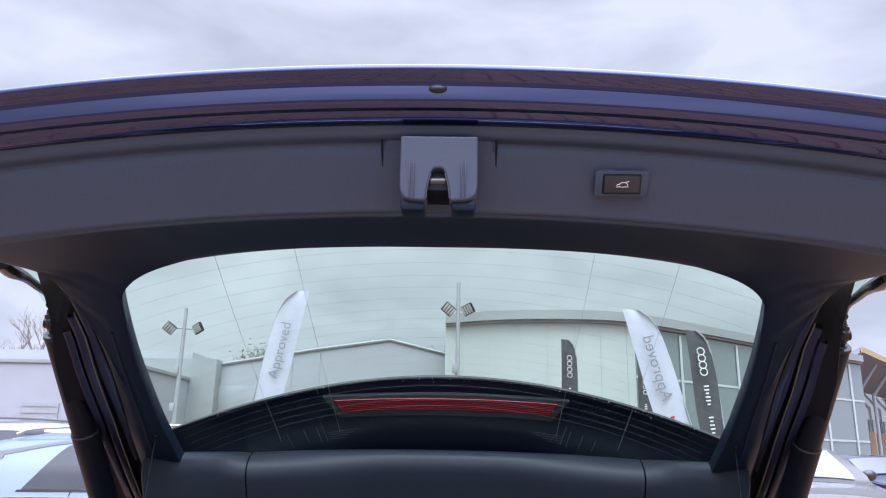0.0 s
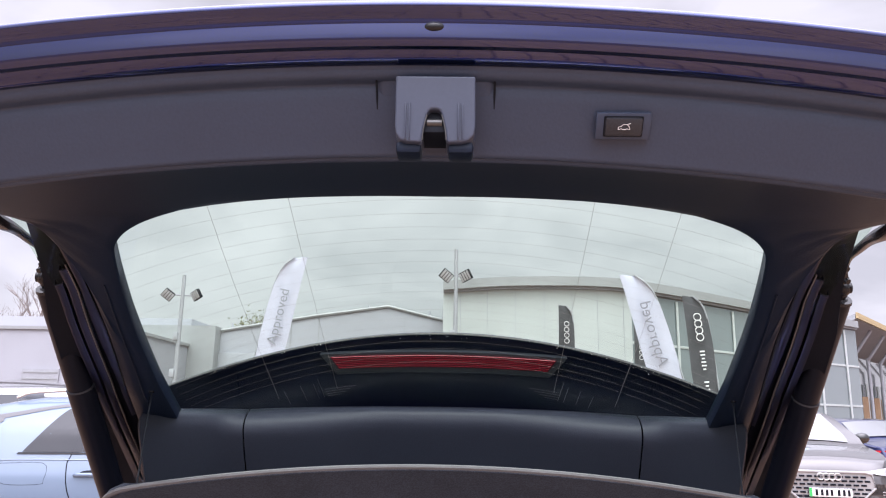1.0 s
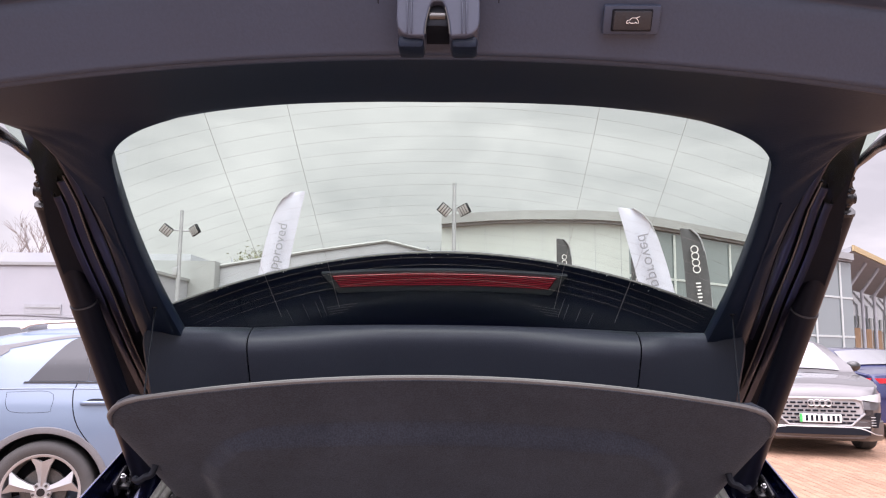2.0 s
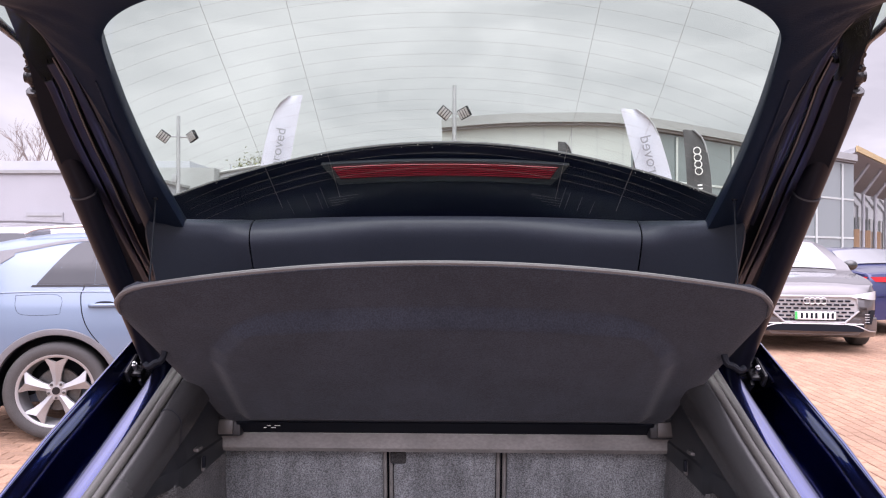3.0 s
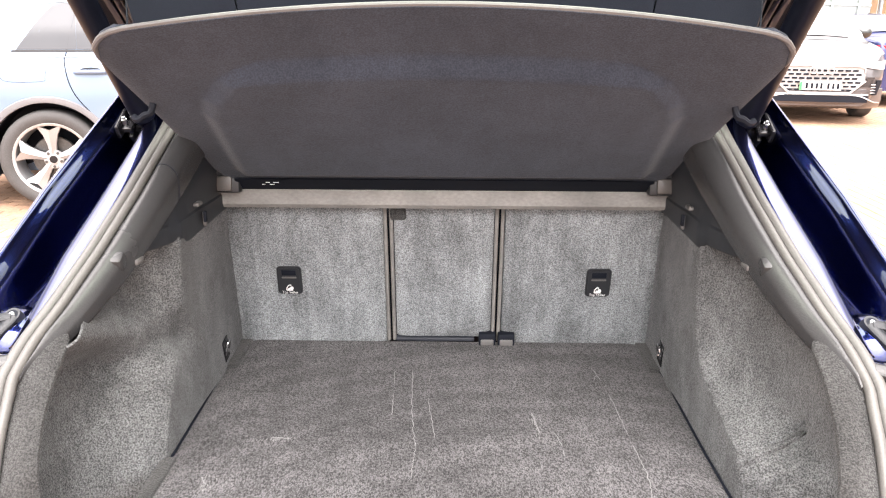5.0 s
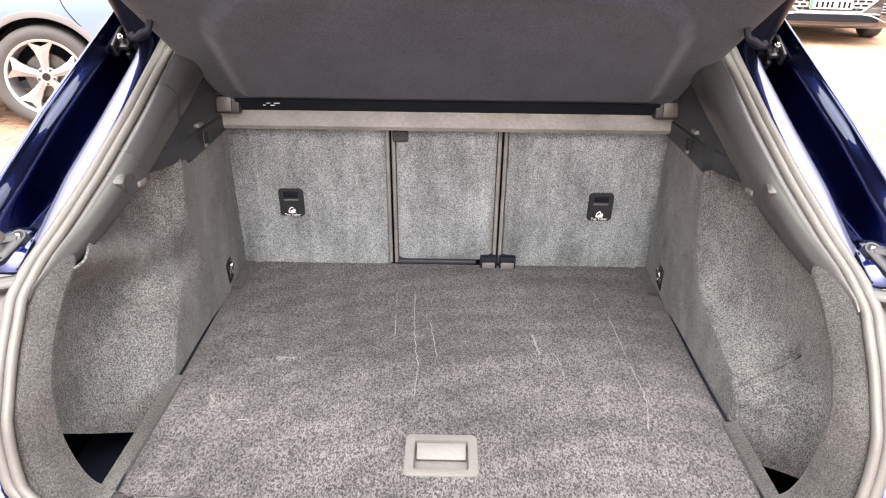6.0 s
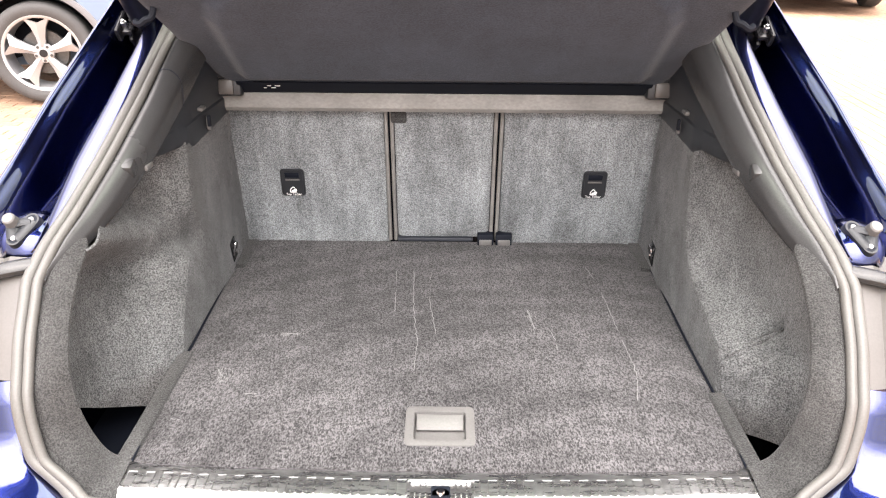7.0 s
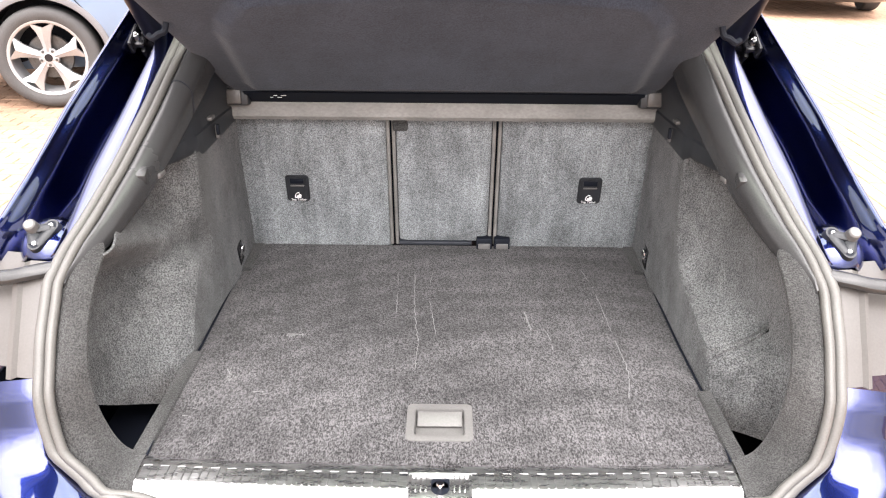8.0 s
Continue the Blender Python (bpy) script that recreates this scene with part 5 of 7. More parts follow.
# pale scratches dragged into the felt
rng = random.Random(5)
bm = bm_()
DRAGS = (((-0.107, 0.735), (-0.103, 0.643), (-0.099, 0.534), 0.0008, 0.75), ((-0.067, 0.736), (-0.058, 0.535), (-0.046, 0.42), 0.0009, 0.95), ((-0.046, 0.42), (-0.048, 0.37), (-0.049, 0.32), 0.0005, 0.8),
         ((-0.024, 0.737), (-0.029, 0.622), (-0.011, 0.448), 0.0006, 0.55), ((0.181, 0.55), (0.185, 0.51), (0.189, 0.471), 0.0020, 0.9), ((0.215, 0.48), (0.224, 0.44), (0.225, 0.366), 0.0010, 0.8),
         ((0.325, 0.84), (0.350, 0.653), (0.356, 0.466), 0.0009, 0.6), ((0.356, 0.466), (0.360, 0.33), (0.342, 0.231), 0.0012, 0.75), ((-0.319, 0.447), (-0.30, 0.446), (-0.284, 0.444), 0.0018, 0.9),
         ((-0.342, 0.246), (-0.33, 0.247), (-0.321, 0.246), 0.0012, 0.9), ((-0.41, 0.325), (-0.404, 0.31), (-0.394, 0.297), 0.0014, 0.9), ((-0.448, 0.175), (-0.44, 0.174), (-0.431, 0.173), 0.0010, 0.9))
for p0, p1, p2, w, full in DRAGS:
    line = spline([(x, y, 0.7503) for x, y in (p0, p1, p2)], 41)
    k = 0
    while k < 38:
        step = rng.randint(3, 7)
        if rng.random() < full:
            pts = [q + Vector((rng.gauss(0, 0.0008), 0, 0)) for q in line[k:min(41, k + step + 2)]]
            r = w * rng.uniform(0.6, 1.2)
            tube(bm, pts, lambda u: 0.0002 + r * math.sin(math.pi * u) ** 0.6, 5, squash=0.2)
        k += step
for x0, y0, x1, y1, w in ((0.335, 0.75, 0.365, 0.28, 0.008), (0.18, 0.55, 0.19, 0.46, 0.006), (-0.33, 0.44, -0.29, 0.45, 0.012), (-0.40, 0.33, -0.39, 0.28, 0.006)):
    for k in range(26):
        f = rng.random()
        p = Vector((x0 + (x1 - x0) * f + rng.gauss(0, w), y0 + (y1 - y0) * f, 0.7503))
        q = p + Vector((rng.gauss(0, 0.002), rng.uniform(-0.012, -0.004), 0))
        tube(bm, [p, p.lerp(q, 0.5), q], lambda u: 0.0002 + 0.0005 * math.sin(math.pi * u), 4, squash=0.25)
part("scratches", bm, LINT, board, "pale drag marks in the felt", kind="stuff")

# ---- ground ----
SLOPE = 0.0183


def ground_z(y):
    return SLOPE * (min(max(y, -40), 90) + 0.8)


bm = bm_()
ys = [-300, -150, -40, -10, 0, 10, 20, 30, 45, 60, 90, 150, 400, 900]
skin(bm, [[(x, y, ground_z(y) - 0.012) for x in np.linspace(-700, 700, 15)] for y in ys])
ground = tagged(part("ground", bm, GROUT, None, kind="structure"), "orange clay block paving laid in courses", "ground")

# ---- a wheel, seen from its outer side along -y ----
def wheel(parent, c, r, width, rim_material, spokes=5, facing=-1):
    """tyre, rim with forked spokes, hub cap and bolts; returns its meshes"""
    made = []
    def keep(*args):
        made.append(part(*args))
        return made[-1]
    def lathe(bm, prof, seg=48, closed=False):
        rows = []
        for a in np.linspace(0, 2 * math.pi, seg, endpoint=False):
            rows.append([Vector((c[0] + q * math.cos(a), c[1] + facing * h, c[2] + q * math.sin(a))) for q, h in prof])
        rows.append(rows[0])
        grid = [[bm.verts.new(p) for p in row] for row in rows[:-1]]
        n = len(grid)
        for i in range(n):
            for j in range(len(prof) - 1):
                bm.faces.new((grid[i][j], grid[(i + 1) % n][j], grid[(i + 1) % n][j + 1], grid[i][j + 1]))
        return bm
    rr = r * 0.745
    w = width / 2
    bm = lathe(bm_(), ((rr, -w), (r * 0.93, -w), (r * 0.99, -w * 0.8), (r, -w * 0.4), (r, w * 0.4), (r * 0.99, w * 0.78), (r * 0.95, w * 0.95), (r * 0.88, w * 1.03), (r * 0.80, w * 0.98), (rr, w * 0.88), (rr * 0.98, w * 0.6)))
    tyre = keep("tyre", bm, TYRE, parent, "black rubber tyre")
    bm = lathe(bm_(), ((rr * 1.01, w * 0.86), (rr * 1.005, w * 0.92), (rr * 0.975, w * 0.92), (rr * 0.93, w * 0.84), (rr * 0.92, w * 0.3), (rr * 0.88, -w * 0.8)))
    rim = keep("rim", bm, rim_material, parent, "machined silver alloy rim")
    bm = lathe(bm_(), ((rr * 0.60, -w * 0.1), (rr * 0.58, w * 0.05), (rr * 0.2, w * 0.05), (0.001, w * 0.05)))
    keep("brake_disc", bm, STEELDARK, parent)
    for k in range(spokes):
        a0 = math.pi / 2 + k * 2 * math.pi / spokes
        def at(rad, side, depth):
            ca, sa = math.cos(a0), math.sin(a0)
            x, z = rad * ca - side * sa, rad * sa + side * ca
            return Vector((c[0] + x, c[1] + facing * depth, c[2] + z))
        bm = bm_()
        edge_ = ((0.16, 0.085, 0.56), (0.42, 0.115, 0.62), (0.68, 0.185, 0.70), (0.94, 0.330, 0.80))
        left = [at(rr * q, rr * s, w * d) for q, s, d in edge_]
        mid = [at(rr * q, 0, w * d) for q, d in ((0.16, 0.74), (0.40, 0.86), (0.62, 0.94), (0.80, 0.92))]
        right = [at(rr * q, -rr * s, w * d) for q, s, d in edge_]
        slab(bm, [left, mid, right], w * 0.3, (0, -facing, 0))
        keep("spoke", bm, rim_material, rim)
    bm = lathe(bm_(), ((rr * 0.27, w * 0.45), (rr * 0.25, w * 0.66), (rr * 0.14, w * 0.68), (rr * 0.13, w * 0.72), (0.001, w * 0.73)), 24)
    keep("hub", bm, rim_material, rim)
    bm = bm_()
    rod(bm, (c[0], c[1] + facing * w * 0.70, c[2]), (c[0], c[1] + facing * w * 0.76, c[2]), rr * 0.11, rr * 0.10, 20)
    keep("hub_cap", bm, GLOSSY, rim)
    for k in range(5):
        a = math.pi / 2 + 0.63 + k * 2 * math.pi / 5
        q = Vector((c[0] + rr * 0.20 * math.cos(a), c[1], c[2] + rr * 0.20 * math.sin(a)))
        bm = bm_()
        rod(bm, q + Vector((0, facing * w * 0.6, 0)), q + Vector((0, facing * w * 0.74, 0)), rr * 0.042, rr * 0.036, 10)
        keep("wheel_bolt", bm, STEELDARK, rim)
    return made


# ---- parked cars: a lofted body along x (nose at +x), with windows, arches and wheels ----
def car_shape(kind):
    """stations: x, half width, roof or bonnet height, whether glazed"""
    if kind == "suv":
        return dict(L=4.60, W=0.93, rear=0.86, front=3.63, r=0.372, belt=1.09,
                    top=((0.0, 0.95), (0.05, 1.12), (0.30, 1.50), (0.70, 1.575), (1.8, 1.62), (2.5, 1.60), (3.0, 1.33), (3.35, 1.09), (4.2, 0.97), (4.55, 0.80), (4.60, 0.70)),
                    wide=((0.0, 0.74), (0.12, 0.84), (0.5, 0.91), (1.0, 0.93), (3.6, 0.93), (4.3, 0.86), (4.52, 0.74), (4.60, 0.62)))
    return dict(L=4.55, W=0.90, rear=0.85, front=3.60, r=0.34, belt=0.98,
                top=((0.0, 0.85), (0.05, 1.00), (0.6, 1.08), (1.3, 1.38), (1.9, 1.42), (2.4, 1.38), (3.2, 0.98), (4.2, 0.85), (4.5, 0.72), (4.55, 0.62)),
                wide=((0.0, 0.72), (0.12, 0.80), (0.5, 0.88), (1.0, 0.90), (3.6, 0.90), (4.25, 0.84), (4.48, 0.72), (4.55, 0.60)))


def half_section(s, x):
    t = lerp(x, [a for a, _ in s["top"]], [b for _, b in s["top"]])
    w = lerp(x, [a for a, _ in s["wide"]], [b for _, b in s["wide"]])
    belt = min(s["belt"], t - 0.06)
    glazed = max(0.0, t - belt - 0.1)
    lean_in = s["lean_in"] if "lean_in" in s else 0.24
    top_in = s["top_in"] if "top_in" in s else 0.85
    pts = [(0.0, 0.24), (w * 0.80, 0.24), (w * 0.93, 0.30), (w * 0.985, 0.45), (w, 0.62), (w, 0.76 * belt), (w * 0.99, 0.90 * belt), (w * 0.975, 0.955 * belt), (w * 0.955, belt)]
    pts += [(w * (0.955 - 0.10 * min(1, glazed * 2)), belt + (t - belt) * 0.45), (w * (0.93 - lean_in * min(1, glazed * 2)), belt + (t - belt) * 0.85), (w * (top_in - lean_in * min(1, glazed * 2)), t - 0.012), (w * 0.4, t + 0.012), (0.0, t + 0.02)]
    return pts


def side_at(s, x, z):
    """Half width of the body at x and height z."""
    p = half_section(s, x)[2:12]
    return lerp(z, [q[1] for q in p], [q[0] for q in p])


def parked_car(name, place, label, paint, kind, rim=None):
    s = car_shape(kind)
    ob = thing(name, place, label, "car", local=True)
    bm = bm_()
    rows = []
    for x in list(np.linspace(0, 0.5, 12)) + list(np.linspace(0.6, s["L"] - 0.5, 30)) + list(np.linspace(s["L"] - 0.4, s["L"], 10)):
        h = half_section(s, x)
        rows.append([(x, -w, z) for w, z in h] + [(x, w, z) for w, z in reversed(h[1:-1])])
    grid = skin(bm, rows, closed=True)
    bm.faces.new(grid[0]), bm.faces.new(grid[-1])
    body = part("body", bm, paint, ob)
    # wheel wells cut out of the body
    cutters = []
    for x in (s["rear"], s["front"]):
        cb = bm_()
        rod(cb, (x, -1.2, s["r"]), (x, -s["W"] + 0.34, s["r"]), s["r"] * 1.16, sides=40)
        rod(cb, (x, 1.2, s["r"]), (x, s["W"] - 0.34, s["r"]), s["r"] * 1.16, sides=40)
        cut = part("cut", cb, DARK, ob)
        mod = body.modifiers.new("cut", "BOOLEAN")
        mod.operation, mod.object, mod.solver = "DIFFERENCE", cut, "EXACT"
        cutters.append(cut)
    dg = bpy.context.evaluated_depsgraph_get()
    cut_mesh = bpy.data.meshes.new_from_object(body.evaluated_get(dg))
    body.modifiers.clear()
    body.data = cut_mesh
    cut_mesh.polygons.foreach_set("use_smooth", [True] * len(cut_mesh.polygons))
    cut_mesh.set_sharp_from_angle(angle=radians(35))
    for cut in cutters:
        bpy.data.objects.remove(cut)
    for sy in (-1, 1):
        for x in (s["rear"], s["front"]):
            wheel(ob, (x, sy * (s["W"] - 0.115), s["r"]), s["r"], 0.215, rim or ALLOY, facing=sy)
            bm = bm_()
            rows = []
            for a in np.linspace(-0.30, math.pi + 0.30, 40):
                row = []
                for q, o in ((1.155, -0.05), (1.155, 0.010), (1.19, 0.014), (1.27, 0.012), (1.285, 0.0)):
                    px, pz = x + q * s["r"] * math.cos(a), s["r"] + q * s["r"] * math.sin(a)
                    row.append((px, sy * (side_at(s, min(max(px, 0.1), s["L"] - 0.1), max(pz, 0.3)) + o), pz))
                rows.append(row)
            slab(bm, rows, 0.004)
            part("wheel_arch", bm, ARCH, ob, "grey plastic wheel arch trim")
            bm = bm_()
            rows = [[(x + 1.15 * s["r"] * math.cos(a), sy * q, s["r"] + 1.15 * s["r"] * math.sin(a)) for q in (s["W"] - 0.07, s["W"] - 0.33, s["W"] - 0.335)] for a in np.linspace(-0.28, math.pi + 0.28, 30)]
            for row in rows:
                row[-1] = (x, row[-1][1], s["r"])
            slab(bm, rows, 0.003)
            part("wheel_well", bm, DARK, ob)
    return ob, s


def patch(ob, s, name, outline, material, lift=0.006, side=-1, label="", n=14):
    """A panel that follows the flank: outline as lower and upper edges, (x, z) knots each."""
    low, top = outline
    bm = bm_()
    x0, x1 = low[0][0], low[-1][0]
    rows = []
    for f in np.linspace(0, 1, n):
        a = spline([(p[0], p[1], 0) for p in low], 24)[round(f * 23)]
        b = spline([(p[0], p[1], 0) for p in top], 24)[round(f * 23)]
        row = []
        for g in np.linspace(0, 1, 8):
            q = a.lerp(b, g)
            row.append((q.x, side * (side_at(s, q.x, q.y) + lift), q.y))
        rows.append(row)
    slab(bm, rows, 0.006, (0, -side, 0))
    return part(name, bm, material, ob, label)


def seam(ob, s, pts, r=0.004, side=-1, material=None, lift=0.0, name="panel_gap"):
    bm = bm_()
    tube(bm, [(p.x, side * (side_at(s, p.x, p.y) + lift), p.y) for p in spline([(a, b, 0) for a, b in pts], 26)], r, 6)
    return part(name, bm, material or DARK, ob)


# light blue SUV, side on
YAW_B = 14.0
hub = Vector((-3.06, 4.95, 0))
m = pose(0, 0, 0, 0, 0, YAW_B)
base = hub - m.to_3x3() @ Vector((0.86, -0.72, 0))
blue, bs = parked_car("blue_suv", pose(base.x, base.y, ground_z(4.95) + 0.004, 0, 0, YAW_B), "pale metallic blue SUV parked side on, silver five-spoke wheels", SKYBLUE, "suv", MACHINED)
H = 0.86
patch(blue, bs, "rear_side_window", (((H - 0.155, 1.180), (H + 0.20, 1.180), (H + 0.26, 1.182)), ((H - 0.13, 1.215), (H + 0.09, 1.485), (H + 0.26, 1.515))), DARKGLASS, 0.004)
patch(blue, bs, "door_window", (((H + 0.262, 1.182), (H + 0.7, 1.170), (H + 1.15, 1.150)), ((H + 0.262, 1.515), (H + 0.7, 1.535), (H + 1.15, 1.535))), DARKGLASS, 0.004)
patch(blue, bs, "front_door_window", (((H + 1.22, 1.145), (H + 1.6, 1.130), (H + 2.1, 1.115)), ((H + 1.22, 1.535), (H + 1.6, 1.48), (H + 2.08, 1.14))), DARKGLASS, 0.004)
patch(blue, bs, "window_band", (((H - 0.19, 1.165), (H + 1.0, 1.158), (H + 2.2, 1.095)), ((H - 0.18, 1.178), (H + 1.0, 1.170), (H + 2.2, 1.107))), GLOSSY, 0.006)
patch(blue, bs, "pillar_blade", (((H - 0.62, 1.36), (H - 0.30, 1.43), (H + 0.02, 1.50), (H + 0.26, 1.525)), ((H - 0.60, 1.42), (H - 0.34, 1.455), (H + 0.02, 1.525), (H + 0.26, 1.54))), ARCH, 0.004)
patch(blue, bs, "rear_quarter_glass", (((H - 0.62, 1.22), (H - 0.5, 1.29), (H - 0.34, 1.40)), ((H - 0.62, 1.35), (H - 0.5, 1.40), (H - 0.34, 1.44))), ARCH, 0.005)
patch(blue, bs, "side_skirt", (((H + 0.50, 0.25), (H + 1.4, 0.25), (H + 2.3, 0.25)), ((H + 0.50, 0.40), (H + 1.4, 0.38), (H + 2.3, 0.40))), ARCH, 0.012)
patch(blue, bs, "tail_lamp", (((H - 0.80, 1.00), (H - 0.70, 1.0), (H - 0.58, 1.02)), ((H - 0.80, 1.10), (H - 0.70, 1.10), (H - 0.58, 1.09))), RED, 0.008)
seam(blue, bs, ((H + 0.27, 1.50), (H + 0.19, 1.17), (H + 0.17, 1.08), (H + 0.22, 0.86), (H + 0.40, 0.62)))
seam(blue, bs, ((H + 1.19, 1.50), (H + 1.19, 1.0), (H + 1.17, 0.6), (H + 1.17, 0.42)))
seam(blue, bs, ((H - 0.29, 1.10), (H - 0.28, 1.00), (H - 0.22, 0.955), (H + 0.0, 0.955), (H + 0.03, 0.985), (H + 0.01, 1.10), (H - 0.29, 1.10)), 0.0016)
seam(blue, bs, ((H - 0.7, 1.105), (H - 0.2, 1.125), (H + 0.6, 1.12), (H + 1.8, 1.08)), 0.006, material=SKYBLUE, name="shoulder_line")
for dx in (0.235, 1.22):
    bm = bm_()
    y = -(side_at(bs, H + dx, 1.02) + 0.022)
    tube(bm, spline([(H + dx, y + 0.024, 1.018), (H + dx + 0.03, y, 1.022), (H + dx + 0.19, y, 1.022), (H + dx + 0.225, y + 0.024, 1.018)], 14), 0.013, 10, squash=1.2)
    part("door_handle", bm, SKYBLUE, blue, "blue door handle")
    bm = bm_()
    ball(bm, (H + dx + 0.11, y + 0.03, 1.028), 0.085, 16, (1, 0.16, 0.3))
    part("handle_cup", bm, DARK, blue)
for sy in SIDES:
    bm = bm_()
    tube(bm, spline([(0.55, sy * 0.60, 1.575), (0.75, sy * 0.61, 1.625), (1.6, sy * 0.62, 1.665), (2.3, sy * 0.61, 1.635), (2.5, sy * 0.60, 1.60)], 24), 0.014, 8)
    part("roof_rail", bm, SILVER, blue, "silver roof rail")
bm = bm_()
box(bm, (0.50, 0, 1.60), (0.16, 0.02, 0.05), 0.01)
part("roof_fin", bm, ARCH, blue)

# white estate car behind it
white_car, ws = parked_car("white_suv", pose(-6.5, 7.4, ground_z(7.5) + 0.02, 0, 0, 12), "white SUV with black windows and roof rails", WHITEPAINT, "suv")
white_car.scale = (1.04, 1.04, 1.02)
patch(white_car, ws, "side_window", (((0.5, 1.15), (1.6, 1.14), (2.9, 1.11)), ((0.75, 1.50), (1.6, 1.54), (2.5, 1.50))), DARKGLASS, 0.004)
for sy in SIDES:
    bm = bm_()
    tube(bm, spline([(0.55, sy * 0.60, 1.575), (0.75, sy * 0.61, 1.625), (1.6, sy * 0.62, 1.665), (2.3, sy * 0.61, 1.635), (2.5, sy * 0.60, 1.60)], 24), 0.014, 8)
    part("roof_rail", bm, ARCH, white_car, "dark roof rail")

def car_glass(ob, s, x0, x1, name):
    """windscreen or rear window laid on the body between two stations"""
    rows = []
    for x in np.linspace(x0, x1, 10):
        h = half_section(s, x)
        w, t = h[11][0] * 0.97, h[13][1]
        rows.append([(x + 0.010 * (1 if x1 < x0 else -1), u * w, h[11][1] + (t - h[11][1]) * (1 - u * u) + 0.008) for u in np.linspace(-1, 1, 12)])
    bm = bm_()
    slab(bm, rows, 0.006, (0, 0, 1))
    return part(name, bm, SCREEN, ob)


def mirrors(ob, s, x, z, reach=0.10):
    for sy in SIDES:
        bm = bm_()
        y = sy * (side_at(s, x, z) + reach)
        ball(bm, (x, y, z + 0.05), 0.11, 14, (0.55, 1.0, 0.75))
        rod(bm, (x, sy * (side_at(s, x, z) - 0.02), z), (x, y, z + 0.03), 0.02, 0.02, 8)
        part("door_mirror", bm, BLACKPAINT, ob, "black door mirror")


car_glass(blue, bs, 3.30, 2.62, "windscreen")
mirrors(blue, bs, 2.95, 1.12)
car_glass(white_car, ws, 3.30, 2.62, "windscreen")
car_glass(white_car, ws, 0.09, 0.30, "rear_glass")

# dark grey SUV facing the boot
FACE = -101.0
front = Vector((4.94, 9.43, 0))
d = Vector((math.cos(radians(FACE)), math.sin(radians(FACE)), 0))
start = front - d * 4.66
def blunt():
    s = car_shape("suv")
    s["L"] = 4.66
    s["W"] = 0.96
    s["lean_in"], s["top_in"] = 0.28, 0.74
    s["top"] = ((0.0, 0.95), (0.05, 1.12), (0.30, 1.46), (0.70, 1.56), (1.8, 1.61), (2.5, 1.58), (3.0, 1.30), (3.35, 1.08), (4.2, 0.99), (4.52, 0.93), (4.60, 0.86), (4.66, 0.70))
    s["wide"] = ((0.0, 0.76), (0.12, 0.88), (0.5, 0.93), (1.0, 0.94), (3.7, 0.93), (4.20, 0.90), (4.40, 0.86), (4.55, 0.79), (4.66, 0.67))
    return s
plain_shape = car_shape
def car_shape(kind):
    return blunt() if kind == "blunt" else plain_shape(kind)
grey, gs = parked_car("grey_suv", pose(start.x, start.y, ground_z(10.4), 0, 0, FACE), "dark grey SUV facing forward with a broad silver grille", GREYPAINT, "blunt")
car_glass(grey, gs, 3.30, 2.60, "windscreen")
mirrors(grey, gs, 2.95, 1.12, 0.09)
for sy in SIDES:
    patch(grey, gs, "side_window", (((0.8, 1.12), (1.7, 1.12), (2.85, 1.10)), ((0.9, 1.46), (1.7, 1.51), (2.45, 1.47))), DARKGLASS, 0.004, side=sy)
NX = 4.672


def nose_x(y):
    """How far forward the rounded nose reaches at half width y."""
    return lerp(abs(y), (0.0, 0.67, 0.79, 0.86, 0.90), (4.66, 4.66, 4.55, 4.40, 4.20))


bm = bm_()
rim_pts = [(-0.36, 0.585), (-0.53, 0.70), (-0.50, 0.815), (-0.42, 0.835), (0.42, 0.835), (0.50, 0.815), (0.53, 0.70), (0.36, 0.585)]
vs = [bm.verts.new((NX - 0.02 - 0.12 * abs(y) ** 3, y, z)) for y, z in rim_pts]
bm.faces.new(vs)
made = bmesh.ops.extrude_face_region(bm, geom=list(bm.faces))["geom"]
for v in made:
    if isinstance(v, bmesh.types.BMVert):
        v.co.x -= 0.15
grille = part("grille", bm, GRILLE, grey, "broad silver grille with dark slots")
for r in range(6):
    z = 0.612 + r * 0.036
    for k in range(-5, 6):
        y = k * 0.088 + (0.044 if r % 2 else 0)
        lim = lerp(z, (0.585, 0.70, 0.83), (0.33, 0.46, 0.45))
        if abs(y) > lim:
            continue
        bm = bm_()
        box(bm, (NX - 0.018 - 0.12 * abs(y) ** 3, y, z), (0.012, 0.064, 0.017), 0.003)
        part("grille_slot", bm, DARK, grille)
bm = bm_()
tube(bm, [(NX - 0.012 - 0.12 * abs(y) ** 3, y, z) for y, z in rim_pts + rim_pts[:1]], 0.012, 8)
part("grille_frame", bm, GRILLE, grille)
for k in range(4):
    bm = bm_()
    y = -0.105 + k * 0.07
    tube(bm, [(NX + 0.004, y + 0.042 * math.cos(a), 0.80 + 0.042 * math.sin(a)) for a in np.linspace(0, 2 * math.pi, 20)], 0.007, 6)
    part("emblem_ring", bm, SILVER, grille)
bm = bm_()
box(bm, (NX + 0.012, 0, 0.648), (0.012, 0.52, 0.111), 0.004)
plate = part("number_plate", bm, WHITE, grey, "white number plate with a green band")
bm = bm_()
box(bm, (NX + 0.0195, -0.242, 0.648), (0.004, 0.034, 0.107))
part("green_band", bm, GREEN, plate)
for y in (-0.17, -0.105, -0.045, 0.012, 0.098, 0.160, 0.218):
    bm = bm_()
    box(bm, (NX + 0.0195, y, 0.648), (0.003, 0.030, 0.076))
    part("plate_bar", bm, DARK, plate)
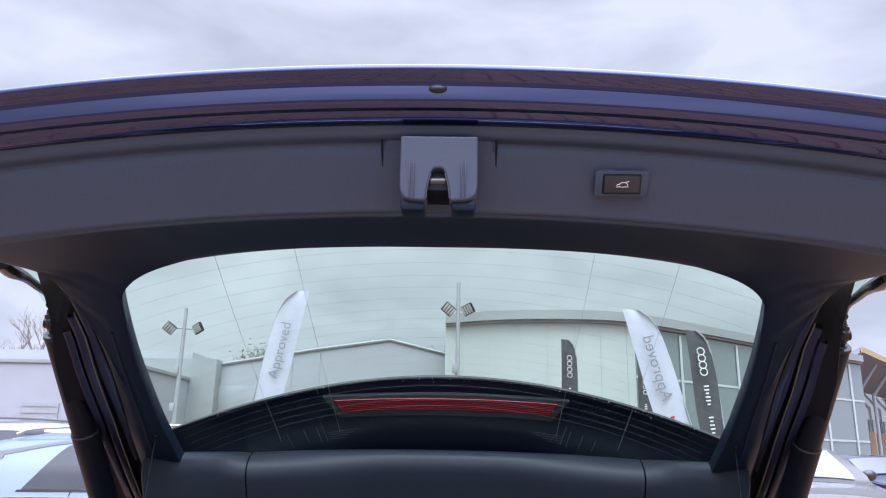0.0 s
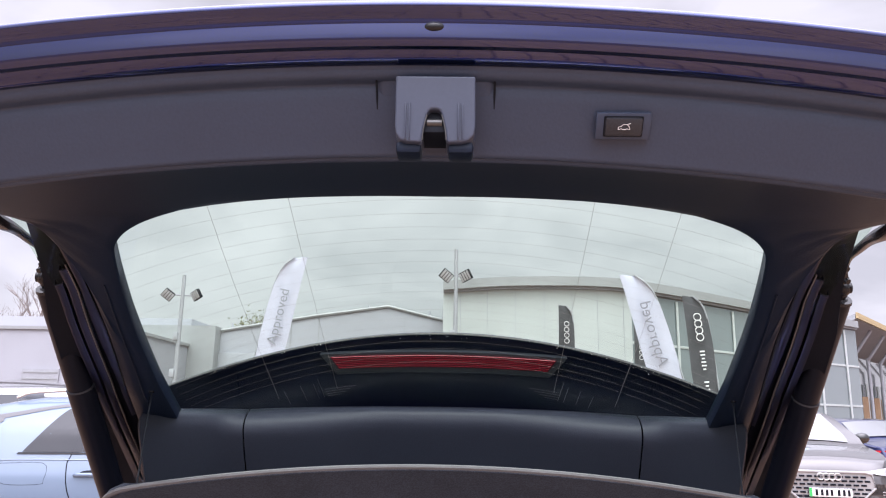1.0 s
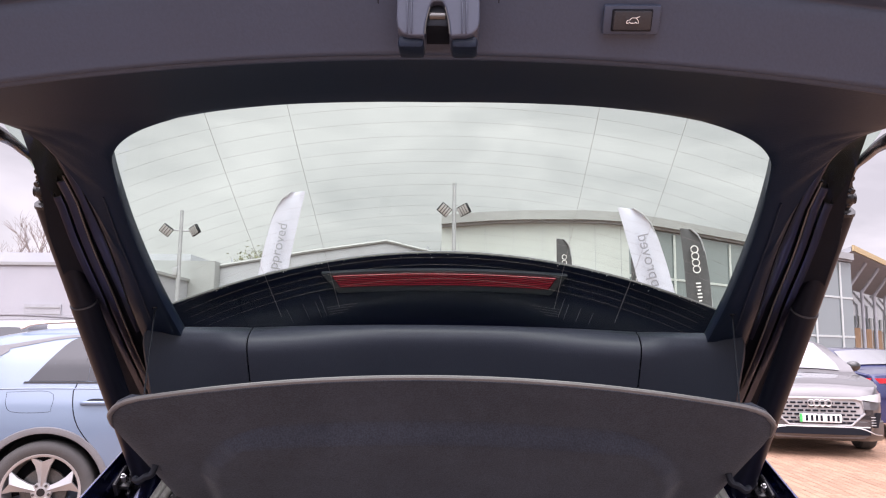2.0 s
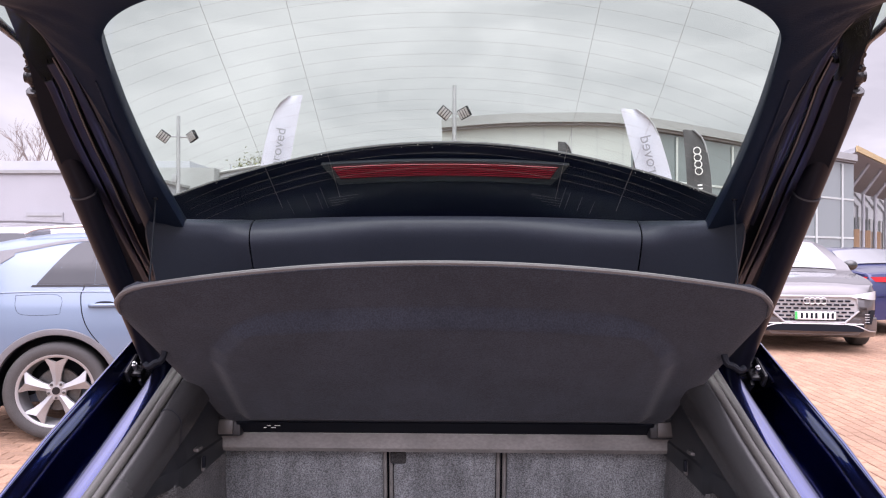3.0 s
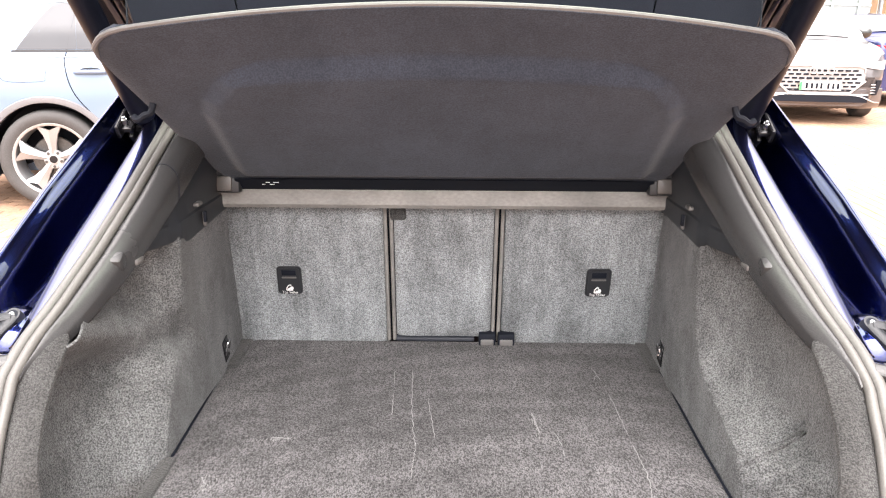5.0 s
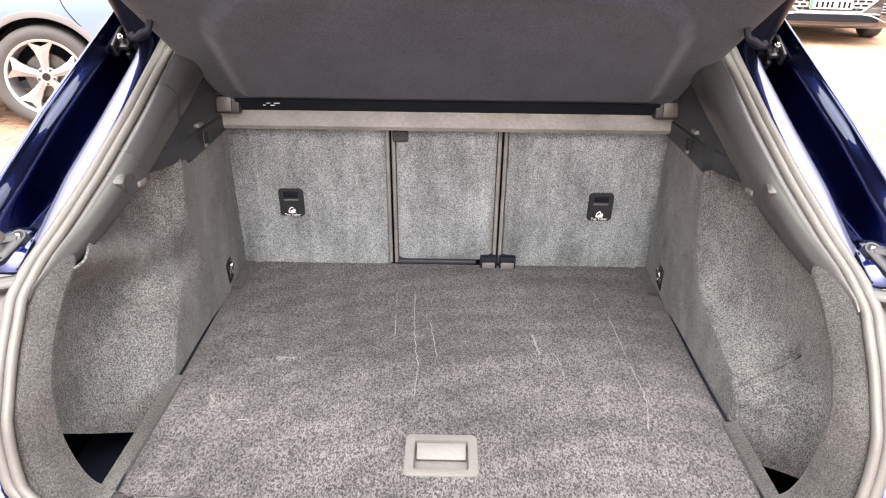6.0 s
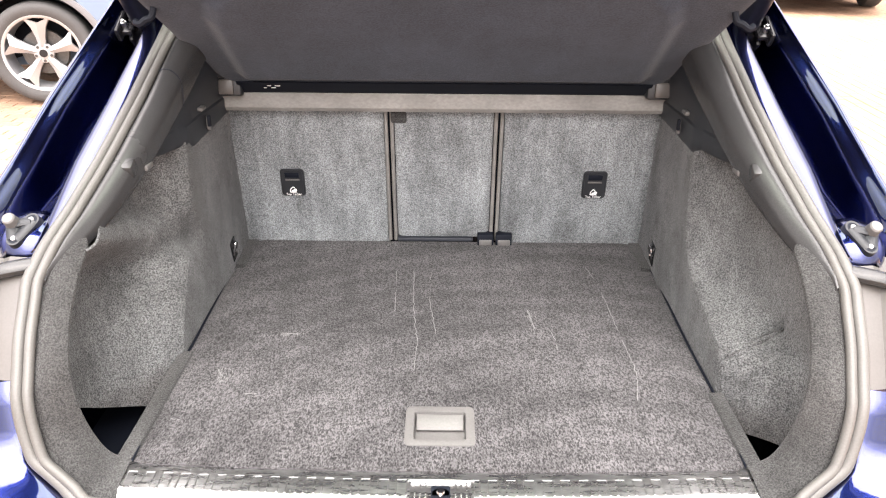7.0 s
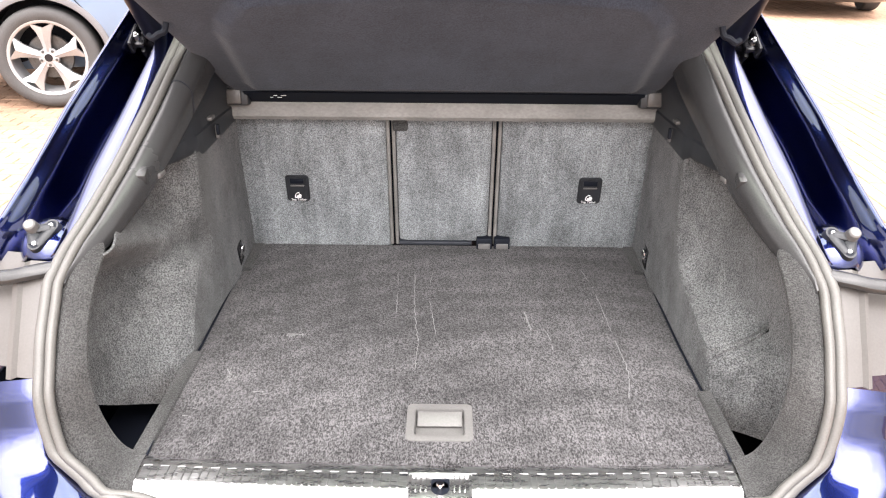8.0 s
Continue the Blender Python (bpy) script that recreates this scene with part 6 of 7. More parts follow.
for sy in SIDES:
    bm = bm_()
    rows = []
    for f in np.linspace(0, 1, 5):
        row = []
        for y, z0, z1 in ((0.46, 0.770, 0.778), (0.54, 0.752, 0.790), (0.63, 0.735, 0.808), (0.72, 0.722, 0.828), (0.79, 0.720, 0.842), (0.83, 0.745, 0.835)):
            z = z0 + f * (z1 - z0)
            row.append((min(nose_x(y), lerp(z, (0.70, 0.86, 0.93), (4.66, 4.60, 4.52))) + 0.012, sy * y, z))
        rows.append(row)
    slab(bm, rows, 0.03, (-1, 0, 0))
    part("headlamp", bm, LENS, grey, "clear headlamp")
    bm = bm_()
    tube(bm, spline([(nose_x(y) + 0.005, sy * y, z) for y, z in ((0.42, 0.505), (0.55, 0.482), (0.68, 0.425), (0.80, 0.405))], 20), 0.008, 8)
    part("chrome_blade", bm, SILVER, grey)
    bm = bm_()
    rows = [[(nose_x(y + o) + 0.012, sy * (y + o), z) for y in (0.66, 0.70, 0.74)] for z, o in ((0.49, -0.01), (0.56, 0.012), (0.62, 0.035), (0.68, 0.05))]
    slab(bm, rows, 0.03, (-1, 0, 0))
    part("side_vent", bm, DARK, grey)
    for k in range(4):
        bm = bm_()
        tube(bm, [(nose_x(y) + 0.014, sy * y, 0.52 + k * 0.035) for y in (0.63, 0.66, 0.69)], 0.006, 6)
        part("vent_blade", bm, GRILLE, grey)
bm = bm_()
rows = [[(4.668 - 0.12 * abs(y) ** 3, y, z) for y in np.linspace(-0.62, 0.62, 16)] for z in (0.43, 0.47, 0.515)]
slab(bm, rows, 0.02, (1, 0, 0))
part("lower_intake", bm, DARK, grey)
bm = bm_()
rows = [[(4.664 - 0.10 * abs(y) ** 3 - 0.9 * max(0, abs(y) - 0.58) ** 1.4 + o, y, z) for y in np.linspace(-0.84, 0.84, 30)] for z, o in ((0.30, -0.10), (0.34, -0.03), (0.40, 0.004), (0.43, 0.006), (0.515, 0.006), (0.56, 0.004), (0.575, -0.02))]
slab(bm, rows, 0.02, (-1, 0, 0))
part("lower_bumper", bm, GREYPAINT, grey)
bm = bm_()
tube(bm, [(4.675 - 0.12 * abs(y) ** 3, y, 0.53) for y in np.linspace(-0.62, 0.62, 16)], 0.008, 6)
part("chrome_strip", bm, SILVER, grey)
bm = bm_()
box(bm, (3.045, -0.02, 1.312), (0.012, 0.40, 0.34), 0.004, Matrix.Rotation(radians(-58), 4, "Y"))
part("price_card", bm, CARD, grey, "white card behind the windscreen")

# the face sits low on the nose, with a tall grille
drop = {"number_plate": 0.145, "green_band": 0.145, "plate_bar": 0.145, "emblem_ring": 0.098, "headlamp": 0.0, "chrome_blade": 0.12, "side_vent": 0.10, "vent_blade": 0.10, "lower_intake": 0.14, "lower_bumper": 0.10, "chrome_strip": 0.14}
for ob in grey.children_recursive:
    kind_ = ob.name.split(".")[0]
    if kind_ in ("grille", "grille_slot", "grille_frame"):
        ob.data.transform(Matrix.Translation((0.035, 0, 0.585)) @ Matrix.Diagonal((1, 1.06, 1.42, 1)) @ Matrix.Translation((0, 0, -0.71)))
    elif kind_ in drop:
        ob.data.transform(Matrix.Translation((0.042 if kind_ in ("number_plate", "green_band", "plate_bar", "emblem_ring") else 0.02, 0, -drop[kind_])))

# blue saloon and black hatchback further off
saloon, ss = parked_car("blue_saloon", pose(7.42, 11.3, ground_z(12.6), 0, 0, 93), "dark blue saloon seen from behind with red tail lamps", BLUEPAINT, "saloon")
car_glass(saloon, ss, 0.70, 1.25, "rear_glass")
for sy in SIDES:
    bm = bm_()
    rows = [[(-0.012 + 0.35 * max(0, y - 0.5), sy * y, z) for y in (0.30, 0.45, 0.60, 0.72, 0.80)] for z in (0.855, 0.90, 0.935)]
    slab(bm, rows, 0.02, (-1, 0, 0))
    part("tail_lamp", bm, REDBRIGHT, saloon, "red tail lamp")
    patch(saloon, ss, "side_window", (((1.0, 1.02), (1.8, 1.02), (2.8, 0.99)), ((1.2, 1.28), (1.8, 1.35), (2.4, 1.30))), DARKGLASS, 0.004, side=sy)
black_car, ks = parked_car("black_hatchback", pose(10.95, 16.2, ground_z(18), 0, 0, 62), "black hatchback parked further off", BLACKPAINT, "suv")
car_glass(black_car, ks, 0.09, 0.30, "rear_glass")
for sy in SIDES:
    patch(black_car, ks, "side_window", (((0.7, 1.15), (1.6, 1.14), (2.9, 1.11)), ((0.8, 1.46), (1.6, 1.52), (2.45, 1.47))), DARKGLASS, 0.004, side=sy)

# ---- buildings ----
def prism(name, plan, z0, z1, material, parent, label="", inset=0.0):
    bm = bm_()
    a = [bm.verts.new((x, y, z0)) for x, y in plan]
    b = [bm.verts.new((x, y, z1)) for x, y in plan]
    bm.faces.new(a), bm.faces.new(b)
    for i in range(len(plan)):
        j = (i + 1) % len(plan)
        bm.faces.new((a[i], a[j], b[j], b[i]))
    return part(name, bm, material, parent, label, smooth=False)


# low workshop
shop = thing("workshop", pose(-25, 34, 0.6), "low pale grey clad workshop with roller doors", "building")
wall = prism("wall", ((-60, 33), (-15.2, 33), (-15.2, 44), (-60, 44)), 0.3, 5.15, CLAD, shop)
prism("parapet", ((-60.1, 32.9), (-15.1, 32.9), (-15.1, 44.1), (-60.1, 44.1)), 5.15, 5.30, FASCIA, shop)
for k in range(9):
    bm = bm_()
    box(bm, (-58 + k * 5.2, 32.985, 2.7), (0.05, 0.05, 4.8))
    part("panel_joint", bm, FASCIA, wall)
for x in (-33.0, -25.5, -18.9):
    bm = bm_()
    box(bm, (x, 32.96, 1.75), (2.2 if x < -20 else 1.7, 0.08, 3.2))
    door = part("roller_door", bm, STRUCT, shop, "grey roller door")
    for k in range(10):
        bm = bm_()
        box(bm, (x, 32.91, 0.5 + k * 0.3), (2.1 if x < -20 else 1.6, 0.03, 0.04))
        part("slat", bm, FASCIA, door)
prism("upper_block", ((-40, 44), (-16.2, 44), (-16.2, 52), (-40, 52)), 0.3, 7.1, CLAD, shop)

# middle building with a low gable
mid = thing("gabled_building", pose(-7, 46, 0.8), "grey clad building with a shallow gable", "building")
bm = bm_()
prof = ((-13.8, 0.5), (-13.8, 6.10), (-8.3, 7.05), (-4.0, 7.68), (0.6, 6.60), (0.6, 0.5))
a = [bm.verts.new((x, 42, z)) for x, z in prof]
b = [bm.verts.new((x, 60, z)) for x, z in prof]
bm.faces.new(a), bm.faces.new(b)
for i in range(len(prof)):
    j = (i + 1) % len(prof)
    bm.faces.new((a[i], a[j], b[j], b[i]))
wall = part("wall", bm, CLAD, mid, smooth=False)
bm = bm_()
tube(bm, [(x, 41.95, z + 0.06) for x, z in prof[1:5]], 0.10, 6)
part("verge", bm, FASCIA, mid)
bm = bm_()
box(bm, (-12.6, 41.9, 3.6), (2.2, 0.2, 2.6), 0.02)
part("opening", bm, STRUCT, mid, "dark loading opening")
prism("wing", ((-19.0, 41), (-13.7, 41), (-13.7, 50), (-19.0, 50)), 0.5, 6.35, FASCIA, mid)
for x in (-9.6, -8.0, -3.0):
    bm = bm_()
    box(bm, (x, 41.985, 3.9), (0.03, 0.03, 6.6))
    part("panel_joint", bm, FASCIA, wall)
for x, h in ((-5.2, 0.35), (-1.6, 0.45), (-13.2, 0.5), (-0.8, 0.8)):
    bm = bm_()
    z0 = lerp(x, [p[0] for p in prof[1:5]], [p[1] for p in prof[1:5]])
    rod(bm, (x, 42.5, z0), (x, 42.5, z0 + h), 0.10, 0.04, 8)
    part("roof_vent", bm, STRUCT, mid)

# showroom with a curved front and oversailing fascia
show = thing("showroom", pose(8, 38, 0.7), "large pale grey showroom with a curved front and flat fascia", "building")
plan = [(p.x, p.y) for p in spline([(-0.7, 36.9, 0), (2.2, 35.6, 0), (5.2, 35.2, 0), (8.0, 35.6, 0), (11.5, 37.9, 0), (18.6, 43.6, 0), (27.2, 50.2, 0)], 40)]
def front_wall(name, i0, i1, z0, z1, material, out=0.0, thick=0.3):
    rows = []
    for z in (z0, z1):
        rows.append([(x, y - out, z) for x, y in plan[i0:i1]])
    bm = bm_()
    slab(bm, rows, thick, (0, 1, 0))
    return part(name, bm, material, show)
wall = front_wall("wall", 0, 22, 0.4, 7.9, CLADLIGHT)
glazing = front_wall("glazing", 21, 40, 0.4, 7.7, SHOPGLASS, 0.0, 0.2)
front_wall("fascia", 0, 40, 7.85, 8.30, FASCIA, 0.5, 1.2)
front_wall("soffit", 0, 40, 7.74, 7.85, STRUCT, 0.25, 0.8)
for z in (2.6, 5.2):
    front_wall("transom", 21, 40, z, z + 0.12, CLADLIGHT, 0.06, 0.1)
for i in range(22, 40, 2):
    x, y = plan[i]
    bm = bm_()
    box(bm, (x, y - 0.06, 4.0), (0.12, 0.12, 7.2))
    part("mullion", bm, CLADLIGHT, glazing)
for i in range(2, 21, 3):
    x, y = plan[i]
    bm = bm_()
    box(bm, (x, y - 0.001, 4.1), (0.02, 0.03, 7.4))
    part("panel_joint", bm, CLAD, wall)
bm = bm_()
rows = [[(x, y + 3 + k * 6, 8.1) for x, y in plan] for k in (0, 1, 2)]
slab(bm, rows, 0.2, (0, 0, -1))
part("flat_roof", bm, FASCIA, show)

# colonnade running back from the showroom's corner
c0, way = Vector((27.3, 50.6, 0)), Vector((0.64, 0.77, 0)).normalized()
outw = Vector((way.y, -way.x, 0))
arcade = thing("colonnade", pose(30, 56, 1.0), "steel colonnade with an oversailing roof and glazed front", "canopy")
bm = bm_()
rows = [[c0 + way * t + outw * o + Vector((0, 0, z)) for t in np.linspace(-0.5, 60, 16)] for o, z in ((-4.0, 7.0), (-1.4, 7.9), (0.3, 8.5))]
slab(bm, rows, 0.35, (0, 0, 1))
roof = part("canopy_roof", bm, STRUCT, arcade, "grey soffit of the canopy")
bm = bm_()
rows = [[c0 + way * t + outw * 0.35 + Vector((0, 0, z)) for t in np.linspace(-0.5, 60, 16)] for z in (8.55, 8.95)]
slab(bm, rows, 0.1, tuple(outw))
part("canopy_edge", bm, YELLOWEDGE, arcade, "ochre roof edge")
bm = bm_()
rows = [[c0 + way * t + outw * -3.4 + Vector((0, 0, z)) for t in np.linspace(0, 60, 16)] for z in (0.8, 7.2)]
slab(bm, rows, 0.1, tuple(outw * -1))
shopfront = part("shopfront", bm, SHOPGLASS, arcade)
for k in range(12):
    p = c0 + way * (0.9 + k * 4.6) - outw * 1.3
    bm = bm_()
    rod(bm, p + Vector((0, 0, 0.8)), p + Vector((0, 0, 6.6)), 0.13, 0.13, 10)
    rod(bm, p + Vector((0, 0, 6.4)), p + outw * 1.3 + Vector((0, 0, 8.3)), 0.13, 0.11, 8)
    part("column", bm, CLAD, arcade, "grey steel column")
    for j, m_ in ((0.6, CLADLIGHT), (2.3, TIMBER), (3.4, CLADLIGHT)):
        q = p + way * j - outw * 1.9
        bm = bm_()
        box(bm, q + Vector((0, 0, 2.6)), (0.5 if m_ is TIMBER else 0.16, 0.16, 4.6 if m_ is not TIMBER else 2.4))
        part("screen_post", bm, m_, shopfront)

# ---- feather flags ----
def feather(x, y, z0, z1, width, material, lean, label, marks, flip=-1):
    """A sail flag: the pole rises from x, leans, and curves over the cloth, which hangs towards +x or -x by the sign of width."""
    g = ground_z(y)
    ob = thing("feather_flag", pose(x, y, g), label, "flag", "feather flags")
    s, w = (1, width) if width > 0 else (-1, -width)
    def pole_x(f):
        return x + lean * f + s * w * lerp(f, (0, 0.70, 0.84, 0.92, 0.97, 1.0), (0, 0, 0.03, 0.12, 0.28, 0.52))
    def free_x(f):
        return x + lean * f + s * w * lerp(f, (0, 0.5, 1.0), (0.86, 1.0, 1.0))
    bm = bm_()
    tube(bm, [(x - lean * (z0 - g) / (z1 - z0), y, g)] + [(pole_x(f), y, z0 + (z1 - z0) * f) for f in np.linspace(0, 1, 24)], 0.02, 6)
    part("pole", bm, STRUCT, ob)
    rows = []
    for f in np.linspace(0, 1, 30):
        a, b = pole_x(f), free_x(f)
        rows.append([(a + (b - a) * u, y + 0.06 * math.sin(u * 5 + f * 7), z0 + (z1 - z0) * f) for u in np.linspace(0, 1, 8)])
    bm = bm_()
    slab(bm, rows, 0.004, (0, 1, 0))
    cloth = part("cloth", bm, material, ob)
    turn_ = math.degrees(math.atan2(lean, z1 - z0))
    for kind, f0, f1, m_ in marks:
        f = (f0 + f1) / 2
        cx_, cz, high = x + lean * f + s * w * 0.5, z0 + (z1 - z0) * f, (z1 - z0) * (f1 - f0)
        if kind == "bar":
            bm = bm_()
            for k in range(max(3, round(high / (w * 0.15)))):
                n_ = max(3, round(high / (w * 0.15)))
                g_ = (k + 0.5) / n_ - 0.5
                box(bm, (cx_ + lean * g_ * (f1 - f0), y - 0.075, cz + g_ * high), (w * (0.20 if k % 3 else 0.13), 0.01, high / n_ * 0.42), 0.004, Matrix.Rotation(radians(turn_), 4, "Y"))
            part("print_bar", bm, m_, cloth)
        elif kind == "rings":
            for k in range(4):
                bm = bm_()
                q = Vector((cx_ + lean * ((k - 1.5) / 4) * (f1 - f0), y - 0.075, cz + (k - 1.5) * high / 4))
                tube(bm, [q + Vector((w * 0.15 * math.cos(a), 0, w * 0.15 * math.sin(a))) for a in np.linspace(0, 2 * math.pi, 18)], w * 0.024, 5)
                part("print_ring", bm, m_, cloth)
        else:
            t_ = bpy.data.curves.new("print", "FONT")
            t_.body, t_.size, t_.align_x, t_.align_y, t_.extrude = kind, w * 0.50, "CENTER", "CENTER", 0.002
            t_.materials.append(m_)
            o_ = new("print", t_)
            o_.parent = cloth
            o_.matrix_basis = pose(cx_, y - 0.08, cz, 90, 0, 0) @ pose(0, 0, 0, 0, 0, 90 - turn_) @ Matrix.Diagonal((1, flip, 1, 1))


feather(-6.02, 20, 1.2, 5.98, 0.80, FLAGWHITE, 0.92, "white feather flag with grey lettering", (("Approved", 0.44, 0.84, FLAGPALE), ("bar", 0.20, 0.32, FLAGRED)), 1)
feather(5.50, 16, 0.9, 4.82, -0.74, FLAGWHITE, -1.02, "white feather flag with grey and red lettering", (("Approved", 0.46, 0.86, FLAGGREY), ("bar", 0.28, 0.40, FLAGRED)))
feather(6.68, 18, 0.9, 4.68, -0.60, FLAGBLACK, -0.33, "black feather flag with white print", (("rings", 0.70, 0.88, WHITE), ("bar", 0.50, 0.64, WHITE), ("bar", 0.10, 0.44, WHITE)))
feather(3.93, 24, 1.5, 5.28, -0.52, FLAGBLACK, 0.02, "black feather flag with white print", (("rings", 0.66, 0.86, WHITE), ("bar", 0.44, 0.58, WHITE)))
feather(6.48, 24.5, 1.2, 4.72, -0.44, FLAGBLACK, 0.0, "small black feather flag with white print", (("rings", 0.66, 0.86, WHITE), ("bar", 0.44, 0.58, WHITE)))

# ---- floodlight masts ----
def mast(x, y, top, arm_z, arm):
    s = 1.0
    ob = thing("floodlight_mast", pose(x, y, ground_z(y)), "grey steel mast with two black floodlights", "lamp post", "floodlight masts")
    bm = bm_()
    rod(bm, (x, y, ground_z(y) - 0.02), (x, y, top), 0.10 * s, 0.075 * s, 12)
    part("pole", bm, STRUCT, ob)
    bm = bm_()
    rod(bm, (x - arm, y, arm_z), (x + arm, y, arm_z - 0.06), 0.035 * s, 0.035 * s, 8)
    part("crossarm", bm, STRUCT, ob)
    for k, (dx, turn_, pitch_) in enumerate(((-arm, 25, 35), (arm, -35, -20))):
        m_ = Matrix.Rotation(radians(turn_), 4, "Z") @ Matrix.Rotation(radians(pitch_), 4, "Y") @ Matrix.Rotation(radians(20), 4, "X")
        c_ = Vector((x + dx * s, y - 0.05, arm_z - 0.02))
        bm = bm_()
        box(bm, c_, (0.46 * s, 0.16 * s, 0.40 * s), 0.02, m_)
        head = part("floodlight", bm, GLOSSY, ob, "black floodlight head")
        for j in range(4):
            bm = bm_()
            box(bm, c_ + m_.to_3x3() @ Vector(((-0.165 + j * 0.11) * s, -0.085 * s, 0)), (0.08 * s, 0.02, 0.34 * s), 0.004, m_)
            part("lens", bm, LENS, head)
    for z in (3.1, 4.6):
        bm = bm_()
        box(bm, (x - 0.12, y - 0.08, z), (0.20, 0.14, 0.34), 0.02)
        part("junction_box", bm, CLAD if z < 4 else STRUCT, ob)


mast(-11.5, 29.7, 7.19, 6.36, 0.60)
mast(-0.04, 27.4, 7.94, 6.90, 0.38)

# ---- bare trees and a shrub behind the roofs ----
def tree(x, y, base, h, seed, leafy):
    ob = thing("tree", pose(x, y, base), "bare winter tree behind the roof" if not leafy else "sparse tree with yellow-green leaves", "tree", "distant trees")
    r = random.Random(seed)
    bm = bm_()
    tips = []
    def grow(p, way_, length, rad, depth):
        q = p + way_ * length
        mid_ = p.lerp(q, 0.5) + Vector((r.uniform(-1, 1), r.uniform(-1, 1), 0)) * length * 0.06
        tube(bm, [p, mid_, q], lambda u: rad * (1 - 0.35 * u), 5, cap=False)
        tips.append(q)
        if depth == 0:
            return
        for k in range(3 if depth > 1 else 2):
            turn_ = Vector((r.uniform(-1, 1), r.uniform(-0.6, 0.6), r.uniform(-0.1, 0.7)))
            grow(p.lerp(q, r.uniform(0.55, 1.0)), (way_ + turn_ * 0.75).normalized(), length * r.uniform(0.55, 0.8), rad * 0.58, depth - 1)
    grow(Vector((x, y, base)), Vector((0, 0, 1)), h * 0.36, h * 0.016, 5 if leafy else 6)
    part("trunk", bm, BARK, ob)
    if leafy:
        bm = bm_()
        for q in tips[10:]:
            for k in range(3):
                c_ = q + Vector((r.gauss(0, 0.25), r.gauss(0, 0.25), r.gauss(0, 0.25)))
                a_, b_ = Vector((r.uniform(-1, 1), r.uniform(-1, 1), r.uniform(-1, 1))).normalized() * 0.13, Vector((r.uniform(-1, 1), r.uniform(-1, 1), r.uniform(-1, 1))).normalized() * 0.13
                bm.faces.new([bm.verts.new(c_ + a_), bm.verts.new(c_ + b_), bm.verts.new(c_ - a_)])
        part("crown", bm, LEAF, ob, kind="stuff")


tree(-27.3, 47, 0.85, 9.6, 3, False)
tree(-29.6, 49, 0.9, 8.6, 8, False)
tree(-17.6, 62, 1.1, 11.0, 5, True)
tree(44, 62, 1.1, 13.0, 6, True)

# ---- clay pavers: the courses run across beside the blue car and along beside the grey one ----
def paver_faces(cx_, cy_, along_x):
    a, b = (0.0965, 0.0465) if along_x else (0.0465, 0.0965)
    return a, b


def paver_spots(x0, x1, y0, y1, along_x):
    out = []
    if along_x:
        for j in range(int((y1 - y0) / 0.1)):
            for i in range(int((x1 - x0) / 0.2)):
                out.append((x0 + 0.1 + i * 0.2 + (0.1 if j % 2 else 0), y0 + 0.05 + j * 0.1))
    else:
        for i in range(int((x1 - x0) / 0.1)):
            for j in range(int((y1 - y0) / 0.2)):
                out.append((x0 + 0.05 + i * 0.1, y0 + 0.1 + j * 0.2 + (0.1 if i % 2 else 0)))
    return out


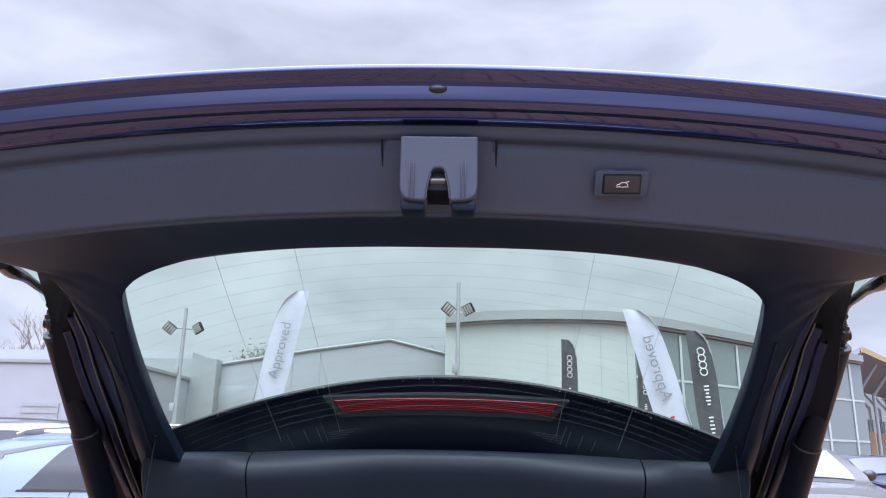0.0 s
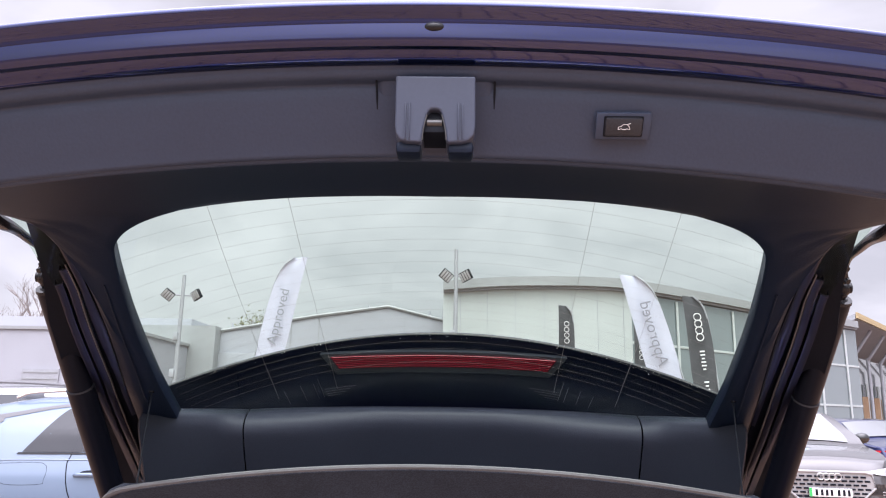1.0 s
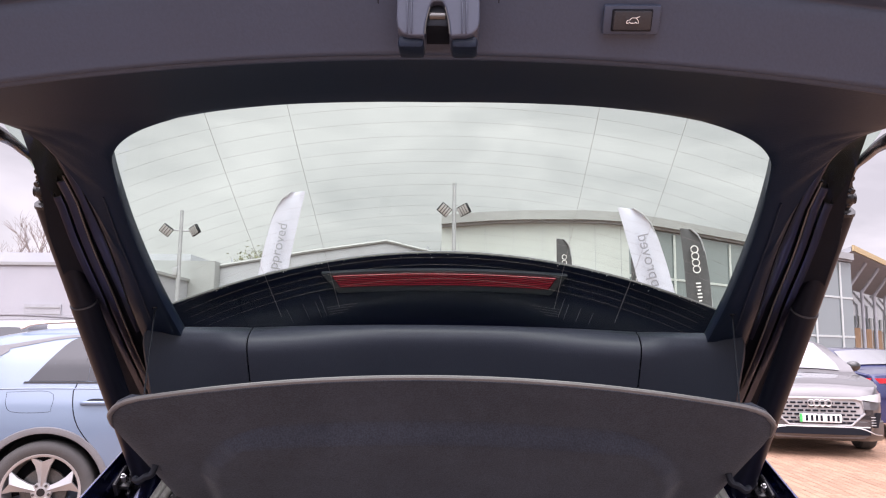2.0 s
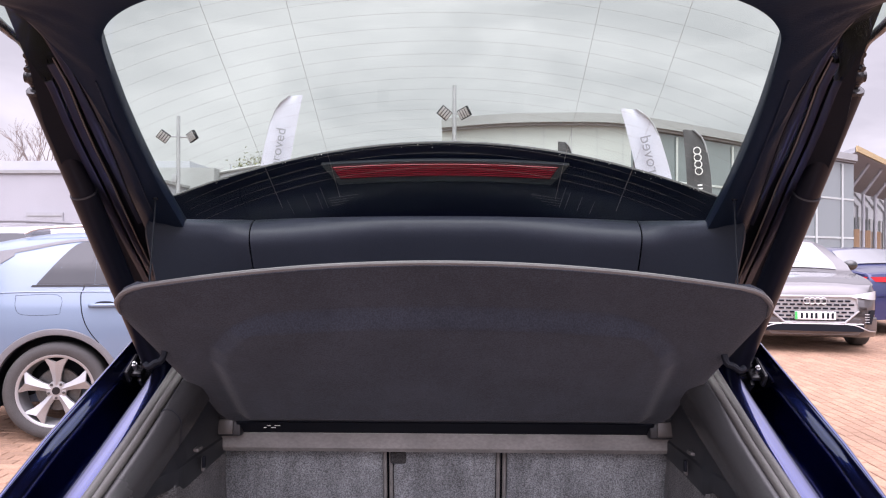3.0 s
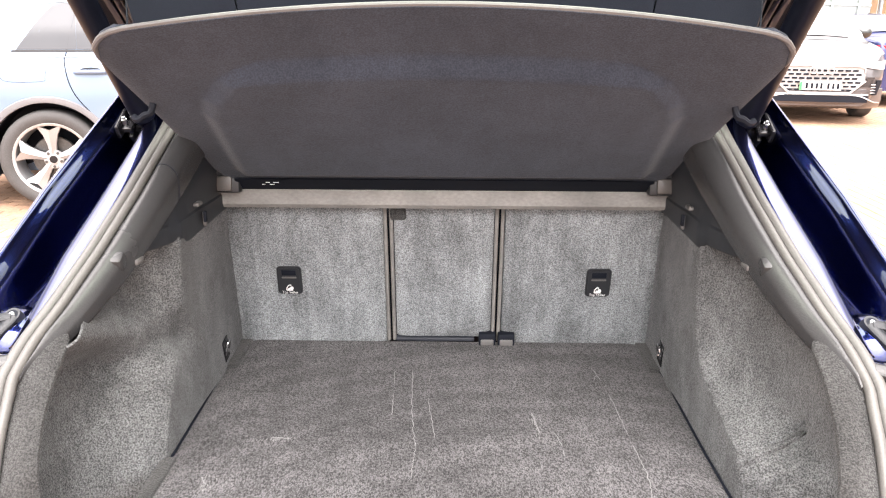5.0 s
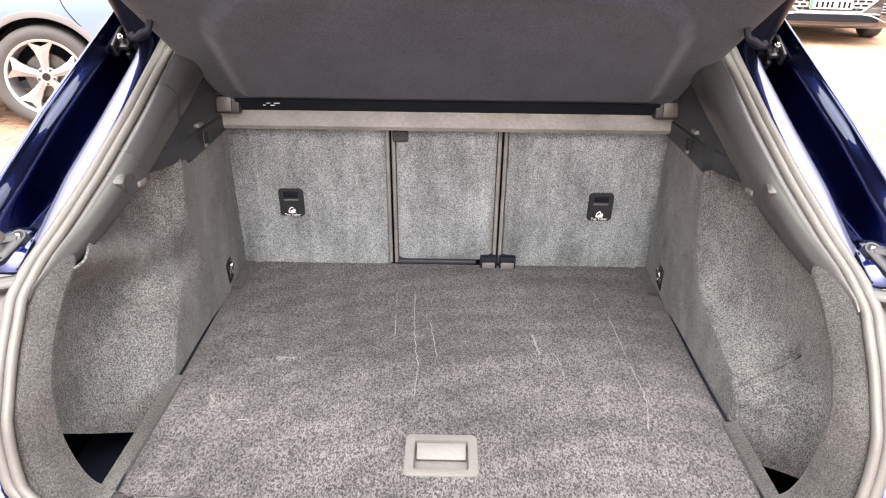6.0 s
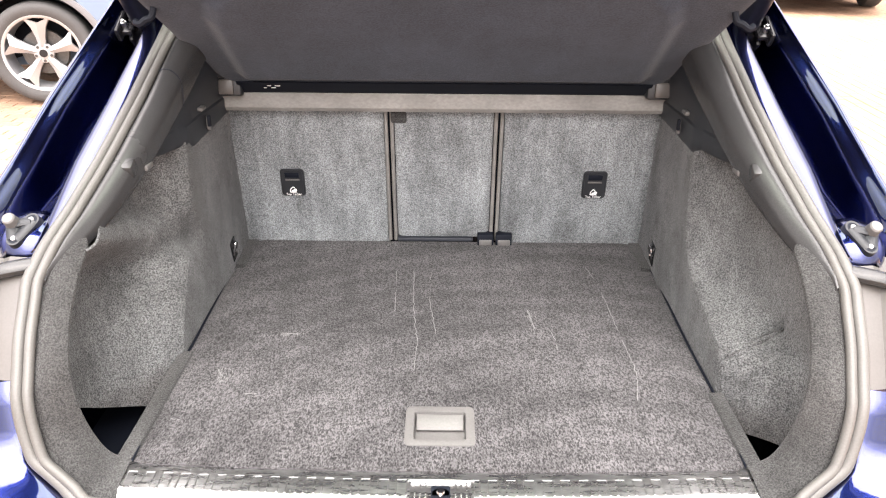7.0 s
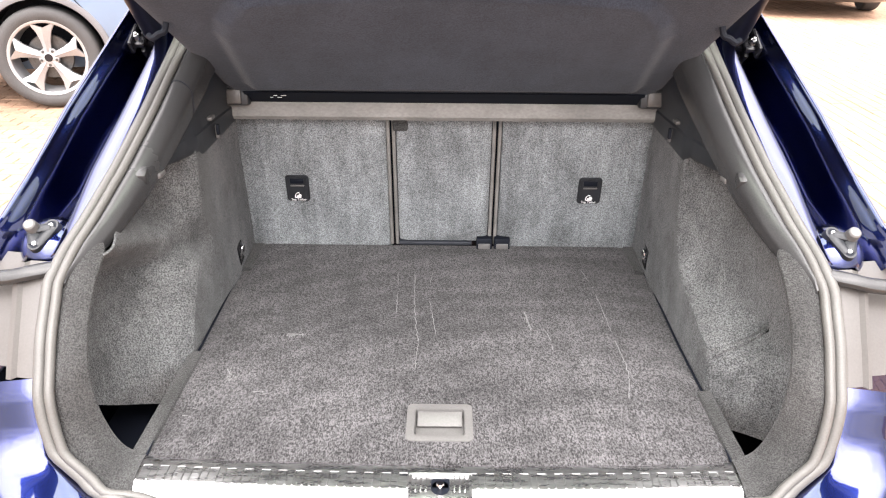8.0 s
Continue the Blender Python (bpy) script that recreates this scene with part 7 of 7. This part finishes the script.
rng = random.Random(11)
for along_x, area, near in ((True, (-14.0, 0.0, -8.0, 16.0), (-3.0, -1.6, 2.2, 4.3)), (False, (0.0, 15.0, -8.0, 16.0), (1.4, 2.9, 2.2, 4.3))):
    spots = paver_spots(*area, along_x)
    a, b = paver_faces(0, 0, along_x)
    top = [(-a + 0.004, -b + 0.004, 0), (a - 0.004, -b + 0.004, 0), (a - 0.004, b - 0.004, 0), (-a + 0.004, b - 0.004, 0)]
    low = [(-a, -b, -0.005), (a, -b, -0.005), (a, b, -0.005), (-a, b, -0.005)]
    foot_ = [(-a, -b, -0.02), (a, -b, -0.02), (a, b, -0.02), (-a, b, -0.02)]
    local_v = top + low + foot_
    local_f = [(0, 1, 2, 3)] + [(4 + i, 4 + (i + 1) % 4, (i + 1) % 4, i) for i in range(4)] + [(8 + i, 8 + (i + 1) % 4, 4 + (i + 1) % 4, 4 + i) for i in range(4)]
    shared = bpy.data.meshes.new("brick")
    shared.from_pydata(local_v, [], local_f)
    shared.materials.append(PAVING)
    verts, faces, single = [], [], 0
    for x, y in spots:
        z = ground_z(y) + rng.uniform(-0.0015, 0.0015)
        if near[0] < x < near[1] and near[2] < y < near[3] and single < 145:
            ob = new("brick", shared)
            ob.parent = ground
            ob.matrix_basis = pose(x, y, z, 1.05, 0, 0)
            single += 1
            continue
        k = len(verts)
        tilt_ = rng.uniform(-0.004, 0.004)
        verts += [(x + p, y + q, z + r_ + SLOPE * q + tilt_ * p) for p, q, r_ in local_v]
        faces += [tuple(k + i for i in f) for f in local_f]
    me = bpy.data.meshes.new("paving")
    me.from_pydata(verts, [], faces)
    me.materials.append(PAVING)
    field = new("paving", me)
    field.parent = ground
    tagged(field, kind="stuff")

# ---- wheels, arches and windscreen of the open car ----
for sx in SIDES:
    for y in (0.86, 3.52):
        r = 0.362
        g = ground_z(y)
        for ob in wheel(car, (0, 0, 0), r, 0.22, ALLOY, facing=-1):
            ob.data.transform(Matrix.Translation((sx * 0.825, y, g + r)) @ Matrix.Rotation(radians(90 * sx), 4, "Z"))
        bm = bm_()
        tube(bm, [(sx * 0.915, y + 1.16 * r * math.cos(a), g + r + 1.16 * r * math.sin(a)) for a in np.linspace(-0.2, math.pi + 0.2, 30)], 0.022, 8)
        part("wheel_arch", bm, ARCH, car)
rows = []
for y in np.linspace(2.62, 3.28, 10):
    top = lerp(y, (1.08, 1.9, 2.6, 3.3), (1.50, 1.535, 1.50, 1.0))
    rows.append([(x, y, top + 0.045 * (1 - (x / 0.6) ** 2) + 0.006) for x in np.linspace(-0.57, 0.57, 20)])
bm = bm_()
slab(bm, rows, 0.004, (0, 0, 1))
part("windscreen", bm, SCREEN, car)
